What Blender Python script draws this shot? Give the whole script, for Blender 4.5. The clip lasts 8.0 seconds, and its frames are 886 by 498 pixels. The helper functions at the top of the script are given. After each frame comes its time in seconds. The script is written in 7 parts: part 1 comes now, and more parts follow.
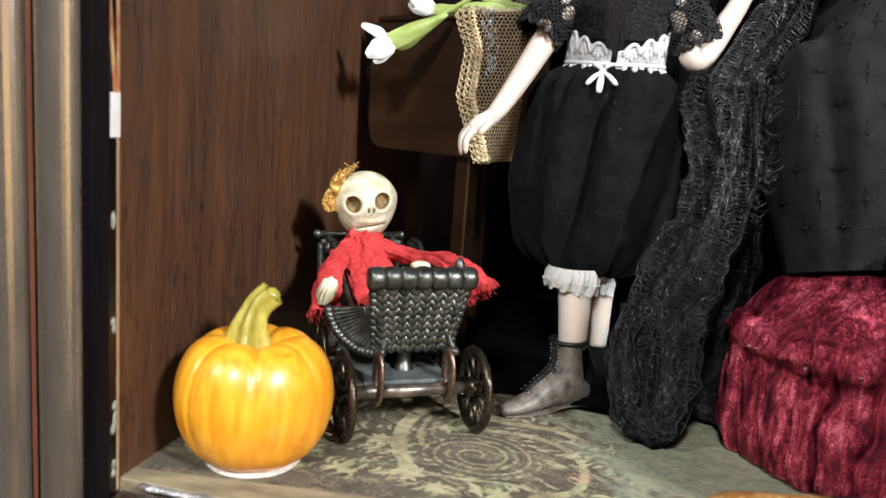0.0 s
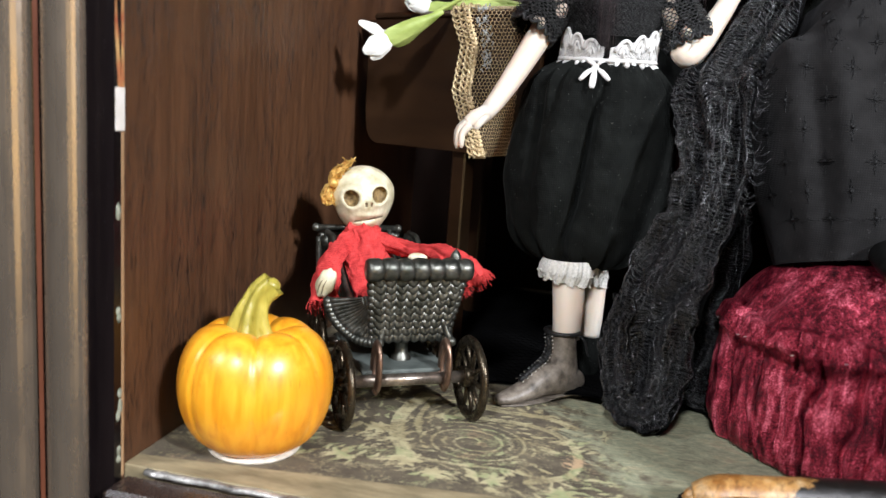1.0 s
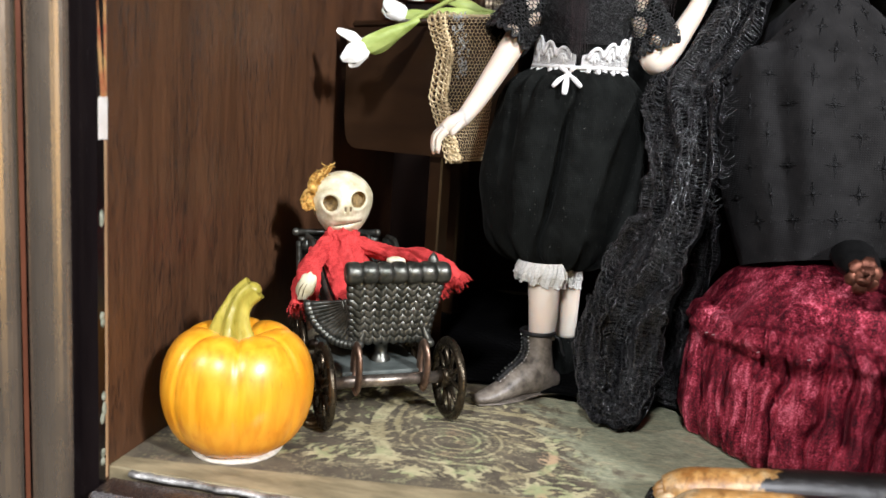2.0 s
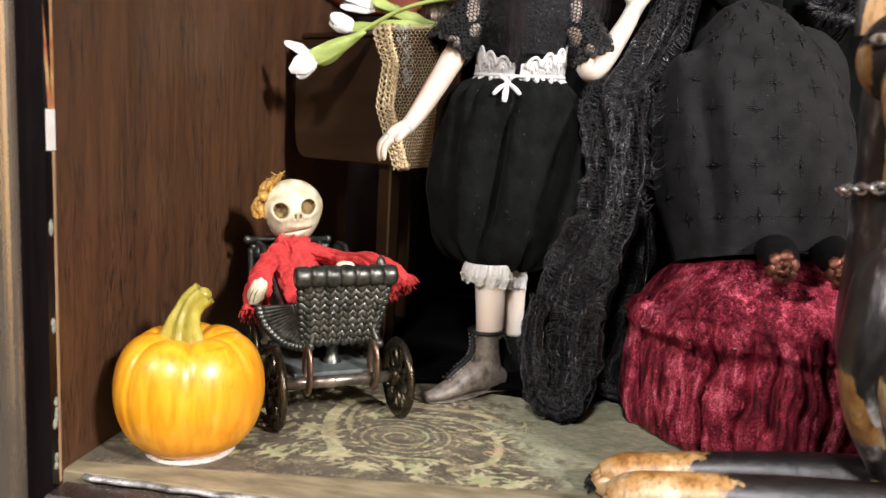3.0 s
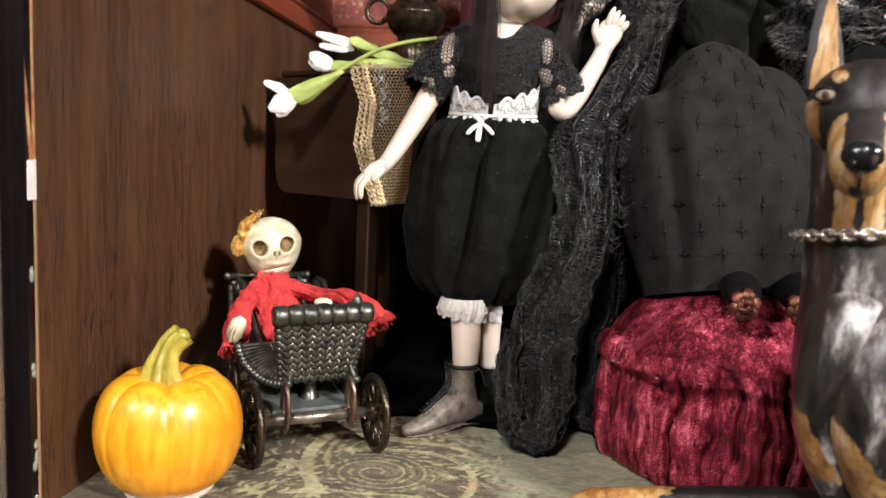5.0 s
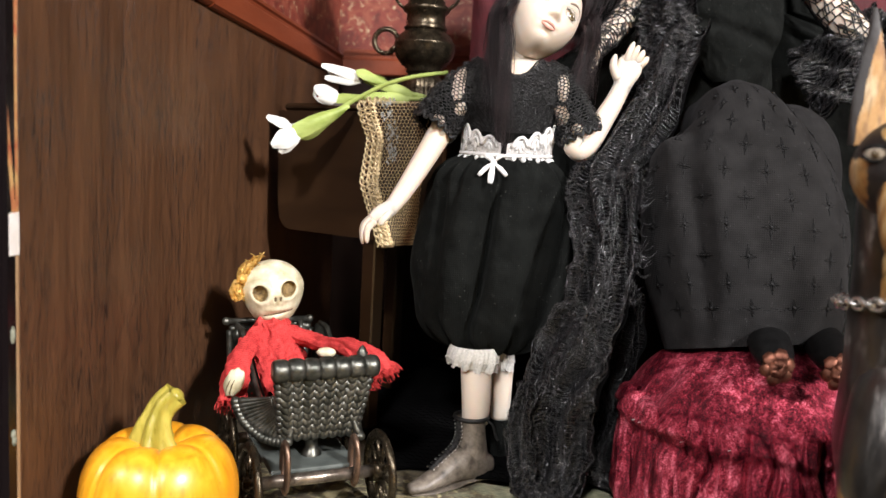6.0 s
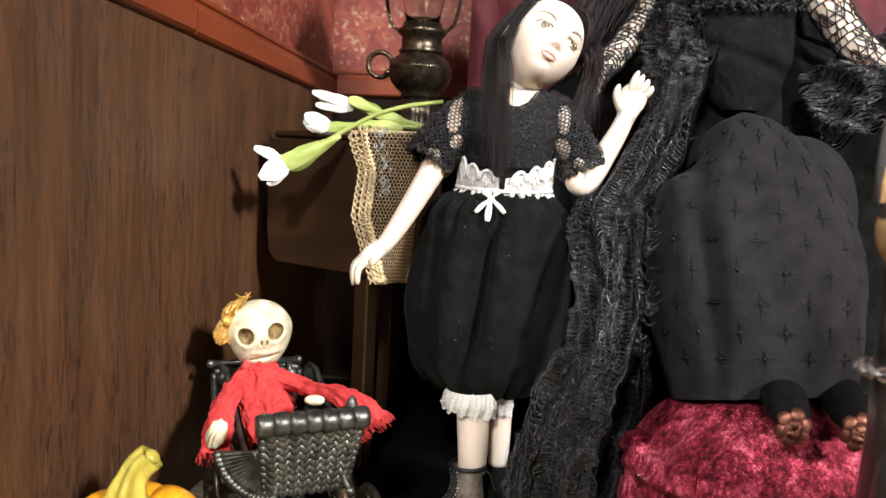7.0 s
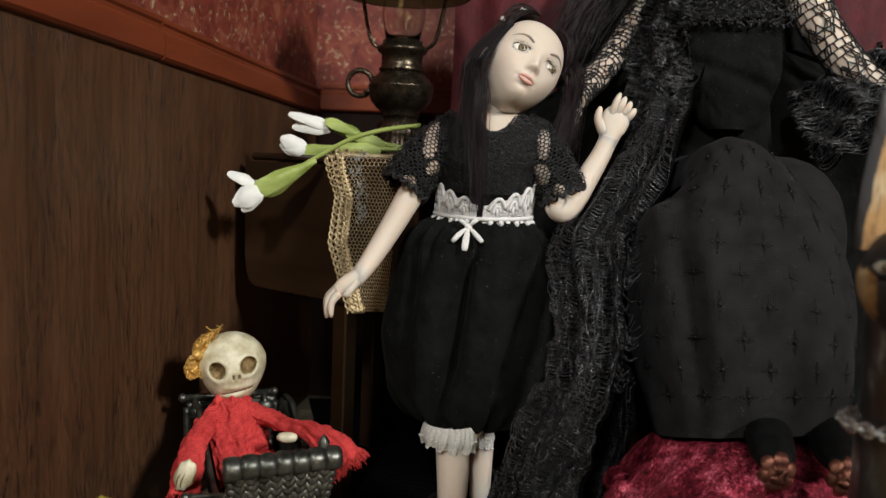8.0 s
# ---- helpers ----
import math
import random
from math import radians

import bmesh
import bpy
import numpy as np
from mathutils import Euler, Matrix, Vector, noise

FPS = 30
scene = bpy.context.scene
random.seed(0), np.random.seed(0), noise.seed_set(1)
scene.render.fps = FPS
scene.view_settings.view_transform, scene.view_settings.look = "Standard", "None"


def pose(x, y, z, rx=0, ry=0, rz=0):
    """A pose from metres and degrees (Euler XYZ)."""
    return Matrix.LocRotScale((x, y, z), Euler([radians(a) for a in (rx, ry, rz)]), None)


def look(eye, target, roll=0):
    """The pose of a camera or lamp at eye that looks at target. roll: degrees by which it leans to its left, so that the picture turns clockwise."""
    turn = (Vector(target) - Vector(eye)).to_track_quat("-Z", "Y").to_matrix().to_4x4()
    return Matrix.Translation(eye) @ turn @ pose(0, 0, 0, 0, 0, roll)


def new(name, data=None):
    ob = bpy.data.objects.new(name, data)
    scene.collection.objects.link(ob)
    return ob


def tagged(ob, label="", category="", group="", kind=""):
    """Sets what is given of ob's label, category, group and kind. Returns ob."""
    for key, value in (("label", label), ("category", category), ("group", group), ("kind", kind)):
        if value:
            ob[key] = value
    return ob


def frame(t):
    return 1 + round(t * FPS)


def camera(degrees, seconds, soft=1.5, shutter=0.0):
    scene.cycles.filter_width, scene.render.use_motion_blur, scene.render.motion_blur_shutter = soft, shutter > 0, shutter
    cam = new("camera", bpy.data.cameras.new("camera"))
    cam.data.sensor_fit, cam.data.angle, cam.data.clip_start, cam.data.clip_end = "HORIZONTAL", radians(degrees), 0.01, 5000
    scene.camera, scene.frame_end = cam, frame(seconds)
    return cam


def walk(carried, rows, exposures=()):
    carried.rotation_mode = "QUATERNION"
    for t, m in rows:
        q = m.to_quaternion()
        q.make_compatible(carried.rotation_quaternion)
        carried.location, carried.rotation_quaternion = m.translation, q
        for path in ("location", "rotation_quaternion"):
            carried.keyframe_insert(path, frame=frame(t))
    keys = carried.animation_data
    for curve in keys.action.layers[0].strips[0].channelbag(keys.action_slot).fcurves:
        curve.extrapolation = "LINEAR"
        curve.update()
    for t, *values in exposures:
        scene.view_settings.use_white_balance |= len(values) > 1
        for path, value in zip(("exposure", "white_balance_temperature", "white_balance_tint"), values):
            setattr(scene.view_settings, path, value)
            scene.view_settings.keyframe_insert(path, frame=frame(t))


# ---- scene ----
# A doll-house room (about 1:12) in a dark wooden cabinet, seen from a hand's width away.
cam = camera(58.4, 8.0)
METRES, EYE, TILT, LEAN, TURN = 0.065, 0.0622, 0.0, 0.0, 12.9
ROWS = [
    (0.0, 0.0, 0.0, 0.0, 0.71, -9.83, -4.08),
    (0.5, 0.0103, -0.0424, -0.0034, 0.61, -9.88, -4.03),
    (1.0, 0.0012, -0.0551, -0.0113, 0.43, -9.9, -4.0),
    (1.5, -0.0004, -0.0723, 0.0008, 0.04, -9.87, -4.02),
    (3.0, 0.0652, -0.2104, -0.0061, -3.79, -8.67, -2.96),
    (3.5, 0.1037, -0.2432, -0.0106, -4.53, -8.32, -2.78),
    (4.0, 0.1356, -0.2927, 0.0146, -4.99, -7.99, -2.72),
    (5.5, 0.0804, -0.2257, 0.1113, -4.53, -6.98, -2.84),
    (6.0, 0.0892, -0.1086, 0.1702, -4.36, -6.5, -3.04),
    (6.5, 0.0974, -0.0387, 0.2542, -4.2, -6.43, -2.99),
    (7.0, 0.1146, 0.037, 0.283, -4.29, -6.36, -3.03),
    (7.5, 0.1611, 0.0647, 0.3349, -4.11, -6.37, -2.79),
    (8.0, 0.2004, 0.1188, 0.3813, -4.16, -6.52, -2.54),
]
EXPOSURES = [(0.0, 0.0, 5950, 5), (1.5, 0.0, 5950, 5), (3.5, 0.0, 6500, 11), (5.5, 0.0, 6500, 9), (7.0, 0.27, 6450, 7), (7.5, 0.12, 6950, 14), (8.0, -0.98, 6500, 3)]
walk(cam, [(t, pose(0, 0, EYE, TILT, LEAN, TURN) @ pose(METRES * x, METRES * y, METRES * z, 90 + pitch, roll, yaw)) for t, x, y, z, yaw, pitch, roll in ROWS], EXPOSURES)

cam.data.dof.use_dof = True
cam.data.dof.focus_distance = 0.168
cam.data.dof.aperture_fstop = 24.0

# ---- light: three warm room lamps in front of and above the cabinet, dim room round it ----
world = bpy.data.worlds.new("room_light")
scene.world = world
world.use_nodes = True
wn, wl = world.node_tree.nodes, world.node_tree.links
sky_way, sky_z, sky_map = wn.new("ShaderNodeTexCoord"), wn.new("ShaderNodeSeparateXYZ"), wn.new("ShaderNodeValToRGB")
wl.new(sky_way.outputs["Generated"], sky_z.inputs[0])
wl.new(sky_z.outputs[2], sky_map.inputs[0])
wl.new(sky_map.outputs[0], wn["Background"].inputs[0])
# dim warm walls, a paler ceiling overhead
sky_map.color_ramp.elements[0].color, sky_map.color_ramp.elements[0].position = (0.10, 0.085, 0.07, 1), 0.0
sky_map.color_ramp.elements[1].color, sky_map.color_ramp.elements[1].position = (0.80, 0.78, 0.74, 1), 0.35
wn["Background"].inputs[1].default_value = 0.022


def room_lamp(way, watts, size, colour=(1.0, 0.945, 0.955), far=1.1, aim=(-0.02, 0.16, 0.05)):
    data = bpy.data.lights.new("room_lamp", "AREA")
    data.shape, data.size, data.energy, data.color = "DISK", size, watts, colour
    ob = new("room_lamp", data)
    at = Vector(aim) + Vector(way).normalized() * far
    ob.matrix_world = look(at, aim)
    return ob


room_lamp((0.67, -0.56, 0.48), 18.5, 0.14)
room_lamp((-0.04, -0.78, 0.58), 10.0, 0.11)
room_lamp((-0.58, -0.62, 0.53), 4.5, 0.11)
# a small amber table lamp at eye height, mirrored in the post
room_lamp((0.55, -0.83, 0.0), 2.0, 0.55, (1.0, 0.66, 0.28))


# ---- building helpers: all lengths below are millimetres ----
MM = 0.001


def spl(ctrl, n):
    """A smooth curve through the rows of ctrl, at n even steps."""
    c = np.array(ctrl, float)
    p = np.vstack([2 * c[0] - c[1], c, 2 * c[-1] - c[-2]])
    out = []
    for s in np.linspace(0, len(c) - 1, n):
        i = min(int(s), len(c) - 2)
        f = s - i
        a, b, d, e = p[i], p[i + 1], p[i + 2], p[i + 3]
        out.append(0.5 * (2 * b + (d - a) * f + (2 * a - 5 * b + 4 * d - e) * f * f + (3 * b - a - 3 * d + e) * f**3))
    return np.array(out)


def unit(v):
    v = np.array(v, float)
    return v / (np.linalg.norm(v) + 1e-12)


def bell(d, w):
    return math.exp(-(d / w) ** 2)


class Shape:
    """Gathers faces of one mesh; lengths in millimetres of the world."""

    def __init__(self):
        self.v, self.f, self.m, self.s = [], [], [], []

    def add(self, verts, faces, mat=0, smooth=True):
        base = len(self.v)
        self.v.extend([tuple(float(c) for c in p) for p in verts])
        for n, face in enumerate(faces):
            self.f.append([base + i for i in face])
            self.m.append(mat if isinstance(mat, int) else mat[n])
            self.s.append(smooth)
        return self

    def grid(self, fn, nu, nv, mat=0, wrap=False, smooth=True):
        """fn(u, v) over 0..1; mat: a number or a function of (u, v)."""
        cols = nu if wrap else nu + 1
        pts = [fn(i / nu, j / nv) for j in range(nv + 1) for i in range(cols)]
        faces, mats = [], []
        for j in range(nv):
            for i in range(nu):
                k = (i + 1) % cols
                faces.append((j * cols + i, j * cols + k, (j + 1) * cols + k, (j + 1) * cols + i))
                mats.append(mat if isinstance(mat, int) else mat((i + 0.5) / nu, (j + 0.5) / nv))
        return self.add(pts, faces, mats, smooth)

    def tube(self, path, r, sides=8, mat=0, cap=True, up=(0, 0, 1), smooth=True):
        """r: one radius, or one a point, or pairs: across up and along it."""
        p = np.array(path, float)[:, :3]
        n = len(p)
        r = np.array(r, float)
        r = np.full((n, 2), r) if r.ndim == 0 else (np.stack([r, r], 1) if r.ndim == 1 else r)
        t = np.gradient(p, axis=0)
        t /= np.linalg.norm(t, axis=1)[:, None] + 1e-12
        nrm = np.array(up, float)
        if abs(nrm @ t[0]) > 0.95:
            nrm = np.array((0.0, 1.0, 0.0)) if abs(t[0][1]) < 0.9 else np.array((1.0, 0.0, 0.0))
        pts = []
        for i in range(n):
            nrm = unit(nrm - (nrm @ t[i]) * t[i])
            b = np.cross(t[i], nrm)
            for k in range(sides):
                a = 2 * math.pi * k / sides
                pts.append(p[i] + b * math.cos(a) * r[i, 0] + nrm * math.sin(a) * r[i, 1])
        faces = [(i * sides + k, i * sides + (k + 1) % sides, (i + 1) * sides + (k + 1) % sides, (i + 1) * sides + k) for i in range(n - 1) for k in range(sides)]
        mats = [mat if isinstance(mat, int) else mat(p[i], i / max(n - 1, 1)) for i in range(n - 1) for k in range(sides)]
        if cap:
            faces += [tuple(range(sides - 1, -1, -1)), tuple((n - 1) * sides + k for k in range(sides))]
            mats += [mats[0], mats[-1]]
        return self.add(pts, faces, mats, smooth)

    def seg(self, a, b, r, mat=0):
        """A thin three-sided thread from a to b."""
        a, b = np.array(a, float), np.array(b, float)
        t = unit(b - a)
        n = unit(np.cross(t, (0.3, 0.5, 0.81)))
        m = np.cross(t, n)
        ring = [n * math.cos(q) * r + m * math.sin(q) * r for q in (0, 2.094, 4.189)]
        return self.add([a + o for o in ring] + [b + o for o in ring], [(0, 1, 4, 3), (1, 2, 5, 4), (2, 0, 3, 5)], mat)

    def lathe(self, profile, at, seg=32, mat=0, squash=(1, 1), waves=None, turn=None):
        """profile: (radius, height) from the bottom up, about the upright axis through at, or the axis of the matrix turn."""
        pr = np.array(profile, float)

        def fn(u, v):
            i = min(int(round(v * (len(pr) - 1))), len(pr) - 1)
            a = 2 * math.pi * u
            r, z = pr[i]
            if waves:
                r, z = waves(a, r, z)
            q = Vector((r * math.cos(a) * squash[0], r * math.sin(a) * squash[1], z))
            return (turn @ q if turn else q) + Vector(at)

        return self.grid(fn, seg, len(pr) - 1, mat, wrap=True)

    def ball(self, at, r, mat=0, turn=None, nu=16, nv=10, push=None):
        """An ellipsoid; push(direction) scales it along each way; mat may be a function of the direction."""
        r = (r, r, r) if isinstance(r, (int, float)) else r

        def way(u, v):
            a, b = 2 * math.pi * u, math.pi * (v - 0.5)
            return Vector((math.cos(b) * math.cos(a), math.cos(b) * math.sin(a), math.sin(b)))

        def fn(u, v):
            d = way(u, min(max(v, 0.002), 0.998))
            q = Vector((d.x * r[0], d.y * r[1], d.z * r[2]))
            if push:
                q = push(d, q)
            return (turn @ q if turn else q) + Vector(at)

        return self.grid(fn, nu, nv, mat if isinstance(mat, int) else (lambda u, v: mat(way(u, v))), wrap=True)

    def box(self, lo, hi, mat=0, chamfer=0.3, turn=None, at=(0, 0, 0)):
        """A box with chamfered edges, from lo to hi; turned by turn about at."""
        lo, hi = np.array(lo, float), np.array(hi, float)
        c, h = (lo + hi) / 2, (hi - lo) / 2
        k = min(chamfer, *(h * 0.9))
        pts, index = [], {}
        for sx in (-1, 1):
            for sy in (-1, 1):
                for sz in (-1, 1):
                    for ax in range(3):
                        s = np.array((sx, sy, sz))
                        q = h - k
                        q[ax] = h[ax]
                        index[(sx, sy, sz, ax)] = len(pts)
                        pts.append(c + s * q)
        faces = []
        for ax in range(3):
            o = [a for a in range(3) if a != ax]
            for s in (-1, 1):
                ring = []
                for p, q in ((-1, -1), (1, -1), (1, 1), (-1, 1)):
                    key = [0, 0, 0]
                    key[ax], key[o[0]], key[o[1]] = s, p, q
                    ring.append(index[(*key, ax)])
                faces.append(ring)
        for ax in range(3):
            o = [a for a in range(3) if a != ax]
            for p in (-1, 1):
                for q in (-1, 1):
                    ring = []
                    for s, which in ((-1, o[0]), (-1, o[1]), (1, o[1]), (1, o[0])):
                        key = [0, 0, 0]
                        key[ax], key[o[0]], key[o[1]] = s, p, q
                        ring.append(index[(*key, which)])
                    faces.append(ring)
        for sx in (-1, 1):
            for sy in (-1, 1):
                for sz in (-1, 1):
                    faces.append([index[(sx, sy, sz, ax)] for ax in range(3)])
        if turn is not None:
            pts = [turn @ Vector(p) + Vector(at) for p in pts]
        return self.add(pts, faces, mat, smooth=False)

    def sweep(self, profile, a, b, mat=0, smooth=False):
        """profile points (p, q) carried from a to b (two placing functions)."""
        n = len(profile)
        pts = [a(p, q) for p, q in profile] + [b(p, q) for p, q in profile]
        faces = [(i, (i + 1) % n, n + (i + 1) % n, n + i) for i in range(n)] + [tuple(range(n - 1, -1, -1)), tuple(range(n, 2 * n))]
        return self.add(pts, faces, mat, smooth)

    def net(self, fn, nu, nv, r, mat=0, hole=None):
        """A honeycomb net of threads on the surface fn(u, v)."""
        def at(i, j):
            return fn(min(max(i / nu, 0), 1), min(max((j + (0.34 if (i + j) % 2 else 0)) / nv, 0), 1))

        for j in range(nv + 1):
            for i in range(nu + 1):
                if hole and hole(i / nu, j / nv):
                    continue
                if i < nu:
                    self.seg(at(i, j), at(i + 1, j), r, mat)
                if (i + j) % 2 and j < nv:
                    self.seg(at(i, j), at(i, j + 1), r, mat)
        return self

    def coil(self, path, radius, turns, r, mat=0, across=(0, 0, 1), flat=0.35, per=10):
        """A looping thread along a path."""
        p = np.array(path, float)
        n = int(turns * per)
        q = spl(p, n + 1)
        t = np.gradient(q, axis=0)
        t /= np.linalg.norm(t, axis=1)[:, None]
        out = []
        for i in range(n + 1):
            a = 2 * math.pi * i / per
            s = unit(np.cross(t[i], across))
            o = np.cross(s, t[i])
            out.append(q[i] + s * math.cos(a) * radius + t[i] * math.sin(a) * radius * 0.9 + o * math.sin(a) * radius * flat)
        return self.tube(out, r, 3, mat, cap=False)


ORIGIN = {}


def make(name, shape, materials, at, parent=None):
    data = bpy.data.meshes.new(name)
    o = np.array(at, float)
    data.from_pydata([tuple((np.array(p) - o) * MM) for p in shape.v], [], shape.f)
    for m in materials if isinstance(materials, (list, tuple)) else [materials]:
        data.materials.append(m)
    data.polygons.foreach_set("material_index", shape.m)
    data.polygons.foreach_set("use_smooth", shape.s)
    bm = bmesh.new()
    bm.from_mesh(data)
    bmesh.ops.recalc_face_normals(bm, faces=bm.faces)
    bm.to_mesh(data)
    bm.free()
    data.update()
    ob = new(name, data)
    ORIGIN[ob.name] = tuple(o)
    if parent is None:
        ob.location = tuple(o * MM)
    else:
        ob.parent = parent
    return ob


def mesh_thing(name, shape, materials, at, label, category, group="", kind=""):
    return tagged(make(name, shape, materials, at), label, category, group, kind)


def thing(name, at, label, category, group=""):
    ob = new(name)
    ob.empty_display_size = 0.004
    ob.location = tuple(np.array(at, float) * MM)
    ORIGIN[ob.name] = tuple(at)
    return tagged(ob, label, category, group)


def part(name, shape, material, parent, label=""):
    ob = make(name, shape, material, ORIGIN[parent.name], parent)
    return tagged(ob, label) if label else ob


# ---- materials ----
class Paint:
    """A node material with a Principled shader; sizes of the textures in millimetres."""

    def __init__(self, name, rough=0.5, metal=0.0, spec=0.5):
        self.mat = bpy.data.materials.new(name)
        self.mat.use_nodes = True
        self.nt = self.mat.node_tree
        self.b = self.nt.nodes["Principled BSDF"]
        self.set("Roughness", rough)
        self.set("Metallic", metal)
        self.set("Specular IOR Level", spec)

    def node(self, kind, **put):
        n = self.nt.nodes.new(kind)
        for k, v in put.items():
            setattr(n, k, v)
        return n

    def link(self, a, b):
        self.nt.links.new(a, b)

    def set(self, name, value):
        if hasattr(value, "is_linked"):
            self.link(value, self.b.inputs[name])
        else:
            self.b.inputs[name].default_value = value
        return self

    def place(self, size, stretch=(1, 1, 1)):
        c = self.node("ShaderNodeTexCoord")
        m = self.node("ShaderNodeMapping")
        k = 1000.0 / size
        m.inputs["Scale"].default_value = (k / stretch[0], k / stretch[1], k / stretch[2])
        self.link(c.outputs["Object"], m.inputs["Vector"])
        return m.outputs[0]

    def grain(self, size, stretch=(1, 1, 1), detail=5, rough=0.6, twist=0.0):
        n = self.node("ShaderNodeTexNoise")
        n.inputs["Scale"].default_value = 1.0
        n.inputs["Detail"].default_value = detail
        n.inputs["Roughness"].default_value = rough
        n.inputs["Distortion"].default_value = twist
        self.link(self.place(size, stretch), n.inputs["Vector"])
        return n.outputs["Fac"]

    def math(self, op, a, b=0.0, c=0.0):
        n = self.node("ShaderNodeMath", operation=op)
        for i, v in enumerate((a, b, c)):
            if hasattr(v, "is_linked"):
                self.link(v, n.inputs[i])
            else:
                n.inputs[i].default_value = v
        return n.outputs[0]

    def ramp(self, fac, stops, smooth=False):
        n = self.node("ShaderNodeValToRGB")
        if smooth:
            n.color_ramp.interpolation = "EASE"
        e = n.color_ramp.elements
        while len(e) < len(stops):
            e.new(0.5)
        for el, (p, c) in zip(e, stops):
            el.position, el.color = p, (*c, 1) if len(c) == 3 else c
        self.link(fac, n.inputs[0])
        return n.outputs[0]

    def mix(self, fac, a, b, blend="MIX"):
        n = self.node("ShaderNodeMix", data_type="RGBA", blend_type=blend)
        for i, v in ((0, fac), (6, a), (7, b)):
            if hasattr(v, "is_linked"):
                self.link(v, n.inputs[i])
            else:
                n.inputs[i].default_value = v if i == 0 else (*v, 1)
        return n.outputs[2]

    def colour(self, c):
        if hasattr(c, "is_linked"):
            self.link(c, self.b.inputs["Base Color"])
        else:
            self.b.inputs["Base Color"].default_value = (*c, 1)
        return self

    def relief(self, height, mm, strength=1.0):
        n = self.node("ShaderNodeBump")
        n.inputs["Strength"].default_value = strength
        n.inputs["Distance"].default_value = mm * MM
        self.link(height, n.inputs["Height"])
        self.link(n.outputs[0], self.b.inputs["Normal"])
        return self


def simple(name, dark, light, size, rough=0.5, metal=0.0, bump=0.05, spec=0.5, stretch=(1, 1, 1), fine=None):
    p = Paint(name, metal=metal, spec=spec)
    g = p.grain(size, stretch)
    p.colour(p.ramp(g, [(0.3, dark), (0.7, light)]))
    f = p.grain(fine or size * 0.25, stretch, detail=3)
    p.set("Roughness", p.math("ADD", p.math("MULTIPLY", f, 0.25), rough - 0.12))
    p.relief(f, bump)
    return p.mat


def veneer(name, dark, light, pore, rough=0.5, along=(1, 1, 14), spec=0.4):
    """Open-grained wood with its fibres along one axis."""
    p = Paint(name, spec=spec)
    broad = p.grain(9.0, along, 4, 0.55, 0.6)
    fine = p.grain(0.75, tuple(max(1, a * 1.6) for a in along), 6, 0.72)
    base = p.ramp(broad, [(0.3, dark), (0.72, light)])
    tone = p.mix(0.55, base, p.ramp(fine, [(0.25, dark), (0.75, light)]))
    flecks = p.grain(0.27, tuple(max(1, a * 0.9) for a in along), 4, 0.65)
    patches = p.grain(11.0, (1, 1, 2.2), 3, 0.6)
    deep = p.math("MULTIPLY", p.ramp(flecks, [(0.51, (0, 0, 0)), (0.62, (1, 1, 1))]), p.ramp(patches, [(0.36, (0.25, 0.25, 0.25)), (0.60, (1, 1, 1))]))
    p.colour(p.mix(p.math("MULTIPLY", deep, 0.95), tone, pore))
    p.set("Roughness", p.math("ADD", p.math("MULTIPLY", fine, 0.3), rough - 0.15))
    p.relief(p.math("SUBTRACT", fine, deep), 0.05)
    return p.mat


def cloth(name, dark, light, thread=0.3, rough=0.9, sheen=0.3, tint=(1, 1, 1), bump=0.06, lint=None, crumple=0.0):
    p = Paint(name, rough, spec=0.06)
    w = p.node("ShaderNodeTexWave", wave_type="BANDS", bands_direction="Z")
    w.inputs["Scale"].default_value = 1.0
    w.inputs["Distortion"].default_value = 1.5
    p.link(p.place(thread * 6.28), w.inputs["Vector"])
    w2 = p.node("ShaderNodeTexWave", wave_type="BANDS", bands_direction="X")
    w2.inputs["Scale"].default_value = 1.0
    w2.inputs["Distortion"].default_value = 1.5
    p.link(p.place(thread * 6.28), w2.inputs["Vector"])
    weave = p.math("MULTIPLY", w.outputs["Fac"], w2.outputs["Fac"])
    g = p.grain(5.0, detail=4)
    c = p.ramp(g, [(0.3, dark), (0.7, light)])
    c = p.mix(p.math("MULTIPLY", weave, 0.35), c, light)
    if lint:
        c = p.mix(p.ramp(p.grain(0.45, detail=2), [(0.70, (0, 0, 0)), (0.76, (1, 1, 1))]), c, lint)
    p.colour(c)
    p.set("Sheen Weight", sheen)
    p.set("Sheen Roughness", 0.5)
    p.set("Sheen Tint", (*tint, 1))
    height = p.math("ADD", weave, p.math("MULTIPLY", g, 1.5))
    if crumple:
        creases = p.math("ADD", p.grain(9.0, (1, 1, 1.6), 2, 0.45, 0.8), p.math("MULTIPLY", p.grain(3.0, (1, 1, 1.4), 2, 0.5, 0.4), 0.35))
        height = p.math("ADD", height, p.math("MULTIPLY", creases, crumple / bump))
    p.relief(height, bump)
    return p.mat


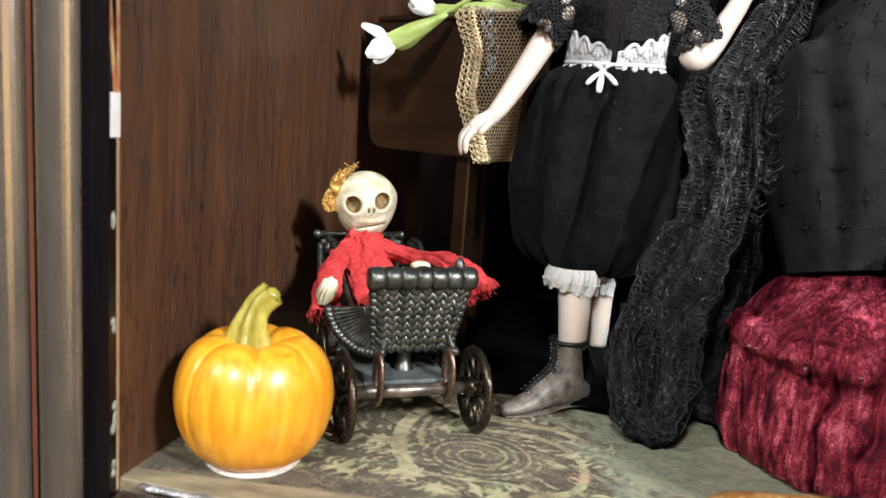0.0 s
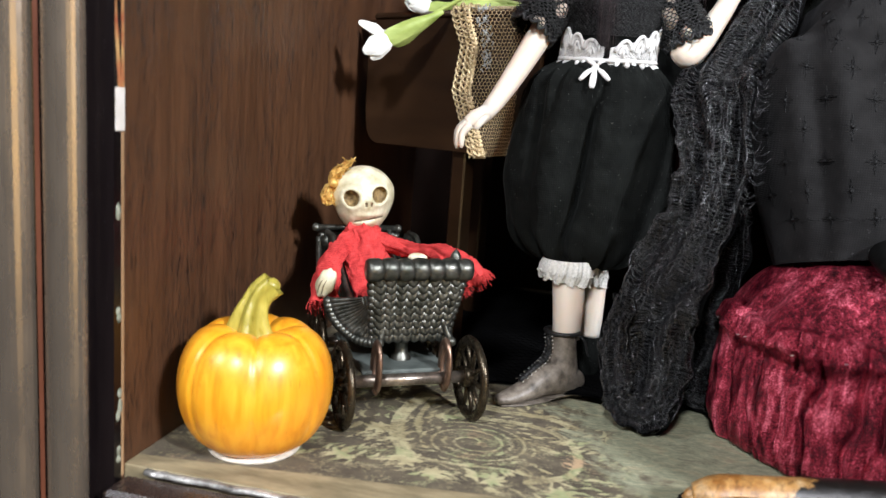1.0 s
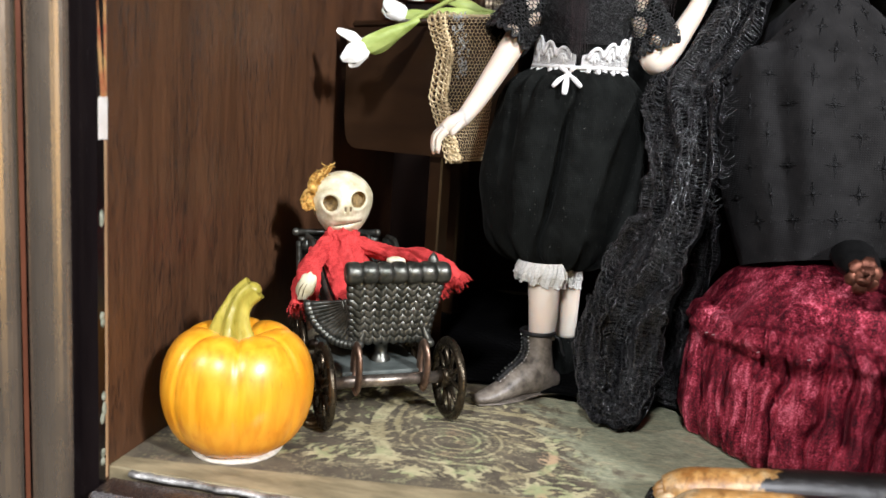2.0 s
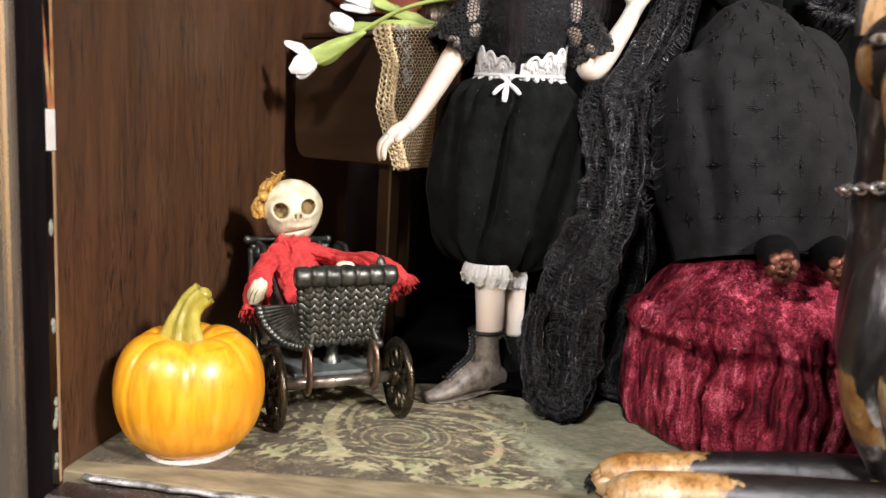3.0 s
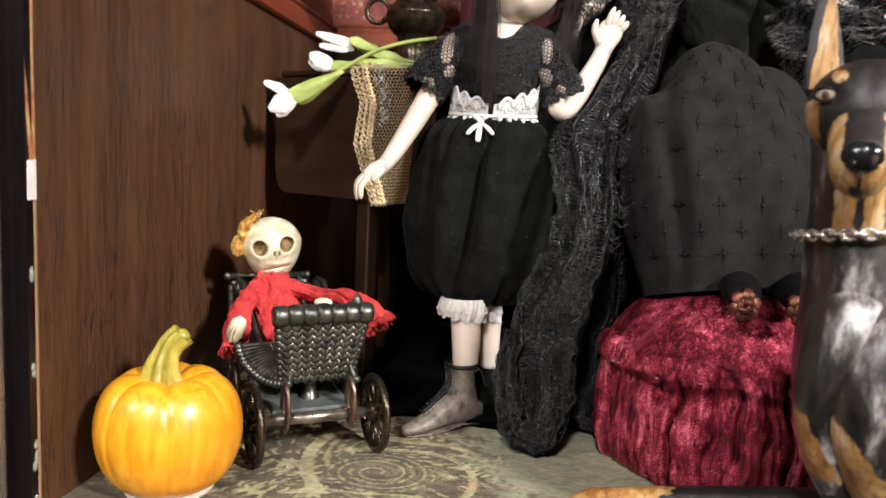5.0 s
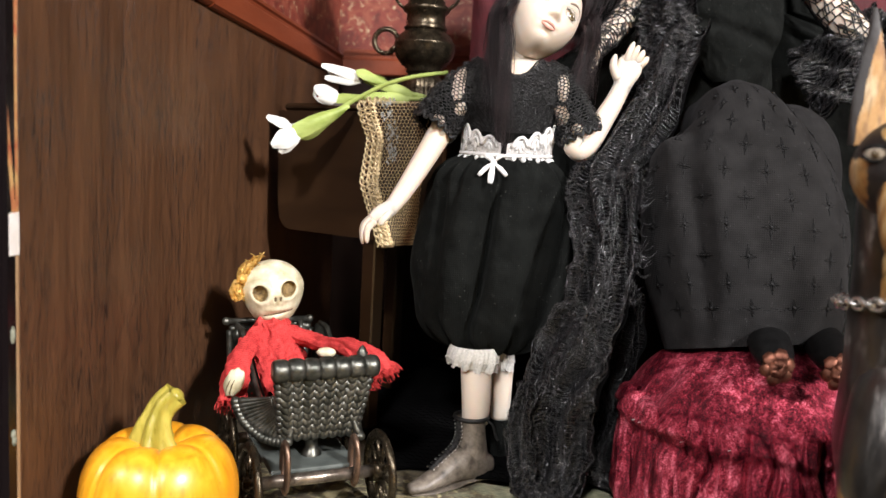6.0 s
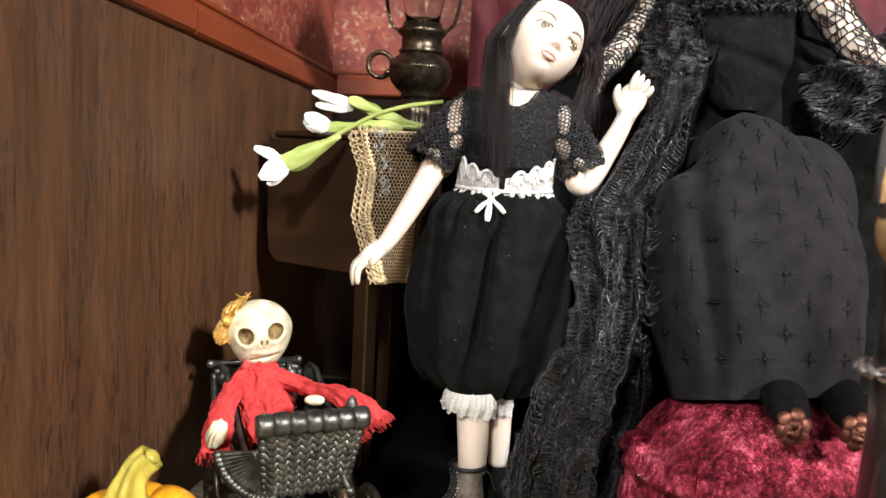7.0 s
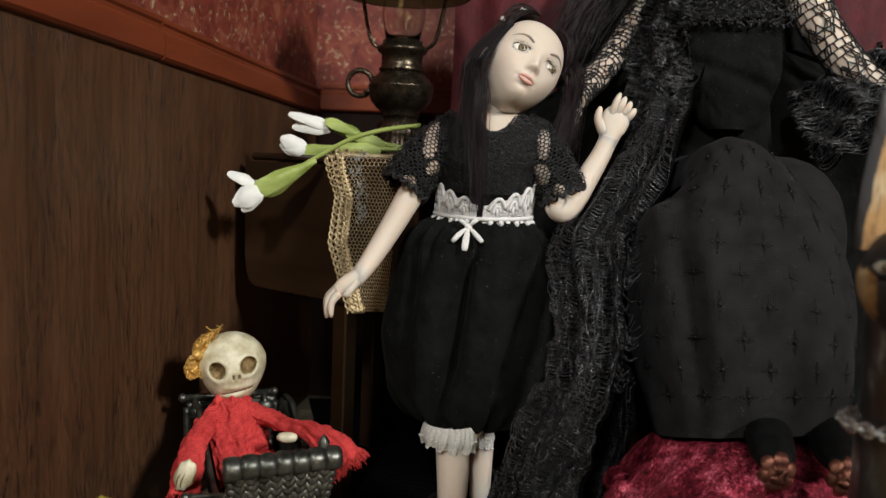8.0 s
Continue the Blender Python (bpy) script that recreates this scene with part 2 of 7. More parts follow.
WOOD = veneer("dark_walnut_veneer", (0.035, 0.0150, 0.0068), (0.140, 0.0645, 0.0295), (0.009, 0.0045, 0.003), 0.46)
# wainscot wood with the deep shade behind the table put into its colour
BACKWOOD = veneer("shade_dark_panel", (0.006, 0.0026, 0.0016), (0.014, 0.006, 0.0036), (0.005, 0.0025, 0.0015), 0.65, spec=0.12)
MAHOGANY = simple("red_mahogany", (0.14, 0.029, 0.0105), (0.21, 0.047, 0.017), 6.0, 0.38, bump=0.02, stretch=(1, 6, 1), fine=0.8)
TABLEWOOD = simple("dark_stained_table_wood", (0.014, 0.0065, 0.0026), (0.032, 0.0155, 0.0064), 8.0, 0.33, bump=0.012, stretch=(4, 4, 1), fine=0.5)
# the post's lacquer, blackened for the shade in its recesses
SHADELACQUER = simple("shade_dark_lacquer", (0.003, 0.002, 0.0025), (0.010, 0.007, 0.007), 10.0, 0.22, bump=0.01, stretch=(1, 1, 8), fine=0.6)
LACQUER = simple("black_brown_lacquer", (0.018, 0.012, 0.011), (0.058, 0.040, 0.031), 10.0, 0.26, bump=0.01, spec=1.0, stretch=(1, 1, 8), fine=0.6)


def wallpaper():
    p = Paint("red_floral_wallpaper", 0.6)
    g = p.grain(7.0, detail=5, twist=1.2)
    base = p.ramp(g, [(0.30, (0.085, 0.014, 0.009)), (0.52, (0.185, 0.034, 0.020)), (0.70, (0.27, 0.085, 0.046))])
    fl = p.grain(5.0, detail=3, twist=2.4)
    gold = p.ramp(fl, [(0.56, (0, 0, 0)), (0.66, (1, 1, 1))])
    vein = p.ramp(p.grain(2.6, detail=5, twist=0.6), [(0.40, (0, 0, 0)), (0.62, (1, 1, 1))])
    p.colour(p.mix(p.math("MULTIPLY", gold, vein), base, (0.52, 0.42, 0.25)))
    p.relief(p.grain(0.6), 0.03)
    return p.mat


WALLPAPER = wallpaper()


def carpet_paper():
    """Printed floor paper: dark olive scrolls and leaves on faded beige, with a grey-green ground beside them."""
    p = Paint("printed_scroll_floor_paper", 0.62, spec=0.35)
    geo = p.node("ShaderNodeNewGeometry")
    sep = p.node("ShaderNodeSeparateXYZ")
    p.link(geo.outputs["Position"], sep.inputs[0])
    x, y = sep.outputs[0], sep.outputs[1]
    ink = p.node("ShaderNodeAttribute", attribute_name="print").outputs["Fac"]
    worn = p.math("MULTIPLY", p.math("SUBTRACT", p.grain(0.7, detail=4, rough=0.7), 0.5), 1.5)
    ink = p.math("ADD", ink, p.math("ADD", worn, p.math("MULTIPLY", p.math("SUBTRACT", p.grain(5.0, (1.4, 0.8, 1), 3, 0.6, 1.2), 0.48), 1.8)))
    ink = p.ramp(ink, [(0.05, (0, 0, 0)), (0.75, (1, 1, 1))])
    tone = p.grain(10.0, detail=3)
    cream = p.ramp(tone, [(0.35, (0.31, 0.265, 0.145)), (0.50, (0.46, 0.415, 0.245)), (0.58, (0.31, 0.335, 0.17)), (0.68, (0.45, 0.32, 0.19))])
    ground = p.ramp(p.grain(4.0), [(0.35, (0.072, 0.060, 0.045)), (0.7, (0.155, 0.130, 0.088))])
    print_ = p.mix(ink, ground, cream)
    weft = p.grain(0.55, (2.6, 0.9, 1), 4, 0.7)
    green = p.ramp(weft, [(0.32, (0.14, 0.15, 0.10)), (0.50, (0.29, 0.30, 0.20)), (0.68, (0.52, 0.50, 0.34))])
    # grey-green ground to the right of the printed scrolls and behind them
    edge = p.math("ADD", p.math("MULTIPLY", p.math("SUBTRACT", x, -0.001), 120.0), p.math("MULTIPLY", p.math("SUBTRACT", y, 0.139), 55.0))
    edge = p.math("ADD", edge, p.math("MULTIPLY", p.math("SUBTRACT", p.grain(7.0, detail=4, twist=1.0), 0.5), 5.0))
    side = p.ramp(edge, [(0.10, (0, 0, 0)), (0.85, (1, 1, 1))])
    faded = p.ramp(p.grain(6.0, (1.4, 0.8, 1), 5, 0.65, 1.4), [(0.38, (0.135, 0.13, 0.085)), (0.50, (0.27, 0.285, 0.19)), (0.60, (0.34, 0.30, 0.18)), (0.68, (0.30, 0.22, 0.15))])
    green = p.mix(0.45, green, faded)
    body = p.mix(p.math("MULTIPLY", side, 0.93), print_, green)
    strip = p.ramp(p.math("MULTIPLY", p.math("SUBTRACT", p.math("SUBTRACT", y, p.math("MULTIPLY", x, 0.12)), 0.1187), 1500.0), [(0.0, (1, 1, 1)), (0.6, (0, 0, 0))])
    body = p.mix(strip, body, p.ramp(p.grain(3.0, (3, 1, 1)), [(0.3, (0.14, 0.115, 0.066)), (0.7, (0.34, 0.28, 0.165))]))
    p.colour(body)
    p.relief(weft, 0.04, 0.7)
    return p.mat


FLOORPAPER = carpet_paper()


def skin(name, base):
    p = Paint(name, 0.46, spec=0.3)
    g = p.grain(6.0, detail=2)
    p.colour(p.ramp(g, [(0.3, tuple(c * 0.96 for c in base)), (0.7, base)]))
    p.set("Subsurface Weight", 0.5)
    p.set("Subsurface Radius", (0.7, 0.5, 0.38))
    p.set("Subsurface Scale", 0.0022)
    p.relief(p.grain(1.2), 0.008)
    return p.mat


def velvet():
    """Crushed wine-red velvet: nap lies this way and that, its sheen painted in noise patches."""
    p = Paint("crushed_velvet_painted_sheen", 0.40, metal=0.6, spec=0.5)
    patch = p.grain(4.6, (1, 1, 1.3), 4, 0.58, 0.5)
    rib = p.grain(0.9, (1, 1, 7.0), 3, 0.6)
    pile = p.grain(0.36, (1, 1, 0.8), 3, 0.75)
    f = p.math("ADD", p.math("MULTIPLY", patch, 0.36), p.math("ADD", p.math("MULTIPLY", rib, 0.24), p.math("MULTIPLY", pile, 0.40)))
    # the ramp's dark and pale ends paint nap shade and sheen
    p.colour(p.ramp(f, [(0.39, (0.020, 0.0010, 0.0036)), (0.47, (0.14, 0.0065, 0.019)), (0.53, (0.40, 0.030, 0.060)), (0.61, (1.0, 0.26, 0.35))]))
    p.set("Roughness", p.math("ADD", p.math("MULTIPLY", pile, 0.3), 0.20))
    p.relief(p.math("ADD", p.math("MULTIPLY", patch, 1.1), p.math("ADD", p.math("MULTIPLY", rib, 0.8), p.math("MULTIPLY", pile, 0.6))), 0.5)
    return p.mat


def pumpkin_skin():
    p = Paint("glazed_orange_pumpkin", 0.38, spec=0.45)
    stripes = p.grain(4.0, (0.6, 0.6, 5.0), 5, 0.6, 0.5)
    broad = p.grain(14.0, detail=2)
    c = p.ramp(stripes, [(0.26, (0.58, 0.19, 0.006)), (0.46, (0.76, 0.32, 0.010)), (0.66, (0.86, 0.42, 0.025))])
    c = p.mix(p.ramp(broad, [(0.45, (0, 0, 0)), (0.8, (0.5, 0.5, 0.5))]), c, (0.66, 0.20, 0.010))
    hair = p.grain(0.7, (1, 1, 9), 3, 0.5)
    p.colour(p.mix(p.ramp(hair, [(0.66, (0, 0, 0)), (0.72, (0.4, 0.4, 0.4))]), c, (0.30, 0.085, 0.006)))
    p.set("Coat Weight", 0.45)
    p.set("Coat Roughness", 0.27)
    p.relief(stripes, 0.03)
    return p.mat


def pewter(name, dark, light, rough):
    p = Paint(name, rough, metal=0.85)
    g = p.grain(2.2, detail=5)
    p.colour(p.ramp(g, [(0.35, dark), (0.68, light)]))
    p.set("Roughness", p.math("ADD", p.math("MULTIPLY", p.grain(0.8), 0.35), rough - 0.15))
    p.relief(p.grain(0.7), 0.05)
    return p.mat


def painted_dog(name, coat, gloss):
    """Glossy black coat with tan markings brushed on where the mesh's "tan" attribute is high."""
    p = Paint(name, 0.36, spec=0.6)
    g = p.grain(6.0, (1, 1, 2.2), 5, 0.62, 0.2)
    # with a strong coat, pale grey patches paint silvery reflections into the black
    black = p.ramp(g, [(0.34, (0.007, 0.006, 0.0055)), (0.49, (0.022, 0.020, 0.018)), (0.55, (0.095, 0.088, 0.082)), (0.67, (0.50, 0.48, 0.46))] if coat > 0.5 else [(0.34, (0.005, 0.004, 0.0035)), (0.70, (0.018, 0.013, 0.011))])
    tan = p.ramp(p.grain(4.5, (1, 1, 2.2), 4, 0.6, 0.0), [(0.34, (0.25, 0.105, 0.022)), (0.50, (0.46, 0.25, 0.078)), (0.68, (0.60, 0.46, 0.27))])
    streak = p.ramp(p.grain(0.7, (1, 1, 9), 3, 0.6), [(0.48, (0, 0, 0)), (0.66, (0.6, 0.6, 0.6))])
    tan = p.mix(streak, tan, (0.10, 0.045, 0.012))
    a = p.node("ShaderNodeAttribute", attribute_name="tan")
    brush = p.math("ADD", a.outputs["Fac"], p.math("MULTIPLY", p.math("SUBTRACT", p.grain(1.4, (1, 1, 2.0), 5, 0.65), 0.5), 1.5))
    p.colour(p.mix(p.ramp(brush, [(0.42, (0, 0, 0)), (0.62, (1, 1, 1))]), black, tan))
    p.set("Roughness", p.math("ADD", p.math("MULTIPLY", p.grain(1.3), 0.3), gloss))
    p.set("Coat Weight", coat)
    p.set("Coat Roughness", gloss + 0.04)
    p.relief(p.math("ADD", p.grain(1.6, (1, 1, 2)), p.math("MULTIPLY", p.grain(0.5, (1, 1, 3), 3), 0.3)), 0.20)
    return p.mat


def gauze(name, dark, light):
    p = Paint(name, 0.85, spec=0.15)
    bands = []
    for way in ("Z", "X"):
        n = p.node("ShaderNodeTexWave", wave_type="BANDS", bands_direction=way)
        n.inputs["Scale"].default_value = 1.0
        n.inputs["Distortion"].default_value = 2.2
        n.inputs["Detail Scale"].default_value = 0.6
        p.link(p.place(0.16 * 6.28), n.inputs["Vector"])
        bands.append(n.outputs["Fac"])
    w = p.math("ADD", p.math("MULTIPLY", p.math("MAXIMUM", bands[0], bands[1]), 0.16), p.math("MULTIPLY", p.grain(0.5, detail=3), 0.22))
    p.colour(p.ramp(p.math("ADD", w, p.math("MULTIPLY", p.grain(4.0), 0.35)), [(0.28, dark), (0.55, light)]))
    p.set("Sheen Weight", 0.25)
    p.set("Sheen Tint", (*light, 1))
    p.relief(w, 0.2)
    return p.mat


def doll_hair():
    """Dark brown fibres, each a little lighter or darker than the next."""
    p = Paint("dark_brown_doll_hair", 0.45, spec=0.35)
    g = p.node("ShaderNodeNewGeometry")
    tone = p.math("ADD", p.math("MULTIPLY", g.outputs["Random Per Island"], 0.7), p.math("MULTIPLY", p.grain(1.2, (1, 1, 6)), 0.3))
    p.colour(p.ramp(tone, [(0.25, (0.0028, 0.0016, 0.0018)), (0.60, (0.014, 0.0075, 0.0085)), (0.95, (0.085, 0.050, 0.050))]))
    return p.mat


PALE = skin("pale_doll_porcelain", (0.705, 0.605, 0.502))
EYEIRIS = simple("painted_olive_iris", (0.15, 0.13, 0.07), (0.32, 0.28, 0.17), 0.5, 0.15, bump=0.002)
LIPS = simple("painted_rose_lips", (0.58, 0.27, 0.21), (0.70, 0.40, 0.32), 2.0, 0.35, bump=0.01)
EYEWHITE = simple("painted_eye_white", (0.74, 0.70, 0.62), (0.80, 0.76, 0.68), 2.0, 0.2, bump=0.002)
EYEDARK = simple("painted_eye_brown", (0.035, 0.022, 0.012), (0.10, 0.065, 0.030), 0.6, 0.15, bump=0.002)
BROW = simple("painted_brow_brown", (0.20, 0.145, 0.11), (0.34, 0.26, 0.20), 0.5, 0.7, bump=0.01)
BLACKCLOTH = cloth("black_cotton", (0.0030, 0.0034, 0.0031), (0.0088, 0.0098, 0.0090), 0.25, 0.9, 0.02, (0.7, 0.75, 0.7), 0.05, lint=(0.12, 0.12, 0.11), crumple=1.5)
SKIRTCLOTH = cloth("black_dotted_cotton", (0.0095, 0.0092, 0.0092), (0.0205, 0.0199, 0.0198), 0.22, 0.9, 0.025, (0.8, 0.8, 0.85), 0.04, lint=(0.09, 0.09, 0.09), crumple=0.45)
CROSSTHREAD = simple("black_embroidery_thread", (0.001, 0.001, 0.001), (0.005, 0.005, 0.0055), 0.5, 0.6, bump=0.05, spec=0.25)
BLACKLACE = simple("black_lace_thread", (0.003, 0.003, 0.003), (0.014, 0.014, 0.015), 0.5, 0.45, bump=0.08)
BLACKYARN = simple("black_crinkled_yarn", (0.0008, 0.0008, 0.0010), (0.0380, 0.0380, 0.0405), 0.7, 0.26, bump=0.06, spec=0.7)
# near-black, for the shade behind the yarns, under the table and below the hem
SHADECLOTH = cloth("shade_black_backing", (0.0008, 0.0008, 0.0009), (0.0022, 0.0022, 0.0024), 0.25, 0.95, 0.0)
WHITELACE = simple("white_lace_thread", (0.68, 0.67, 0.65), (0.82, 0.81, 0.79), 0.6, 0.7, bump=0.10)
PEARL = simple("pearly_cuff_lace", (0.58, 0.57, 0.52), (0.84, 0.83, 0.78), 0.5, 0.25, bump=0.15)
HAIR = doll_hair()
BOOT = simple("worn_grey_leather", (0.055, 0.044, 0.034), (0.25, 0.215, 0.175), 2.2, 0.42, bump=0.10, fine=0.7)
BLACKLEATHER = simple("black_shoe_leather", (0.002, 0.002, 0.002), (0.006, 0.006, 0.006), 2.0, 0.5, spec=0.2)
COPPER = pewter("copper_flower_metal", (0.12, 0.045, 0.030), (0.40, 0.17, 0.11), 0.50)
GOLD = simple("gold_braid_thread", (0.42, 0.30, 0.13), (0.95, 0.80, 0.52), 0.7, 0.34, metal=0.3, bump=0.10)
GOLDBOW = simple("gold_ribbon", (0.50, 0.27, 0.045), (0.96, 0.66, 0.22), 0.9, 0.32, metal=0.5, bump=0.15)
SILVERNET = simple("silver_threads", (0.30, 0.34, 0.36), (0.62, 0.66, 0.68), 1.0, 0.3, metal=0.7, bump=0.1)
VELVET = velvet()
PUMPKIN = pumpkin_skin()
STEM = simple("olive_pumpkin_stem", (0.20, 0.175, 0.020), (0.50, 0.42, 0.075), 3.0, 0.30, bump=0.12, stretch=(1, 1, 3))
CHALK = simple("chipped_white_base", (0.45, 0.40, 0.32), (0.72, 0.68, 0.60), 1.5, 0.8)
PEWTER = pewter("dark_green_pewter", (0.045, 0.048, 0.040), (0.165, 0.165, 0.145), 0.36)
AXLE = pewter("worn_bronze_axle", (0.13, 0.11, 0.09), (0.36, 0.31, 0.26), 0.30)
PLATE = simple("grey_green_plate", (0.06, 0.072, 0.066), (0.125, 0.14, 0.128), 3.0, 0.5)
SPRING = pewter("coppery_spring", (0.13, 0.085, 0.06), (0.33, 0.21, 0.15), 0.32)
BRONZE = pewter("dark_bronze", (0.034, 0.027, 0.018), (0.100, 0.080, 0.052), 0.27)
SKULL = simple("aged_bone_paint", (0.44, 0.385, 0.22), (0.78, 0.745, 0.56), 2.6, 0.38, bump=0.16, fine=1.1)
SOCKET = simple("gold_brown_socket", (0.06, 0.036, 0.013), (0.38, 0.26, 0.10), 1.0, 0.6, bump=0.20)
CRACK = simple("dark_hairline_paint", (0.10, 0.075, 0.04), (0.22, 0.165, 0.09), 0.6, 0.7)
REDGAUZE = gauze("red_cotton_gauze", (0.28, 0.016, 0.018), (0.70, 0.075, 0.070))
PETAL = simple("white_petal", (0.72, 0.74, 0.68), (0.86, 0.87, 0.84), 3.0, 0.55, bump=0.04)
LEAF = simple("pale_green_leaf", (0.22, 0.30, 0.055), (0.46, 0.56, 0.17), 3.5, 0.5, bump=0.05, stretch=(3, 1, 1))
REDVELVET = simple("dark_red_upholstery", (0.045, 0.004, 0.007), (0.11, 0.012, 0.018), 5.0, 0.8, bump=0.3, stretch=(1, 1, 2))
DOGCOAT = painted_dog("dog_coat_painted_gloss", 0.8, 0.25)
DOGHEAD = painted_dog("painted_dog_head", 0.1, 0.42)
DOGLEG = painted_dog("painted_dog_foreleg", 0.25, 0.26)
AMBER = simple("amber_glass_eye", (0.16, 0.12, 0.08), (0.46, 0.40, 0.32), 0.9, 0.1, bump=0.01)
DOGNOSE = simple("wet_black_nose", (0.006, 0.006, 0.006), (0.015, 0.015, 0.015), 2.0, 0.12, bump=0.05)
SILVER = pewter("bright_silver", (0.55, 0.53, 0.50), (0.88, 0.86, 0.82), 0.22)
FOIL = simple("worn_silver_edge", (0.05, 0.046, 0.04), (0.70, 0.69, 0.66), 3.6, 0.30, metal=0.5, bump=0.25, fine=0.8)
TAN_EDGE = simple("bare_ply_edge", (0.26, 0.15, 0.07), (0.46, 0.30, 0.16), 4.0, 0.7, stretch=(1, 1, 8))
BROCADE = simple("red_gold_brocade_paper", (0.36, 0.050, 0.025), (0.60, 0.42, 0.16), 3.4, 0.55, bump=0.08)
WHITEPAPER = simple("torn_white_paper", (0.70, 0.66, 0.60), (0.84, 0.81, 0.77), 2.5, 0.7)
GLUE = simple("glossy_glue", (0.09, 0.10, 0.07), (0.36, 0.38, 0.30), 1.2, 0.10, bump=0.15)
SHADE_IN = simple("tan_shade_lining", (0.34, 0.27, 0.17), (0.46, 0.38, 0.26), 4.0, 0.7)


def clear_glass():
    p = Paint("lamp_glass", 0.03)
    p.set("Transmission Weight", 1.0)
    p.set("IOR", 1.45)
    p.colour((0.97, 0.97, 0.95))
    return p.mat


GLASS = clear_glass()
FILLET = simple("dull_red_brown_fillet", (0.07, 0.022, 0.012), (0.17, 0.060, 0.030), 9.0, 0.4, bump=0.01, stretch=(1, 1, 6), fine=0.8)
# the same lacquer on the mouldings, lightened to carry their reflections
POSTLACQUER = simple("lacquer_painted_sheen", (0.22, 0.185, 0.155), (0.46, 0.37, 0.27), 30.0, 0.27, metal=0.8, bump=0.004, stretch=(1, 1, 5), fine=2.0)

# ---- structure: the room in its cabinet ----
WX, FY, BY = -75.5, 106.0, 279.0     # left wall, front edge, back wall
RX, TOP = 240.0, 260.0               # right wall and ceiling


def slab(name, lo, hi, mat, label, category, chamfer=0.2):
    at = ((lo[0] + hi[0]) / 2, (lo[1] + hi[1]) / 2, lo[2])
    return mesh_thing(name, Shape().box(lo, hi, 0, chamfer), mat, at, label, category, kind="structure")


def floor():
    """Floor slab whose paper top carries the print as a "print" value: 0 dark ground, 1 cream leaf."""
    x0, x1, y0, y1, step = WX + 0.1, 44.6, FY + 0.1, 182.1, 0.25
    nx, ny = round((x1 - x0) / step), round((y1 - y0) / step)
    X, Y = np.meshgrid(np.linspace(x0, x1, nx + 1), np.linspace(y0, y1, ny + 1))
    ink = np.zeros_like(X)
    rng = random.Random(8)

    def dab(x, y, r, value):
        i, j, n = round((y - y0) / step), round((x - x0) / step), int(r / step) + 3
        rows, cols = slice(max(0, i - n), max(0, i + n)), slice(max(0, j - n), max(0, j + n))
        d = np.hypot(X[rows, cols] - x, Y[rows, cols] - y)
        ink[rows, cols] = np.maximum(ink[rows, cols], value * np.clip((r - d) / 0.35 + 0.5, 0, 1))

    def line(ctrl, wide, value, taper=False):
        p = spl(ctrl, 2 + int(3 * sum(math.dist(a, b) for a, b in zip(ctrl, ctrl[1:]))))
        for k, q in enumerate(p):
            f = k / (len(p) - 1)
            dab(q[0], q[1], wide * (0.25 + 0.75 * math.sin(math.pi * min(1, 0.15 + 0.85 * f))) if taper else wide, value)

    def leaf(x, y, a, long, wide, value):
        c, s = math.cos(a), math.sin(a)
        bow = rng.uniform(-0.25, 0.25) * long
        line([(x, y), (x + c * long / 2 - s * bow, y + s * long / 2 + c * bow), (x + c * long, y + s * long)], wide, value, True)

    def blossom(x, y, r, petals, value):
        for k in range(petals):
            a = 6.283 * k / petals + rng.uniform(-0.2, 0.2)
            leaf(x + 0.4 * math.cos(a), y + 0.4 * math.sin(a), a, r, 0.28 * r, value * rng.uniform(0.7, 1.0))

    cx, cy = -22.2, 136.9
    line([(cx + (1.0 + 0.62 * q) * 1.12 * math.cos(q), cy + (1.0 + 0.62 * q) * 0.95 * math.sin(q)) for q in np.arange(0, 15.2, 0.4)], 0.30, 0.55)
    for ctrl, wide in (([(-31, 147), (-22, 149.5), (-11, 149), (-4.5, 144), (-2.2, 136), (-3.6, 129), (-10, 124)], 0.9), ([(-36, 160), (-38, 152), (-38.4, 143), (-36.6, 135), (-33, 128)], 1.5), ([(-34.5, 158), (-35, 150), (-34.6, 143), (-33, 138)], 0.6), ([(-28, 158), (-20, 155), (-10, 155), (-3, 151)], 1.0), ([(-33, 127), (-24, 126.5), (-14, 127.5), (-6, 126)], 0.5)):
        line(ctrl, wide, 0.6)
    # leaves round the scroll
    for q in np.arange(3.0, 16.0, 0.26):
        r = 2.9 + 0.62 * q
        leaf(cx + 1.12 * r * math.cos(q), cy + 0.95 * r * math.sin(q), q + 1.9 + rng.uniform(-0.4, 0.4), rng.uniform(1.0, 2.2), 0.34, rng.uniform(0.35, 0.8))
    # sprays of leaves in the dark ground
    for k in range(700):
        x, y = rng.uniform(x0 + 1, 8), rng.uniform(119, 166)
        if math.hypot((x - cx) / 12, (y - cy) / 11) < 1:
            continue
        way = 0.5 + 0.9 * math.sin(x * 0.11) + 0.6 * math.cos(y * 0.17) + rng.uniform(-0.35, 0.35)
        leaf(x, y, way, rng.uniform(1.4, 3.8), rng.uniform(0.25, 0.55), rng.uniform(0.35, 0.9))
    for x, y, r in ((-32, 125.4, 2.8), (-16, 123, 2.2), (-4, 121.6, 2.6), (-43.5, 123, 2.4), (-56, 128, 2.6), (-41, 137, 2.4), (-26, 121.5, 2.0)):
        blossom(x, y, r, 8, 1.0)
    s = Shape().box((WX, FY, -3), (RX, BY, -0.04), 0, 0.2)
    first = len(s.v)
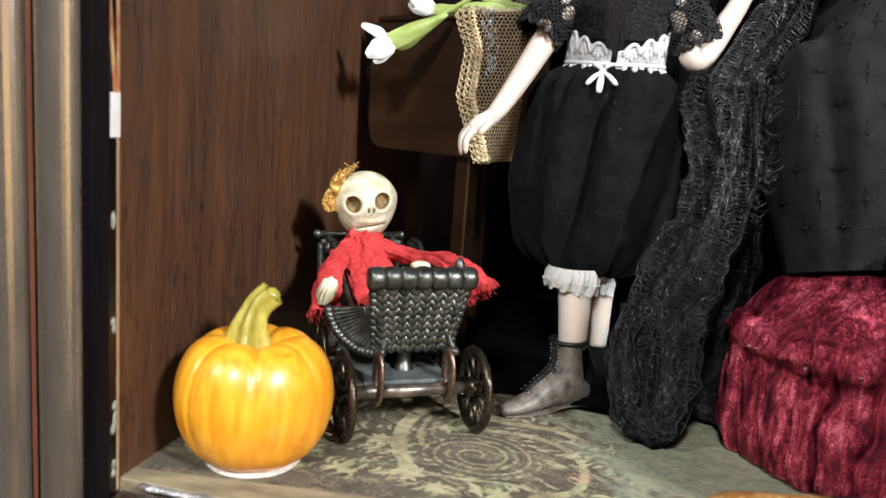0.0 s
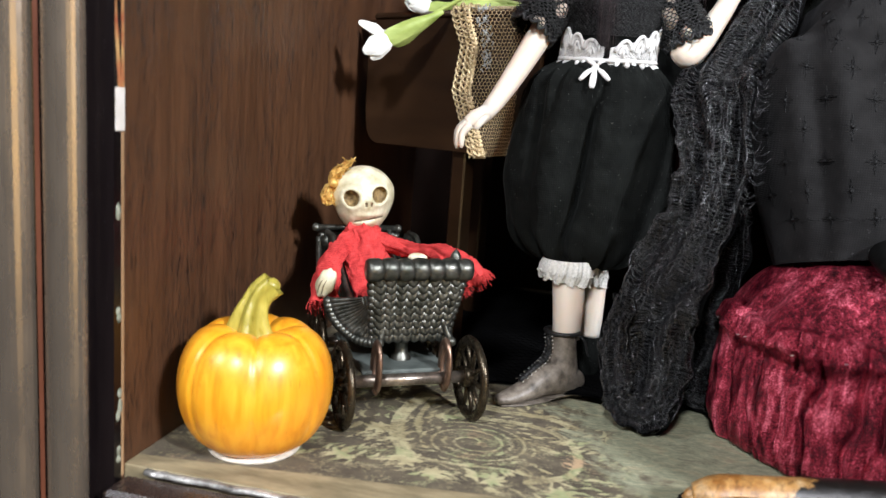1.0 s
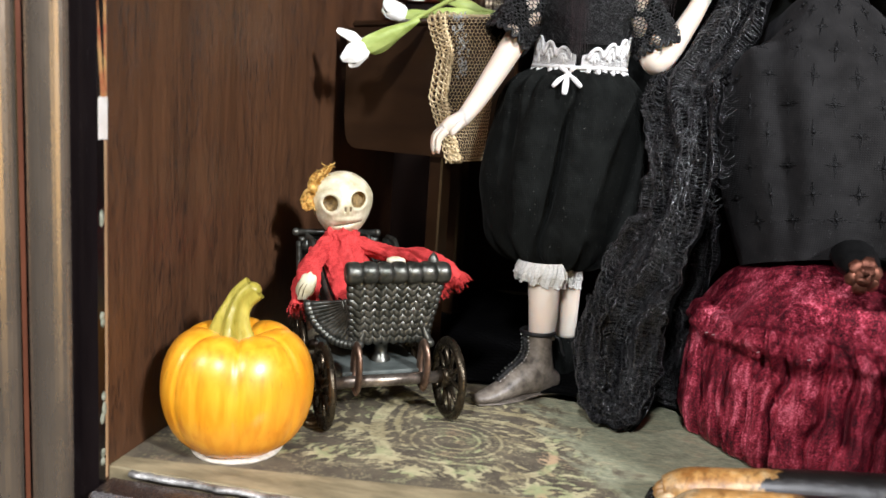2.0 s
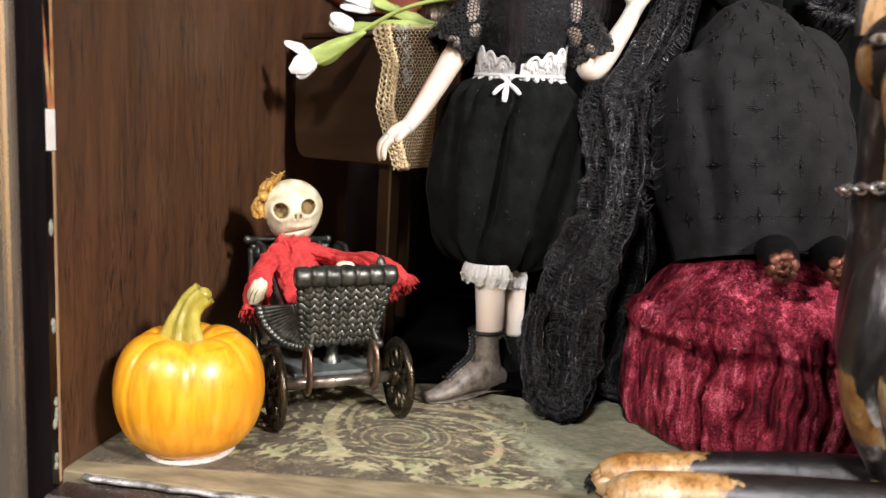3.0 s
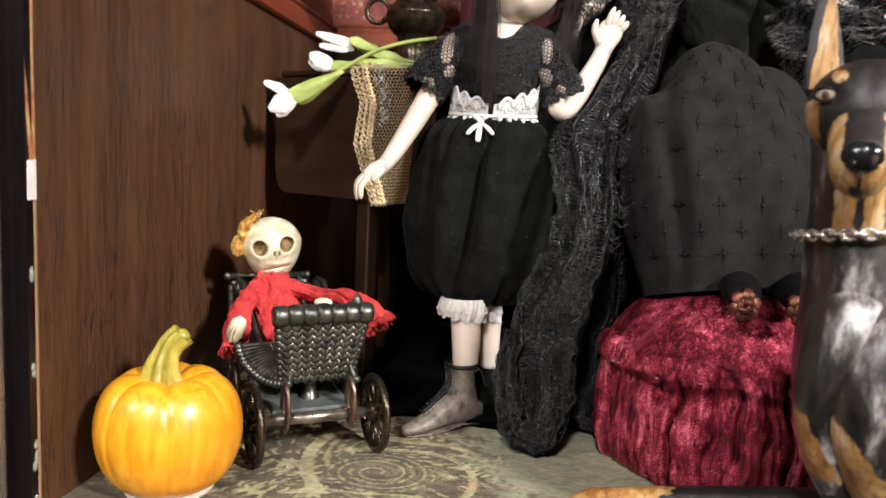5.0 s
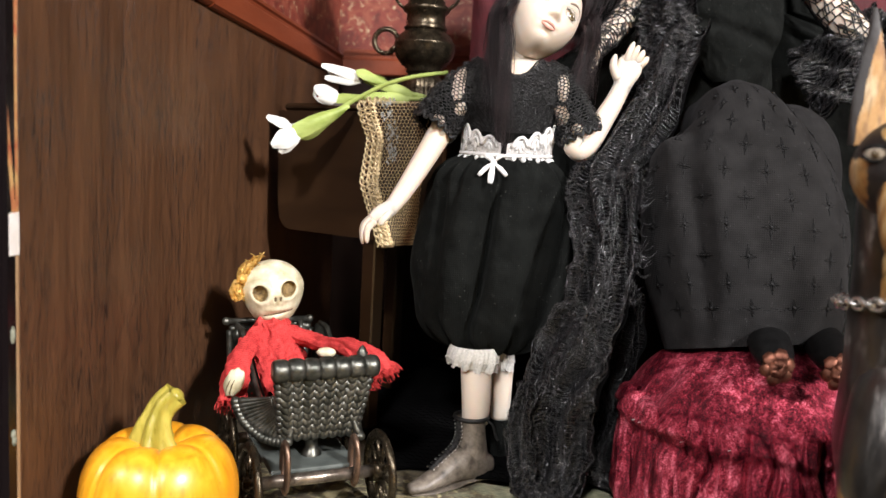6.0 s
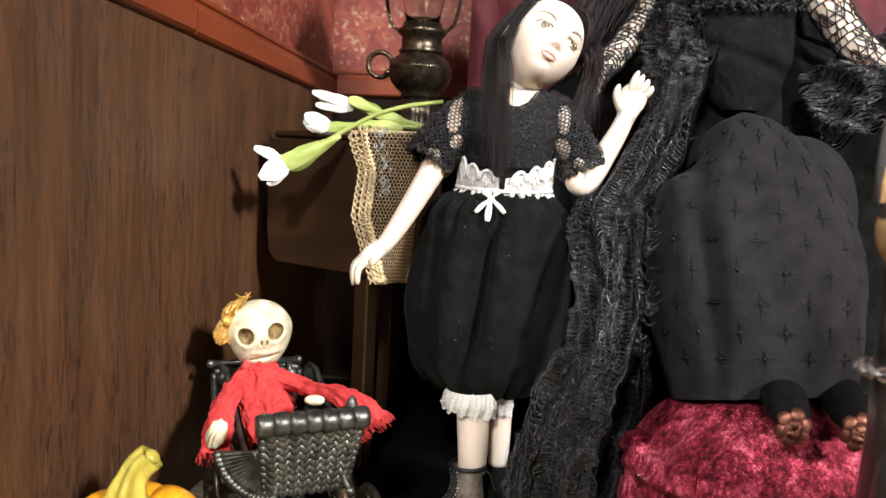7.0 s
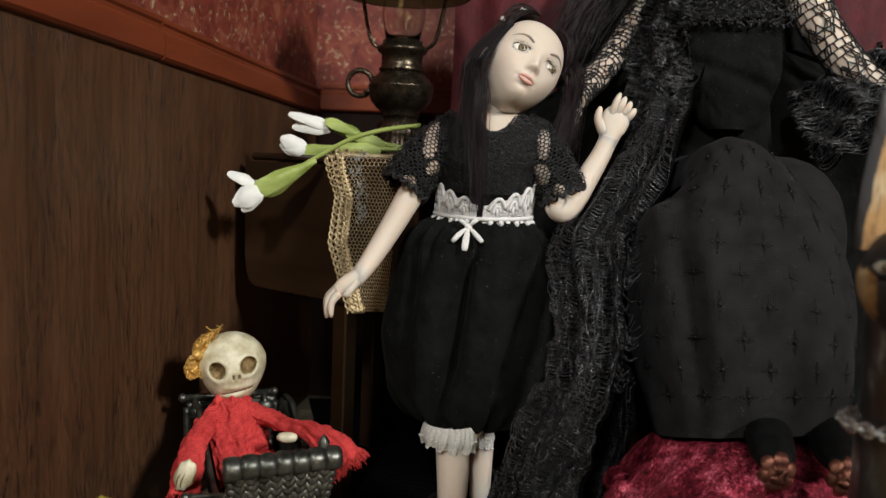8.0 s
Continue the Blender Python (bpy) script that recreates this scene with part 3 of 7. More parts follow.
    s.grid(lambda u, v: (x0 + (x1 - x0) * u, y0 + (y1 - y0) * v, 0.0), nx, ny)
    ob = mesh_thing("floor", s, FLOORPAPER, ((WX + RX) / 2, (FY + BY) / 2, -3), "floor covered with faded olive and beige scroll-printed paper", "floor", kind="structure")
    ob.data.attributes.new("print", "FLOAT", "POINT").data.foreach_set("value", np.concatenate([np.zeros(first), ink.ravel()]))


floor()
slab("wall_left", (WX - 4, FY, -3), (WX, BY + 4, 108.6), WOOD, "dark walnut veneer wainscot panel with open vertical grain", "wall")
slab("wall_left_upper", (WX - 4, FY, 108.7), (WX - 0.5, BY + 4, TOP), WALLPAPER, "red floral wallpaper above the wooden wainscot", "wall")
slab("wall_back", (WX, BY, -3), (RX + 4, BY + 4, 103.6), BACKWOOD, "wooden wainscot along the back of the room, darkened for its shade", "wall")
slab("wall_back_upper", (WX - 0.5, BY + 0.5, 103.7), (RX + 4, BY + 4, TOP), WALLPAPER, "red floral wallpaper on the back wall", "wall")
slab("wall_right", (RX, FY, -3), (RX + 4, BY, TOP), WALLPAPER, "red papered side wall of the doll room", "wall")
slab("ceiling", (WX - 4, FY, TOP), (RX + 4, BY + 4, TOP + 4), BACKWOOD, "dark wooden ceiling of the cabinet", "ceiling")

RAIL = [(0.0, 0.0), (1.2, 0.2), (1.9, 0.8), (1.9, 5.6), (1.4, 6.2), (0.9, 6.5), (0.9, 7.3), (1.5, 7.8), (1.5, 8.6), (0.7, 9.2), (0.0, 9.2)]


def rail(a, b, label):
    """A length of moulded rail from a to b along a wall, face towards the room."""
    a, b = np.array(a, float), np.array(b, float)
    d = unit(b - a)
    face = np.array((d[1], -d[0], 0))
    s = Shape().sweep(RAIL, lambda p, q: a + face * p + np.array((0, 0, q)), lambda p, q: b + face * p + np.array((0, 0, q)))
    return mesh_thing("chair_rail", s, MAHOGANY, (a + b) / 2, label, "rail", kind="structure")


rail((WX, FY, 107.4), (WX, 169.6, 105.0), "red mahogany moulded rail above the wainscot, front length")
rail((WX, 170.2, 104.8), (WX, BY, 100.2), "red mahogany moulded rail above the wainscot, back length")
rail((WX + 2, BY, 101.4), (RX, BY, 101.4), "red mahogany moulded rail along the back wall")

# front edge of the wall: bare ply strip, torn papers, drops of glue
def wall_edge():
    s = Shape().box((WX - 0.5, FY - 0.75, -2), (WX + 0.12, FY - 0.03, 54.8), 0, 0.12)
    mesh_thing("trim", s, TAN_EDGE, (WX, FY, -2), "thin bare tan strip along the front edge of the panel", "trim", kind="structure")
    s = Shape().grid(lambda u, v: (WX + 0.1 + 0.12 * math.sin(u * 3 + v * 25), FY - 2.6 + 2.5 * u + 0.12 * math.sin(v * 37), 61.0 + 198 * v), 6, 120)
    s.grid(lambda u, v: (WX - 0.4, FY - 2.6 + 2.5 * u, 61.0 + 198 * v), 6, 120)
    mesh_thing("trim", s, BROCADE, (WX, FY, 67), "torn red and gold brocade paper wrapped round the panel edge", "paper edge", kind="structure")
    s = Shape().box((WX - 0.4, FY - 2.5, 54.9), (WX + 0.25, FY - 0.05, 61.6), 0, 0.1)
    mesh_thing("trim", s, WHITEPAPER, (WX, FY, 60), "torn white paper scrap on the panel edge", "paper edge", kind="structure")
    s = Shape()
    rng = random.Random(4)
    for z in (1.5, 3.0, 9, 10.5, 12.8, 25.4, 26.6, 42.5):
        s.ball((WX + 0.1, FY - 1.55 + rng.uniform(-0.3, 0.3), z), (0.4, 0.6, rng.uniform(0.7, 1.6)), 0, nu=10, nv=7)
    mesh_thing("trim", s, GLUE, (WX - 1, FY, 1), "dried glossy glue drops along the panel edge", "glue", kind="structure")


wall_edge()


def edging():
    rng = random.Random(2)
    path = [(x, 105.35 + 0.12 * math.sin(x * 0.7) + rng.uniform(-0.08, 0.08), -0.55 + rng.uniform(-0.08, 0.05)) for x in np.linspace(-71, RX, 190)]
    s = Shape().tube(path, [(0.75 + rng.uniform(-0.12, 0.15), 0.55) for _ in path], 8)
    mesh_thing("trim", s, FOIL, (0, 105, -1), "worn silvery edging along the front of the floor", "trim", kind="structure")
    slab("front_rail", (-74.5, 98.5, -16), (RX, 105.2, -1.2), LACQUER, "dark lacquered cabinet rail below the floor edge", "rail", 0.8)


edging()


def post():
    """Cabinet post with two rounded mouldings and a thin red fillet between them, upright at the front."""
    pr = [(-75.3, 105.0), (-75.3, 103.2), (-78.4, 102.9), (-78.6, 101.6)]
    # 0: lacquer darkened as shade, 1: lacquer lightened as sheen, 2: fillet
    kinds = [0, 0, 0]
    for c, r, y0, d in ((-82.3, 3.6, 101.4, 2.6), (-93.0, 5.4, 100.8, 3.4)):
        for k in range(17):
            a = math.pi * k / 16
            pr.append((c + r * math.cos(a), y0 - d * math.sin(a)))
            kinds.append(1 if k else 0)
        if c > -90:
            pr += [(-86.0, 100.3), (-86.9, 100.3), (-87.0, 101.2)]
            kinds += [0, 2, 0]
    pr += [(-100.4, 100.8), (-112, 100.8), (-112, 105.0)]
    kinds += [0, 0, 0, 0]
    s = Shape().sweep(pr, lambda p, q: (p, q, -16), lambda p, q: (p, q, TOP))
    s.m = [kinds[i] if i < len(kinds) else 0 for i in range(len(pr))] + [0, 0]
    mesh_thing("cabinet_post", s, [SHADELACQUER, POSTLACQUER, FILLET], (-85, 102, -16), "glossy black-brown cabinet post with rounded mouldings", "post", kind="structure")


post()

# ---- pumpkin ----
def pumpkin():
    c = np.array((-58.9, 120.3, 0.0))
    t = thing("pumpkin", c, "glossy orange glazed pumpkin with an olive stem on the floor", "pumpkin")
    ribs = 7
    offs = [0.1, -0.12, 0.06, -0.05, 0.14, 0.0, -0.1]

    def fn(u, v):
        a = 2 * math.pi * u
        k = u * ribs
        i = int(k) % ribs
        f = (k - int(k)) + offs[i] * 0.6 * math.sin(math.pi * (k - int(k)))
        groove = abs(math.sin(math.pi * f)) ** 0.42
        b = math.pi * (v - 0.5)
        up = math.sin(b)
        r = 13.25 * (math.cos(b) ** 0.62 if math.cos(b) > 0 else 0) * (1 + 0.035 * up)
        z = 11.7 + 11.9 * up
        r *= 0.955 + 0.045 * groove * (0.45 + 0.55 * abs(up)) + 0.025 * (1 - abs(up)) + 0.010 * offs[i] * 10
        r *= 1 + 0.012 * math.sin(3 * a + 1.0)
        if v > 0.5:
            z -= 3.4 * bell(r, 5.5)
        z += 0.9 * (groove - 0.6) * max(0, up)
        return c + np.array((r * math.cos(a - 0.25), r * math.sin(a - 0.25), max(z, 0.15)))

    part("body", Shape().grid(fn, 168, 56, wrap=True), PUMPKIN, t)
    path = spl([(-1.4, 0, 18.6), (-1.4, -0.2, 21.8), (-1.0, 0, 24.8), (0.0, 0.8, 27.6), (1.9, 1.6, 29.6)], 22) + c
    rad = [(5.7 - 3.6 * min(1, q * 1.6) ** 0.5 + 0.25 * q) for q in np.linspace(0, 1, 22)]

    def stem(u, v):
        i = int(round(v * 21))
        p = path[i]
        q = path[min(i + 1, 21)] - path[max(i - 1, 0)]
        q = unit(q)
        n = unit(np.array((1, 0, 0)) - q[0] * q)
        m = np.cross(q, n)
        a = 2 * math.pi * u
        r = rad[i] * (1 + (0.10 + 0.16 * (1 - v)) * math.cos(5 * a + 1.5 * v))
        return p + n * math.cos(a) * r + m * math.sin(a) * r

    s = Shape().grid(stem, 40, 21, wrap=True)
    s.ball(path[-1], (1.4, 1.4, 0.9), 0, Matrix.Rotation(0.7, 3, "Y"), 12, 8)
    part("stem", s, STEM, t, "curved olive-green stem")
    part("base", Shape().lathe([(0.1, 0), (7.9, 0), (8.2, 0.4), (7.4, 0.9), (0.1, 0.9)], c, 40), CHALK, t, "chipped whitish foot")


pumpkin()

# ---- drop-leaf side table, turned across the corner ----
TA, TB, TO = np.array((0.894, -0.447, 0)), np.array((0.447, 0.894, 0)), np.array((-71.0, 208.5, 0))


def tab(a, b, z):
    return TO + TA * a + TB * b + np.array((0, 0, z))


def table():
    t = thing("side_table", tab(28, 24, 0), "dark-stained drop-leaf side table in the corner", "table")
    frame_ = Matrix((TA, TB, (0, 0, 1))).transposed()

    def block(lo, hi, ch=0.4):
        return Shape().box(lo, hi, 0, ch, frame_, TO)

    part("tabletop", block((-0.5, 1.2, 84.4), (56, 44, 86.4), 0.7), TABLEWOOD, t)
    prof = [(0, 84.2), (0.2, 60), (0.9, 55.0), (2.0, 53.0), (3.4, 52.0), (5, 51.6), (51, 51.6), (53.4, 52.2), (55.0, 54.5), (56, 60), (56, 84.2)]
    part("drop_leaf", Shape().sweep(prof, lambda p, q: tab(p, -0.6, q), lambda p, q: tab(p, 1.0, q)), TABLEWOOD, t, "hanging leaf with rounded corners")
    part("apron", block((6, 4, 74), (50, 40, 84.3)), TABLEWOOD, t)
    for a, b in ((30.2, 1.4), (12, 34), (48, 34)):
        part("leg", block((a, b, 0), (a + 4.4, b + 4.4, 84.2)), TABLEWOOD, t)


table()

# ---- oil lamp on the table ----
def oil_lamp():
    c = np.array((-34.8, 227.0, 0.0))
    t = thing("oil_lamp", c + (0, 0, 86.4), "dark bronze oil lamp with glass chimney and shade", "lamp")

    def flute(a, r, z):
        return (r * (1 + 0.035 * math.cos(22 * a)) if 88 < z < 96 else r), z

    part("foot", Shape().lathe([(0.1, 86.5), (8.4, 86.5), (8.4, 87.6), (7.0, 88.4), (6.4, 90), (6.0, 93), (5.9, 95.6), (5.0, 96.4), (4.6, 97.4), (0.1, 97.4)], c, 66, waves=flute), BRONZE, t, "fluted dark foot")
    part("font", Shape().lathe([(0.1, 97.3), (4.7, 97.4), (5.3, 98.2), (5.0, 98.9), (6.6, 100.0), (8.2, 102.0), (8.9, 104.4), (8.8, 105.6), (8.95, 105.9), (8.7, 106.3), (7.6, 108.2), (6.2, 109.4), (5.8, 109.9), (0.1, 109.9)], c, 40), BRONZE, t, "round bronze oil font")
    part("burner", Shape().lathe([(0.1, 109.8), (6.0, 109.8), (6.4, 110.4), (5.7, 111.2), (5.6, 114.4), (6.7, 115.2), (6.9, 116.0), (6.4, 116.6), (5.6, 116.9), (5.4, 118.2), (0.1, 118.2)], c, 40), BRONZE, t, "collared bronze burner")
    ring = [(c[0] - 11.6 + 3.5 * math.cos(a), c[1], 106.6 + 3.5 * math.sin(a)) for a in np.linspace(0, 2 * math.pi, 25)]
    part("handle", Shape().tube(ring, 0.75, 8, cap=False).tube([(c[0] - 8.4, c[1], 105), (c[0] - 10, c[1], 103.8)], 0.9, 8), BRONZE, t, "ring handle")
    outer = [(4.6, 118.0), (5.2, 121), (5.9, 124.5), (5.6, 128), (4.6, 133), (4.2, 146)]
    inner = [(r - 0.35, z) for r, z in outer][::-1]
    g = part("chimney", Shape().lathe(outer + inner + outer[:1], c, 32), GLASS, t, "clear glass chimney")
    g.visible_shadow = False
    for sgn in (-1, 1):
        p = spl([(6.6, 0, 116.2), (8.6, 0, 117.8), (9.6, 0, 120.5), (10.6, 0, 125), (11.8, 0, 131.6)], 16) * np.array((sgn, 1, 1)) + c
        part("shade_holder", Shape().tube(p, 0.55, 6), BRONZE, t)
    part("shade", Shape().lathe([(17.4, 130.2), (17.8, 130.6), (16.6, 132.8), (10, 142.6), (5, 147.6), (4.6, 147.2), (9.6, 142), (16.0, 132.4), (17.2, 130.4), (17.4, 130.2)], c, 48, 0), [SHADE_IN], t, "cone shade with a tan lining")
    part("shade_rim", Shape().tube([(c[0] + 17.8 * math.cos(a), c[1] + 17.8 * math.sin(a), 130.6) for a in np.linspace(0, 2 * math.pi, 49)], 0.55, 6, cap=False), BRONZE, t)


oil_lamp()

# ---- gold lace runner over the table edge ----
def runner():
    def fall(u, v):
        """u across (0..1), v from the table top down to the tip."""
        left = np.interp(v, [0, 0.1, 0.35, 0.62, 1.0], [28.5, 29.5, 35.7, 34.4, 42.0])
        right = np.interp(v, [0, 0.1, 1.0], [52, 52.5, 52])
        a = left + (right - left) * u
        z = np.interp(v, [0, 0.12, 1.0], [87.3, 86.6, 51.0 + 1.4 * u])
        b = np.interp(v, [0, 0.12, 0.2, 1.0], [9.0, -1.6, -2.6, -4.2]) - 0.8 * math.sin(5 * u + 2 * v)
        return tab(a, b, z)

    t = thing("lace_runner", tab(38, 0, 86.5), "gold net lace runner with a braided border hanging over the table", "runner")
    part("net", Shape().net(lambda u, v: fall(0.22 + 0.78 * u, v), 30, 48, 0.075), GOLD, t)
    b = Shape()
    for off, rad, turns in ((0.04, 1.25, 26), (0.15, 1.15, 28), (0.22, 0.7, 40)):
        b.coil([fall(off, v) + (0, -0.3, 0) for v in np.linspace(0, 1, 40)], rad, turns, 0.26, across=(0.2, -0.95, 0))
    for off in (0.0, 0.08, 0.17, 0.24):
        b.tube([fall(off, v) + (0, -0.35, 0) for v in np.linspace(0, 1, 60)], 0.24, 5)
    b.coil([fall(u, 0.99) for u in np.linspace(0.0, 0.3, 10)], 0.8, 6, 0.2, across=(0.2, -0.95, 0))
    part("border", b, GOLD, t, "looped gold braid border")
    s = Shape()
    rng = random.Random(8)
    for k in range(120):
        v = rng.uniform(0.04, 0.50)
        u = 0.30 + 0.16 * rng.random() + 0.1 * v
        p = fall(u, v) + (0, -0.3, 0)
        s.seg(p, p + np.array((rng.uniform(-0.6, 0.6), -0.1, rng.uniform(-1.0, 1.0))), 0.16)
    part("silver_embroidery", s, SILVERNET, t, "silvery blue stitches")


runner()

# ---- white tulips lying on the table ----
def tulips():
    t = thing("tulip_bunch", tab(40, 6, 86.5), "bunch of white fabric tulips with pale green stems", "flowers")

    def petal(s, base, tip, width, bend, mat=0):
        base, tip = np.array(base, float), np.array(tip, float)
        d = tip - base
        side = unit(np.cross(d, bend))
        out = unit(bend)

        def fn(u, v):
            w = width * ((0.14 + 0.86 * v**0.9) * math.sqrt(max(0.03, 1 - v**7)) if mat else math.sin(math.pi * min(0.97, 0.12 + v * 0.82)) ** 0.8)
            x = (u - 0.5) * 2
            ripple = 0.10 * width * math.sin(7 * v + 5 * x + width) * abs(x) * v
            return base + d * v + side * x * w * (1 + 0.07 * math.sin(11 * v + 3 * width)) + out * (1.0 * math.sin(math.pi * v) * (1 - 0.8 * x * x) * width * 0.55 + ripple)

        s.grid(fn, 8, 14)
        s.grid(lambda u, v: fn(u, v) - out * 0.25, 8, 14)
        return s

    view = np.array((0.28, -0.95, 0.15))
    # largest bloom, out in front of the leaf
    part("petal", petal(Shape(), (-58.4, 187.5, 78.2), (-64.8, 185.4, 74.2), 2.5, view), PETAL, t)
    part("petal", petal(Shape(), (-58.7, 187.7, 77.8), (-63.0, 186.4, 72.6), 1.8, view + (0, 0, -0.6)), PETAL, t)
    part("petal", petal(Shape(), (-60.8, 187.6, 79.2), (-66.6, 186.0, 81.4), 1.5, view + (0, 0, 0.5)), PETAL, t)
    part("petal", petal(Shape(), (-58.9, 188.7, 78.5), (-64.4, 187.8, 76.5), 2.6, -view), PETAL, t)
    part("leaf", petal(Shape(), (-46.8, 191.0, 85.2), (-60.4, 186.8, 77.2), 3.0, view, 1), LEAF, t)
    part("leaf", petal(Shape(), (-47.5, 190.9, 84.4), (-58.4, 188.0, 76.2), 2.2, view + (0, 0, -1), 1), LEAF, t)
    part("leaf", petal(Shape(), (-47.5, 191.4, 84.6), (-59.0, 189.0, 79.0), 2.5, -view, 1), LEAF, t)
    part("stem", Shape().tube(spl([(-52.5, 190.3, 82.3), (-46.5, 191.5, 86.2), (-39, 191.0, 90.3), (-31, 190.0, 92.8), (-22, 189.5, 94.2)], 24), 0.55, 7), LEAF, t)
    # second bloom
    part("petal", petal(Shape(), (-53.0, 202.5, 87.6), (-59.2, 200.5, 90.4), 2.0, view), PETAL, t)
    part("petal", petal(Shape(), (-53.0, 202.5, 87.0), (-58.4, 200.8, 87.4), 1.6, view + (0, 0, -0.6)), PETAL, t)
    part("petal", petal(Shape(), (-54, 203.5, 87.2), (-60, 202.2, 88.8), 2.0, -view), PETAL, t)
    part("leaf", petal(Shape(), (-43, 203.0, 88.6), (-54.2, 202.2, 87.4), 1.8, view, 1), LEAF, t)
    part("leaf", petal(Shape(), (-34, 202.5, 88.2), (-46, 201.6, 88.6), 1.6, view), LEAF, t)
    part("stem", Shape().tube(spl([(-47, 202.5, 88.0), (-38, 203.0, 88.4), (-27, 204, 88.8)], 12), 0.6, 7), LEAF, t)
    # third bloom and bud
    part("petal", petal(Shape(), (-47.0, 204.5, 93.4), (-58.2, 203.0, 96.4), 1.6, view + (0, 0, 0.3)), PETAL, t)
    part("petal", petal(Shape(), (-47.5, 204.5, 92.8), (-57.4, 203.6, 93.2), 1.5, view), PETAL, t)
    part("petal", petal(Shape(), (-48, 205.5, 93.4), (-57, 204.8, 95), 1.6, -view), PETAL, t)
    part("leaf", petal(Shape(), (-36.5, 203.5, 90.2), (-48.6, 203.0, 95.2), 2.0, view + (0, 0, 0.4), 1), LEAF, t)
    part("leaf", petal(Shape(), (-33, 203.5, 89.5), (-44, 203.0, 92.4), 1.5, view), LEAF, t)
    part("leaf", petal(Shape(), (-40, 204.5, 91.6), (-48, 204.2, 94.4), 1.8, -view), LEAF, t)
    part("stem", Shape().tube(spl([(-42, 203.6, 92.2), (-34, 203.8, 90.0), (-26, 204.5, 88.6)], 12), 0.6, 7), LEAF, t)


tulips()

# ---- doll's pram ----
PU, PV, PO = np.array((0.841, 0.541, 0)), np.array((-0.541, 0.841, 0)), np.array((-36.9, 141.9, 0))


def pr(u, v, z):
    return PO + PU * u + PV * v + np.array((0, 0, z))


def pram():
    t = thing("doll_pram", pr(0, 15, 0), "dark pewter wicker-pattern doll pram on spoked wheels", "pram")
    mid, half = 1.4, 9.7

    def front(u, v):
        """the foot end: u across, v up"""
        w = half * (0.80 + 0.20 * v)
        return pr(mid + (u * 2 - 1) * w, 5.4 - 3.6 * v, 16.0 + 14.2 * v)

    s = Shape().grid(lambda u, v: front(u, v) + PV * 0.5, 8, 8)
    s.grid(lambda u, v: front(u, v) + PV * 1.5, 8, 8)
    rows, strands = 9, []
    for j in range(rows):
        v = 0.04 + 0.86 * j / (rows - 1)
        n = 8
        path = []
        for k in range(n * 8 + 1):
            u = k / (n * 8)
            ph = (u * n + 0.06 * math.sin(j * 1.7)) % 1.0
            dip = -abs(math.sin(math.pi * ph)) * 0.115 + 0.05
            path.append(front(0.02 + 0.96 * u, v + dip) - PV * (0.35 + 0.5 * abs(math.sin(math.pi * ph))))
        strands.append(path)
    panel = part("foot_panel", s, PEWTER, t, "woven-pattern front panel")
    for path in strands:
        part("wicker_strand", Shape().tube(path, 0.92, 8), PEWTER, panel)
    roll = Shape()
    n = 7
    for k in range(n):
        u0 = mid - half - 1.0 + (2 * half + 2.0) * k / n
        u1 = u0 + (2 * half + 2.0) / n
        path = [pr(u0 + (u1 - u0) * q, 1.2, 30.6 + 0.1 * (k % 2)) for q in np.linspace(0, 1, 7)]
        roll.tube(path, [1.95, 2.2, 2.28, 2.3, 2.28, 2.2, 1.95], 14)
    part("rolled_edge", roll, PEWTER, t, "twisted rolled rim")
    for side in (-1, 1):
        e = Shape()
        for j in range(11):
            p = front(0.5 + side * 0.5, j / 10)
            e.ball(p - PV * 0.3, (1.05, 1.05, 1.0), 0, nu=8, nv=6)
        # scrolled arm: a fan of ribs with a beaded rim, flaring out behind the foot end
        d1 = PV * 0.62 + PU * side * 0.78 if side < 0 else PV * 0.97 + PU * side * 0.2
        hub = pr(mid + side * 8.6, 4.8, 24.4)

        def fan(u, v):
            a = math.radians(14 + 92 * u)
            r_ = 9.2 * v
            return hub + d1 * math.cos(a) * r_ - np.array((0, 0, math.sin(a) * r_)) - PU * side * 1.6 * math.sin(math.pi * v) + PV * 0.8 * v

        e.grid(fan, 24, 8)
        e.grid(lambda u, v: fan(u, v) + PV * 0.9, 24, 8)
        for k in range(17):
            e.tube([fan(k / 16, v) - PV * 0.25 for v in np.linspace(0.32, 1.0, 8)], np.linspace(0.3, 0.75, 8), 6)
            e.ball(fan(k / 16, 1.03) - PV * 0.3, (1.05, 1.05, 1.0), 0, nu=8, nv=6)
        e.tube([fan(u, 0.30) - PV * 0.3 + np.array((0, 0, 0.6 * math.sin(u * 12))) for u in np.linspace(0, 1, 20)], 0.5, 6)

        def wall(u, v):
            vv = 11.0 + 26.0 * u
            low = 14.5 - 1.5 * math.sin(math.pi * min(u * 1.25, 1)) + 9.0 * max(0, u - 0.62)
            high = 21.0 + 11.0 * min(1, max(0, (u - 0.10) / 0.7)) ** 1.4
            w = half * (0.86 + 0.16 * v)
            return pr(mid * (1 - u) + side * w, vv, low + (high - low) * v)

        e.grid(wall, 24, 8)
        e.grid(lambda u, v: wall(u, v) - PU * side * 1.1, 24, 8)
        e.tube([wall(u, 1.0) for u in np.linspace(0, 1, 30)], 0.65, 7)
        part("side_panel", e, PEWTER, t, "fan-ribbed side with a beaded edge")
    s = Shape().grid(lambda u, v: pr(mid * (1 - v) + (u * 2 - 1) * half * 0.84, 5 + 31 * v, 15.8 - 2.0 * math.sin(math.pi * min(v * 1.2, 1)) + 9 * max(0, v - 0.7)), 6, 12)
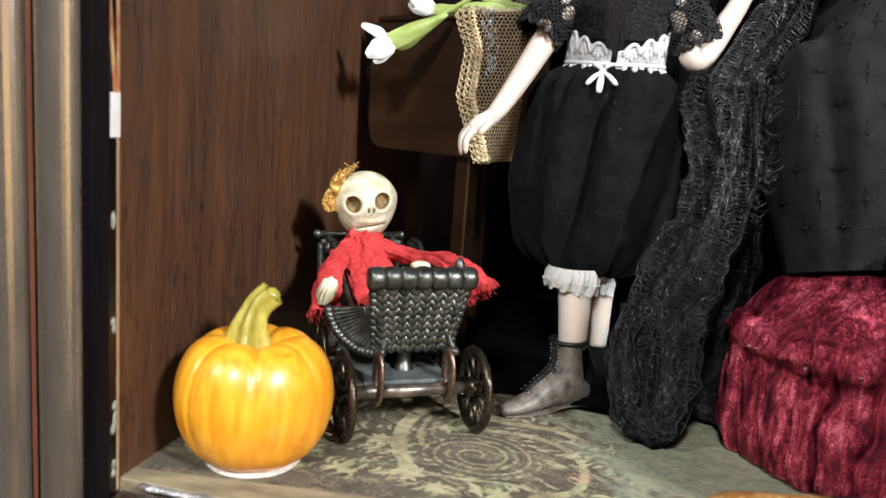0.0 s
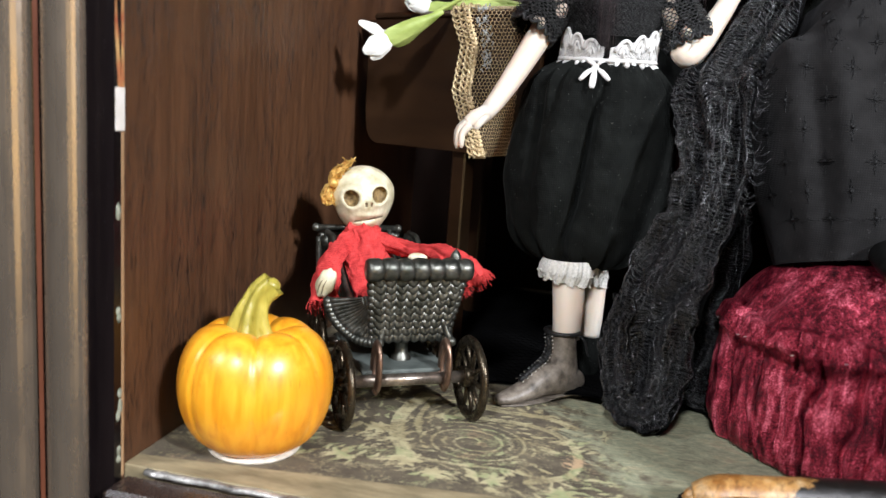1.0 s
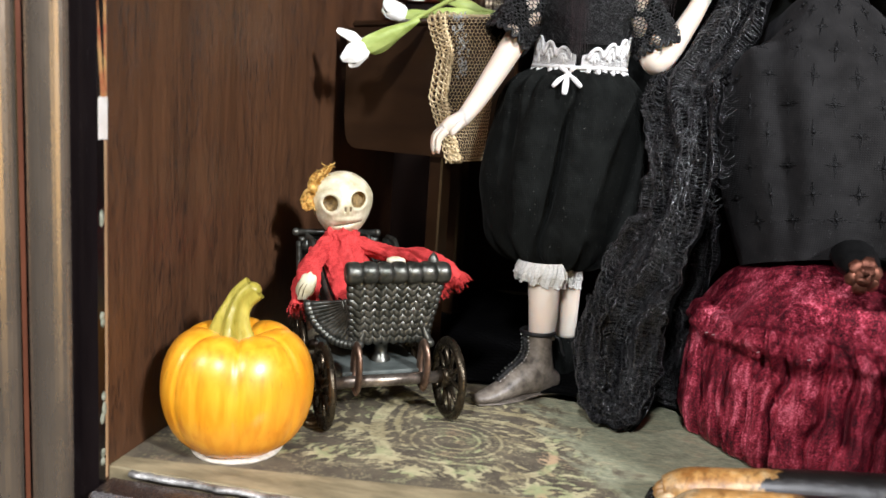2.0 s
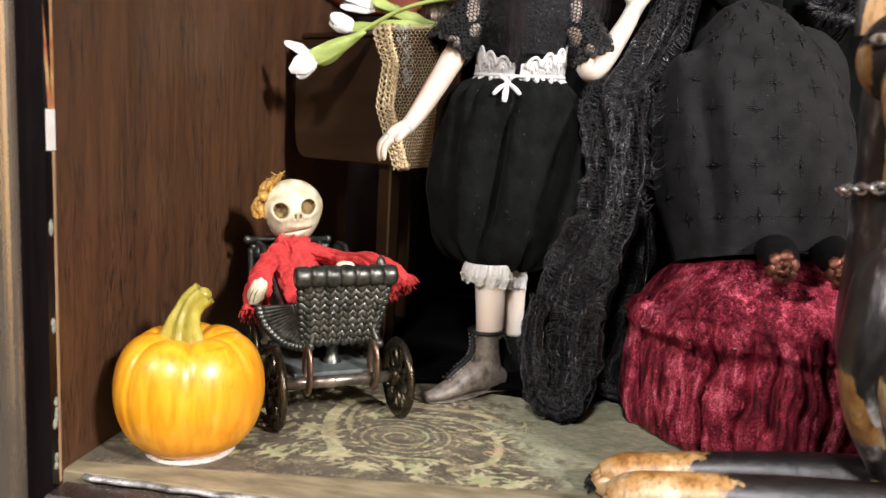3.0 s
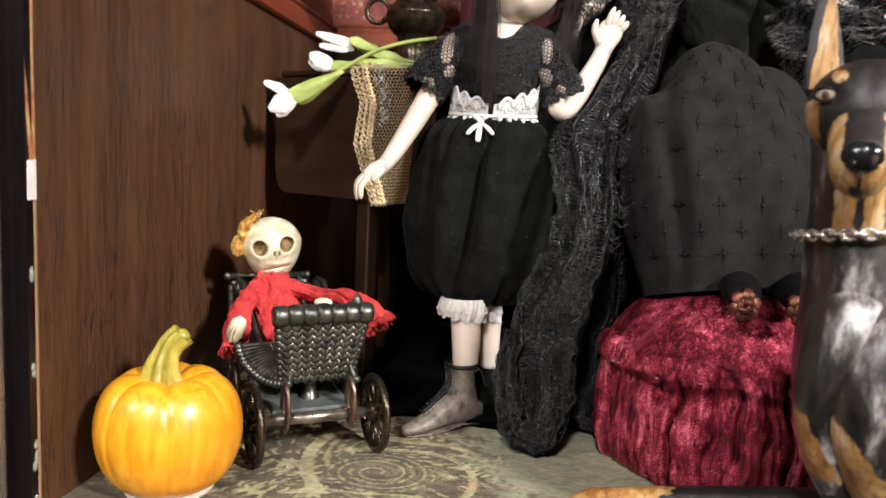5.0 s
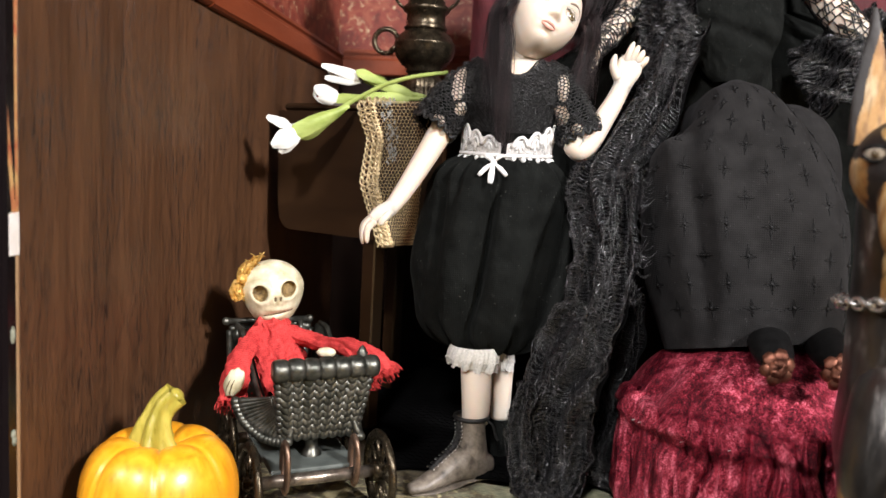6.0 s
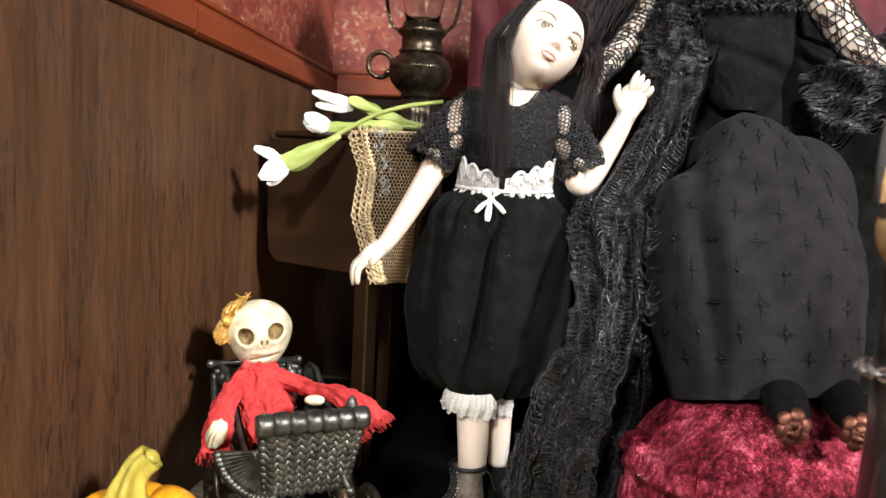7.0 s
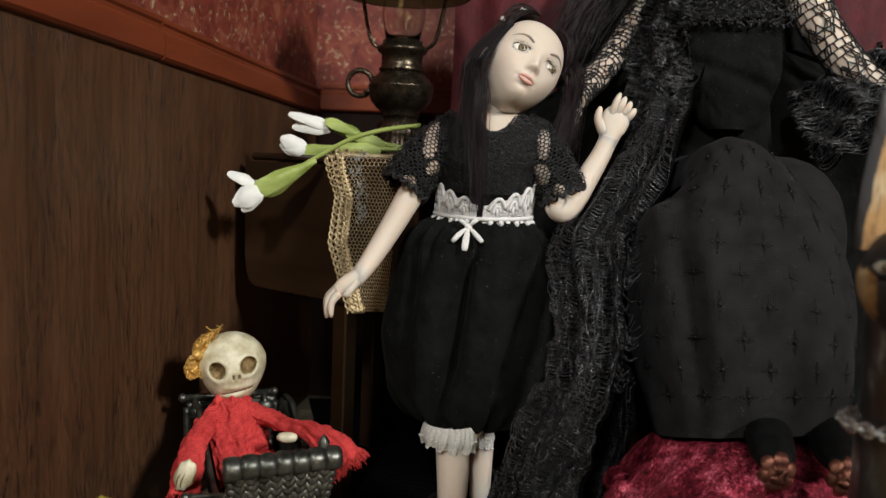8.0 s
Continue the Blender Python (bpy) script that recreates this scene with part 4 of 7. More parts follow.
    s.grid(lambda u, v: pr(mid * (1 - v) + (u * 2 - 1) * half * 0.84, 5 + 31 * v, 14.8 - 2.0 * math.sin(math.pi * min(v * 1.2, 1)) + 9 * max(0, v - 0.7)), 6, 12)
    part("floor", s, PEWTER, t)

    def back(u, v):
        arch = 1.0 + 0.10 * math.sin(math.pi * u)
        return pr(-1.6 + (u * 2 - 1) * 9.6, 34.5 + 3.5 * v + 1.5 * (1 - (u * 2 - 1) ** 2), 15 + (15.6 * v) * arch)

    s = Shape().grid(back, 12, 10)
    s.grid(lambda u, v: back(u, v) + PV * 1.4, 12, 10)
    for j in range(4):
        for i in range(4):
            p = back((i + 0.5) / 4, (j + 0.5) / 4)
            s.ball(p - PV * 0.2, (2.3, 1.3, 2.1), 0, Matrix.Rotation(0.52, 3, "Z"), 12, 8)
    s.tube([back(u, 1.0) + PV * 0.7 for u in np.linspace(0, 1, 20)], 1.0, 8)
    for u in (0, 1):
        s.tube([back(u, v) + PV * 0.7 for v in np.linspace(0, 1, 14)], 1.0, 8)
    part("backrest", s, PEWTER, t, "tufted backrest")
    h = Shape().tube([pr(-12.2, 38.5, 32.8), pr(7.6, 38.5, 32.8)], 0.75, 8)
    for k in (-9.6, 5.4):
        h.tube([pr(k, 37.4, 28), pr(k, 38.4, 32.6)], 0.7, 8)
    for k in (-12.2, 7.6):
        h.ball(pr(k, 38.5, 32.8), 1.0, 0, nu=10, nv=7)
    part("push_bar", h, PEWTER, t, "push bar on two short posts")
    part("knob", Shape().lathe([(0.1, 31.6), (1.3, 31.6), (1.1, 32.6), (1.2, 33.2), (0.7, 34.2), (0.05, 34.9)], pr(9.5, 3.4, -0.4), 12), PEWTER, t, "small pointed finial")

    # undercarriage
    for v0, name in ((0, "front_axle"), (26, "rear_axle")):
        part(name, Shape().tube([pr(-13.6, v0, 8.75), pr(13.6, v0, 8.75)], 1.25, 12), AXLE, t, "worn bronze axle")
        for u0 in (-13.2, 13.2):
            w = part("wheel", Shape().tube([pr(u0, v0, 0) + PV * 7.7 * math.cos(a) + np.array((0, 0, 8.3 + 7.7 * math.sin(a))) for a in np.linspace(0, 2 * math.pi, 41)], [(1.1, 0.85)] * 41, 8, cap=False, up=tuple(PU)), BRONZE, t, "dark spoked wheel")
            for k in range(10):
                a = 2 * math.pi * k / 10
                d = PV * math.cos(a) + np.array((0, 0, math.sin(a)))
                part("spoke", Shape().tube([pr(u0, v0, 8.3) + d * 1.5, pr(u0, v0, 8.3) + d * 7.5], [0.55, 0.42], 6), BRONZE, w)
            sg = 1 if u0 > 0 else -1
            part("hub", Shape().tube([pr(u0 - sg * 1.6, v0, 8.75), pr(u0 - sg * 0.2, v0, 8.75), pr(u0 + sg * 0.8, v0, 8.75), pr(u0 + sg * 1.5, v0, 8.75)], [2.2, 2.2, 1.7, 0.9], 12), BRONZE, w)
    frame_ = Matrix((PU, PV, (0, 0, 1))).transposed()
    part("carriage_plate", Shape().box((-9, 1.5, 9.3), (9, 29, 10.2), 0, 0.25, frame_, PO), PLATE, t, "flat grey-green plate")
    for u0 in (-6.6, 7.6):
        for v0 in (0.2, 25.8):
            ring = [pr(u0, v0, 0) + PV * 2.2 * math.cos(a) + np.array((0, 0, 11.4 + 4.4 * math.sin(a))) for a in np.linspace(-1.9, 4.2, 26)]
            part("spring", Shape().tube(ring, [(0.62, 1.25)] * 26, 8, up=tuple(PV)), SPRING, t, "curled coppery spring")
    part("king_post", Shape().lathe([(2.2, 10.2), (2.0, 11), (1.4, 11.6), (1.4, 13.6), (2.1, 14.6)], pr(1, 9, 0), 16), PEWTER, t)
    part("king_post", Shape().lathe([(2.2, 10.2), (2.0, 11), (1.4, 11.6), (1.4, 13.2), (2.1, 14.0)], pr(1, 22, 0), 16), PEWTER, t)


pram()

# ---- skeleton doll in a red dress, sitting in the pram ----
def skeleton_doll():
    s = Shape()
    c = Vector((-57.6, 169.4, 40.6))
    face = Vector((0.40, -0.91, 0.0)).normalized()
    right = Vector((0.91, 0.40, 0.0)).normalized()
    up = Vector((0, 0, 1))
    turn = Matrix((right, -face, up)).transposed() @ Matrix.Rotation(-0.06, 3, "Y")

    eyes = ((-2.85, 0.4), (3.15, 1.1))

    def push(d, q):
        if d.y < 0:
            q = q.copy()
            for ex, ez in eyes:
                k = math.hypot((q.x - ex) / 1.65, (q.z - ez) / 1.9)
                q.y += 2.1 * max(0.0, 1 - k**4) ** 0.8 - 0.25 * bell(k - 1.25, 0.3)
            q.y += 0.45 * bell(q.z + 4.0 - 0.12 * (q.x - 0.9), 0.33) * bell(q.x - 0.9, 3.4)
            for nx in (0.25, 1.4):
                q.y += 0.5 * bell(q.x - nx, 0.28) * bell(q.z + 0.9, 0.6)
            q.y -= 0.45 * bell(q.x - 0.8, 1.6) * bell(q.z + 0.8, 1.6)
            q.y -= 0.25 * bell(q.z + 3.2, 0.5) * bell(q.x - 0.9, 3.0) + 0.3 * bell(q.z + 4.9, 0.5) * bell(q.x - 0.9, 2.6)
        q.x *= 1.04 + 0.022 * q.z if q.z < 2 else 1.084
        if q.z < -2:
            q.z = -2 + (q.z + 2) * 1.2
        return q

    def paint(d):
        if d.y < 0:
            x, z = d.x * 6.9, d.z * 7.3
            for ex, ez in eyes:
                if math.hypot((x - ex) / 1.55, (z - ez) / 1.8) < 1:
                    return 1
            if abs(z + 4.0 - 0.12 * (x - 0.9)) < 0.15 and abs(x - 0.9) < 3.4:
                return 3
            if min(abs(x - 0.25), abs(x - 1.4)) < 0.2 and abs(z + 0.9) < 0.5:
                return 3
        return 0

    s.ball(c, (6.9, 6.7, 7.3), paint, turn, 260, 180, push)
    s.tube([c + Vector((0, 0, -6.5)), c + Vector((0.5, -1, -10))], [2.6, 3.0], 12, 2)
    # crumpled gold lace bow
    rng = random.Random(12)
    b = c + right * -6.9 + up * 3.2 + face * 2.6
    for tip in (c + right * -3.4 + up * 8.4 + face * 2.2, c + right * -7.6 + up * -1.6 + face * 3.6):
        def loop(u, v, tip=tip):
            w = 1.9 * math.sin(math.pi * (0.16 + 0.66 * v)) + 0.3
            x = (u - 0.5) * 2
            return b.lerp(tip, v) + (face * 0.45 - right * 0.9) * x * w * 0.8 + face * (0.45 * math.sin(9 * u + 5 * v) + 0.3 * math.sin(19 * u - 7 * v)) - right * 0.5 * math.sin(math.pi * v) + up * 0.25 * math.sin(13 * v + 6 * u)

        s.grid(loop, 12, 12, 4)
        s.grid(lambda u, v: loop(u, v) - right * 0.4 - face * 0.2, 12, 12, 4)
        s.net(lambda u, v: np.array(loop(u, v) + face * 0.35 - right * 0.1), 9, 10, 0.16, 4)
        for k in range(24):
            p = np.array(loop(rng.choice((0.0, 1.0, rng.random())), rng.choice((1.0, rng.random()))))
            s.seg(p, p + np.array([rng.uniform(-0.8, 0.8) for _ in range(3)]), 0.13, 4)
    s.ball(b + face * 0.6, (1.0, 1.2, 1.1), 4, None, 10, 8)
    # gauze dress: ruffled bodice, skirts in the basket, loose sleeves
    f1, r1 = np.array(face), np.array(right)

    def crumple(p, k=1.0):
        x, y, z = p
        n = np.array((math.sin(1.9 * z + 1.3 * x + 2), math.sin(1.7 * x - 1.5 * z), math.sin(1.6 * y + 1.8 * x)))
        m = np.array((math.sin(4.1 * z - 2.3 * x), math.sin(3.7 * x + 2.9 * z + 1), math.sin(4.3 * y - 2.2 * z)))
        return p + (n * 0.26 + m * 0.13) * k

    def bodice(u, v):
        a = 2 * math.pi * u
        wide = np.interp(v, [0, 0.06, 0.16, 0.34, 0.6, 1.0], [3.0, 3.9, 4.1, 5.6, 6.2, 6.8])
        deep = np.interp(v, [0, 0.06, 0.16, 0.34, 0.6, 1.0], [2.6, 3.2, 3.3, 4.0, 4.6, 5.6])
        rip = 1 + (0.05 + 0.05 * v) * math.sin(8 * a + 5 * v) + 0.04 * math.sin(13 * a - 9 * v)
        drop = np.array((-56.6, 167.2, 0)) + f1 * 5.0 * v + r1 * 2.4 * v
        return crumple(drop + r1 * math.cos(a) * wide * rip + f1 * math.sin(a) * deep * rip + np.array((0, 0, 35.0 - 16.0 * v + 0.35 * math.sin(5 * a))))

    s.grid(bodice, 90, 48, 2, wrap=True)

    def sleeve(ctrl, frays, flat=0.62):
        """ctrl rows: x, y, z, radius"""
        path = spl(ctrl, 40)
        t = np.gradient(path[:, :3], axis=0)

        def fn(u, v):
            i = int(round(v * 39))
            q = unit(t[i])
            n = unit(np.array((0, 0, 1)) - q[2] * q)
            m = np.cross(q, n)
            a = 2 * math.pi * u
            w = path[i, 3] * (1 + (0.06 + 0.14 * v) * math.sin(4 * a + 5 * v) + 0.06 * math.sin(9 * a + 11 * v))
            return crumple(path[i, :3] + n * math.sin(a) * w * np.interp(v, [0, 1], [1, flat]) + m * math.cos(a) * w, 0.8)

        s.grid(fn, 48, 39, 2, wrap=True)
        for k in range(frays):
            u = rng.random()
            p = fn(u, 1.0)
            q = unit(t[-1]) * rng.uniform(0.4, 1.9) + np.array([rng.uniform(-0.5, 0.5) for _ in range(3)])
            s.tube(spl([p, p + q * 0.6 + np.array([rng.uniform(-0.25, 0.25) for _ in range(3)]), p + q], 5), 0.075, 3, 2)

    sleeve([(-58.2, 166.0, 31.6, 2.5), (-59.8, 161.6, 29.4, 2.4), (-59.8, 155.6, 26.4, 2.5), (-58.8, 151.2, 23.2, 2.9), (-57.8, 148.6, 19.8, 3.1)], 110, 0.75)
    sleeve([(-53.4, 167.6, 31.4, 2.2), (-47.6, 166.4, 30.6, 1.8), (-42.6, 163.0, 30.6, 1.7), (-37.6, 159.8, 31.4, 2.0), (-34.2, 157.4, 31.4, 2.6), (-31.0, 155.8, 29.8, 3.7), (-28.0, 155.0, 26.8, 4.6)], 170, 0.7)
    # bone hands
    s.ball((-56.9, 146.6, 25.0), (2.0, 1.1, 3.3), 0, Matrix.Rotation(0.42, 3, "Y"), 24, 16, lambda d, q: q * (1 + 0.06 * math.sin(9 * d.x + 4 * d.z)))
    for k in (-0.6, 0.3):
        s.tube([(-57.7 + k, 145.65, 22.8), (-57.2 + k, 145.45, 24.6), (-56.6 + k, 145.5, 25.8)], [0.06, 0.13, 0.05], 5, 3)
    s.ball((-40.6, 157.6, 30.2), (2.2, 1.2, 1.1), 0, Matrix.Rotation(0.2, 3, "Z"), 18, 12)
    # skirts spread in the basket
    def skirts(u, v):
        a = 2 * math.pi * u
        return crumple(pr(2 + 8.6 * v * math.cos(a), 19 + 12.5 * v * math.sin(a), 25.0 - 5 * v * v + 1.2 * math.sin(6 * a) * v + 0.8 * math.sin(11 * a + 3) * v))

    s.grid(skirts, 60, 16, 2, wrap=True)
    mesh_thing("skeleton_doll", s, [SKULL, SOCKET, REDGAUZE, CRACK, GOLDBOW], (-50, 158, 16), "skull-faced doll in a red gauze dress with a gold bow", "doll")


skeleton_doll()

# ---- girl doll standing by the table ----
def arm(s, ctrl, mat, sides=14, n=24):
    """ctrl rows: x, y, z, radius"""
    p = spl(ctrl, n)
    s.tube(p[:, :3], p[:, 3], sides, mat)
    return p


def girl_doll():
    s = Shape()
    SK, CL, LC, WL, PRL, HR, BT, LP, EW, ED, BR, IR = range(12)

    # bloomers, gathered at waist and knee
    ZS = [28.9, 29.7, 32.0, 36, 42, 47.5, 53, 60, 67, 70, 72.4, 73.8, 74.6]
    XS = [-7.8, -7.6, -8.1, -8.4, -8.1, -8.3, -8.0, -7.5, -7.2, -7.3, -7.2, -6.8, -6.6]
    WS = [7.6, 9.8, 13.3, 16.2, 18.1, 19.0, 18.9, 18.2, 16.9, 15.7, 13.6, 11.6, 10.2]
    girth = spl(np.stack([ZS, XS, WS], 1), 121)

    def bloomers(u, v):
        a = 2 * math.pi * u
        z, cx, rx = girth[120 - int(round(v * 120))]
        ry = rx * 0.70
        cy = np.interp(z, [26, 40, 55, 74], [179.6, 181.4, 183.0, 184.2])
        top, low = bell(z - 74.5, 8.0), bell(z - 29.5, 7.0)
        front = math.atan2(math.sin(a + math.pi / 2), math.cos(a + math.pi / 2))
        fold = (0.055 * math.sin(19 * a + 0.8 * math.sin(z * 0.2)) + 0.03 * math.sin(31 * a + 2)) * top + (0.060 * math.sin(15 * a + 1) + 0.03 * math.sin(26 * a)) * low
        fold += 0.016 * math.sin(5 * a + z * 0.07) + 0.012 * math.sin(9 * a - z * 0.11 + math.sin(z * 0.13))
        mid = min(1, max(0, (73 - z) / 12)) * min(1, max(0.2, (z - 29) / 14))
        fold -= 0.40 * bell(front + 0.10 - 0.009 * (z - 50) - 0.05 * math.sin(z * 0.17), 0.085) * mid
        fold += 0.09 * bell(front + 0.40 - 0.006 * (z - 50), 0.20) * mid + 0.085 * bell(front - 0.28 - 0.010 * (z - 50), 0.18) * mid
        fold -= 0.09 * bell(front - 0.62 - 0.016 * (z - 48), 0.09) * mid * bell(z - 45, 16) + 0.08 * bell(front + 0.78 + 0.010 * (z - 60), 0.10) * mid * bell(z - 62, 12)
        return np.array((cx + rx * math.cos(a) * (1 + fold), cy + ry * math.sin(a) * (1 + fold), z - 0.5 * low * math.sin(15 * a + 1)))

    s.grid(bloomers, 180, 120, CL, wrap=True)
    s.grid(lambda u, v: bloomers(u, 1.0) + (np.array((-8.0, 180.0, 30.4)) - bloomers(u, 1.0)) * v, 180, 3, CL, wrap=True)

    # torso in a black knit top with a scooped neck
    def torso(u, v):
        a = 2 * math.pi * u
        z = 72 + 25.4 * v
        rx = np.interp(z, [72, 76, 82, 88, 91.5, 94, 95.8, 97.4], [10.4, 10.1, 10.3, 11.2, 11.6, 10.2, 7.4, 4.2])
        ry = np.interp(z, [72, 82, 88, 92, 95, 97.4], [7.2, 7.4, 7.2, 6.2, 4.8, 3.6])
        return np.array((np.interp(z, [72, 97], [-6.5, -4.8]) + rx * math.cos(a), 184.2 + ry * math.sin(a), z))

    def neckline(x):
        return min(96.9, 92.5 + 4.0 * ((x + 4.5) / 4.8) ** 2)

    def knit(u, v):
        p = torso(u, v)
        return SK if p[1] < 184.5 and p[2] > neckline(p[0]) else CL

    s.grid(torso, 120, 64, knit, wrap=True)

    def cover(u, v, lo=80.0, hi=97.0, out=0.25):
        p = torso(u, (lo + (hi - lo) * v - 72) / 25.4)
        if p[2] > neckline(p[0]) and p[1] < 184.5:
            p = torso(u, (neckline(p[0]) - 72) / 25.4)
        return p + unit(p - np.array((-5.6, 184.2, p[2]))) * out

    s.net(lambda u, v: cover(0.5 + 0.5 * u, v), 84, 44, 0.12, LC)
    kr = random.Random(77)
    for k in range(1700):
        u, v = kr.random(), kr.random()
        s.seg(cover(0.5 + 0.5 * u, v, out=0.25), cover(0.5 + 0.5 * u + kr.uniform(-0.012, 0.012), min(1, max(0, v + kr.uniform(-0.05, 0.05))), out=0.45), 0.10, LC)
    for k in range(800):
        u, v = kr.uniform(0.5, 1.0), kr.uniform(0.35, 1.0)
        o, w = cover(u, v, out=0.45), kr.uniform(0.3, 0.65)
        s.tube([o + np.array((w * math.cos(q), kr.uniform(-0.1, 0.1), w * math.sin(q))) for q in np.linspace(0, 5.2, 8)], 0.11, 4, LC)
    for k in range(34):
        x = -9.0 + 9.0 * k / 33
        z = neckline(x)
        u = next((q for q in np.linspace(0.5, 1.0, 90) if torso(q, (z - 72) / 25.4)[0] >= x), 0.75)
        o = torso(u, (z - 72) / 25.4) + np.array((0, -0.3, 0))
        s.tube([o + np.array((0.5 * math.cos(q), -0.1, 0.5 * math.sin(q))) for q in np.linspace(0, 6.28, 9)], 0.13, 4, LC)

    # white lace belt: two panels rising to the sides, a bead row and a bow
    def band(x, z, out=0.55):
        p = torso(0.75 + 0.25 * x, (z - 72) / 25.4)
        return p + unit(p - np.array((-6.4, 184.2, z))) * out

    def crest(x):
        return 77.8 + 5.4 * abs(x) ** 1.15

    for sd in (-1, 1):
        cells = (0.10, 0.32, 0.55, 0.78, 0.99)
        for x0, x1 in zip(cells, cells[1:]):
            w, m = x1 - x0, (x0 + x1) / 2
            tall = crest(m) - 75.0
            for inset, low, r in ((0.0, 0.0, 0.44), (0.27, 0.5, 0.32)):
                s.tube([band(sd * (x0 + w * (inset + (1 - 2 * inset) * q)), 75.2 + (tall - low * 3.0 + 0.5 * (1 - 2 * inset) * (q - 0.5) * 2) * math.sin(math.pi * min(0.97, max(0.03, q))) ** 0.38) for q in np.linspace(0, 1, 15)], r, 5, WL)
            s.tube([band(sd * m, 75.4), band(sd * m, 75.4 + tall * 0.42)], 0.30, 5, WL)
            for q in (0.2, 0.8):
                s.ball(band(sd * (x0 + w * q), 73.9, 0.7), (0.62, 0.5, 0.66), WL, None, 9, 6)
        s.tube([band(sd * 0.99, z) for z in np.linspace(73.6, crest(0.99), 8)], 0.34, 5, WL)
        s.net(lambda u, v: band(sd * (0.04 + 0.95 * u), 73.6 + (crest(0.04 + 0.95 * u) - 74.2) * v, 0.4), 44, 16, 0.16, WL)
    for z, r in ((75.1, 0.48), (73.2, 0.26)):
        s.tube([band(x, z - 0.5 * (1 - abs(x))) for x in np.linspace(-0.99, 0.99, 60)], r, 6, WL)
    k0 = band(-0.08, 73.0, 2.6)
    for dx, dz, wd in ((-3.0, -3.0, 0.55), (-0.2, -4.6, 0.72), (3.3, -2.8, 0.55), (-2.0, 1.4, 0.45), (1.8, 1.6, 0.45)):
        tip = k0 + np.array((dx, 0.75 * min(dz, 0.0) - 0.3, dz))
        s.tube(spl([k0, (k0 + tip) / 2 + (0, -0.7, 0.2), tip], 8), [(wd * q, 0.24) for q in (0.35, 0.55, 0.75, 0.9, 1.0, 1.0, 0.95, 0.7)], 10, WL, up=(0, -1, 0))
    s.ball(k0 + (0, -0.3, 0), (0.8, 0.7, 0.8), WL, None, 10, 8)

    # lowered arm and hand
    arm(s, [(-15.5, 184, 91.5, 3.0), (-19.0, 181.4, 84.5, 3.0), (-21.8, 178.8, 78.6, 2.85), (-25.2, 175.4, 71.4, 2.55), (-28.0, 171.8, 65.6, 2.15), (-29.6, 169.2, 62.6, 1.85), (-30.5, 168.0, 61.2, 1.75)], SK, n=40)
    s.tube(spl([(-29.4, 169.2, 62.8), (-31.0, 167.4, 61.0), (-32.6, 166.2, 60.0), (-33.8, 165.5, 59.2)], 12), [(1.35 + 0.45 * math.sin(math.pi * min(1, 1.2 * q)) - 0.1 * q, 1.45 + 0.6 * math.sin(math.pi * min(1, 1.1 * q)) - 0.2 * q) for q in np.linspace(0, 1, 12)], 16, SK)
    for root, mid, tip in (((-33.0, 165.0, 58.9), (-34.3, 164.2, 56.8), (-34.2, 163.9, 53.9)), ((-33.6, 165.5, 59.3), (-35.2, 164.7, 57.2), (-35.3, 164.5, 53.6)), ((-33.8, 166.2, 59.5), (-35.5, 165.6, 57.6), (-35.8, 165.4, 54.3)), ((-33.6, 167.0, 59.6), (-35.3, 166.6, 58.0), (-35.9, 166.4, 55.4))):
        s.tube(spl([root, mid, tip], 10), [0.95, 0.92, 0.88, 0.84, 0.8, 0.76, 0.72, 0.66, 0.55, 0.3], 9, SK)
    s.tube(spl([(-30.2, 166.9, 61.0), (-30.9, 165.8, 59.6), (-31.9, 165.2, 58.0)], 9), [1.1, 1.05, 1.0, 0.95, 0.9, 0.85, 0.78, 0.68, 0.35], 10, SK)
    # raised arm, palm turned forward
    arm(s, [(4.5, 184.5, 91, 3.0), (7.8, 184, 83.5, 3.0), (9.8, 182.6, 78.0, 2.8), (11.5, 182.2, 76.8, 2.6), (13.4, 183.4, 79.6, 2.65), (15.6, 186.2, 83.7, 2.5), (18.1, 187.9, 88.4, 2.2), (19.5, 188.8, 91.6, 2.05), (20.0, 189.1, 93.0, 2.1)], SK, n=44)
    palm = spl([(19.6, 188.9, 91.4, 1.95, 1.9), (20.1, 189.1, 93.4, 2.3, 1.8), (20.6, 189.4, 95.4, 3.0, 1.7), (21.3, 189.7, 97.4, 3.1, 1.5), (22.0, 189.9, 98.8, 2.5, 1.1)], 18)
    s.tube(palm[:, :3], palm[:, 3:], 20, SK, up=(0, 1, 0))
    for root, mid, tip in (((20.3, 189.6, 97.4), (21.0, 188.6, 100.4), (21.9, 188.9, 102.8)), ((21.4, 189.8, 97.8), (22.3, 188.8, 100.2), (23.1, 189.1, 102.0)), ((22.4, 190.0, 97.6), (23.6, 189.1, 99.4), (24.3, 189.4, 101.0)), ((23.2, 190.2, 97.0), (24.6, 189.5, 98.4), (25.3, 189.8, 99.6))):
        s.tube(spl([root, mid, tip], 12), [0.95, 0.93, 0.9, 0.87, 0.84, 0.81, 0.78, 0.74, 0.68, 0.6, 0.48, 0.25], 10, SK)
    s.tube(spl([(19.6, 189.2, 93.6), (18.2, 188.6, 95.4), (17.4, 188.2, 97.2), (17.8, 188.0, 99.7)], 12), [1.5, 1.45, 1.35, 1.25, 1.15, 1.05, 0.98, 0.92, 0.86, 0.78, 0.64, 0.3], 10, SK)

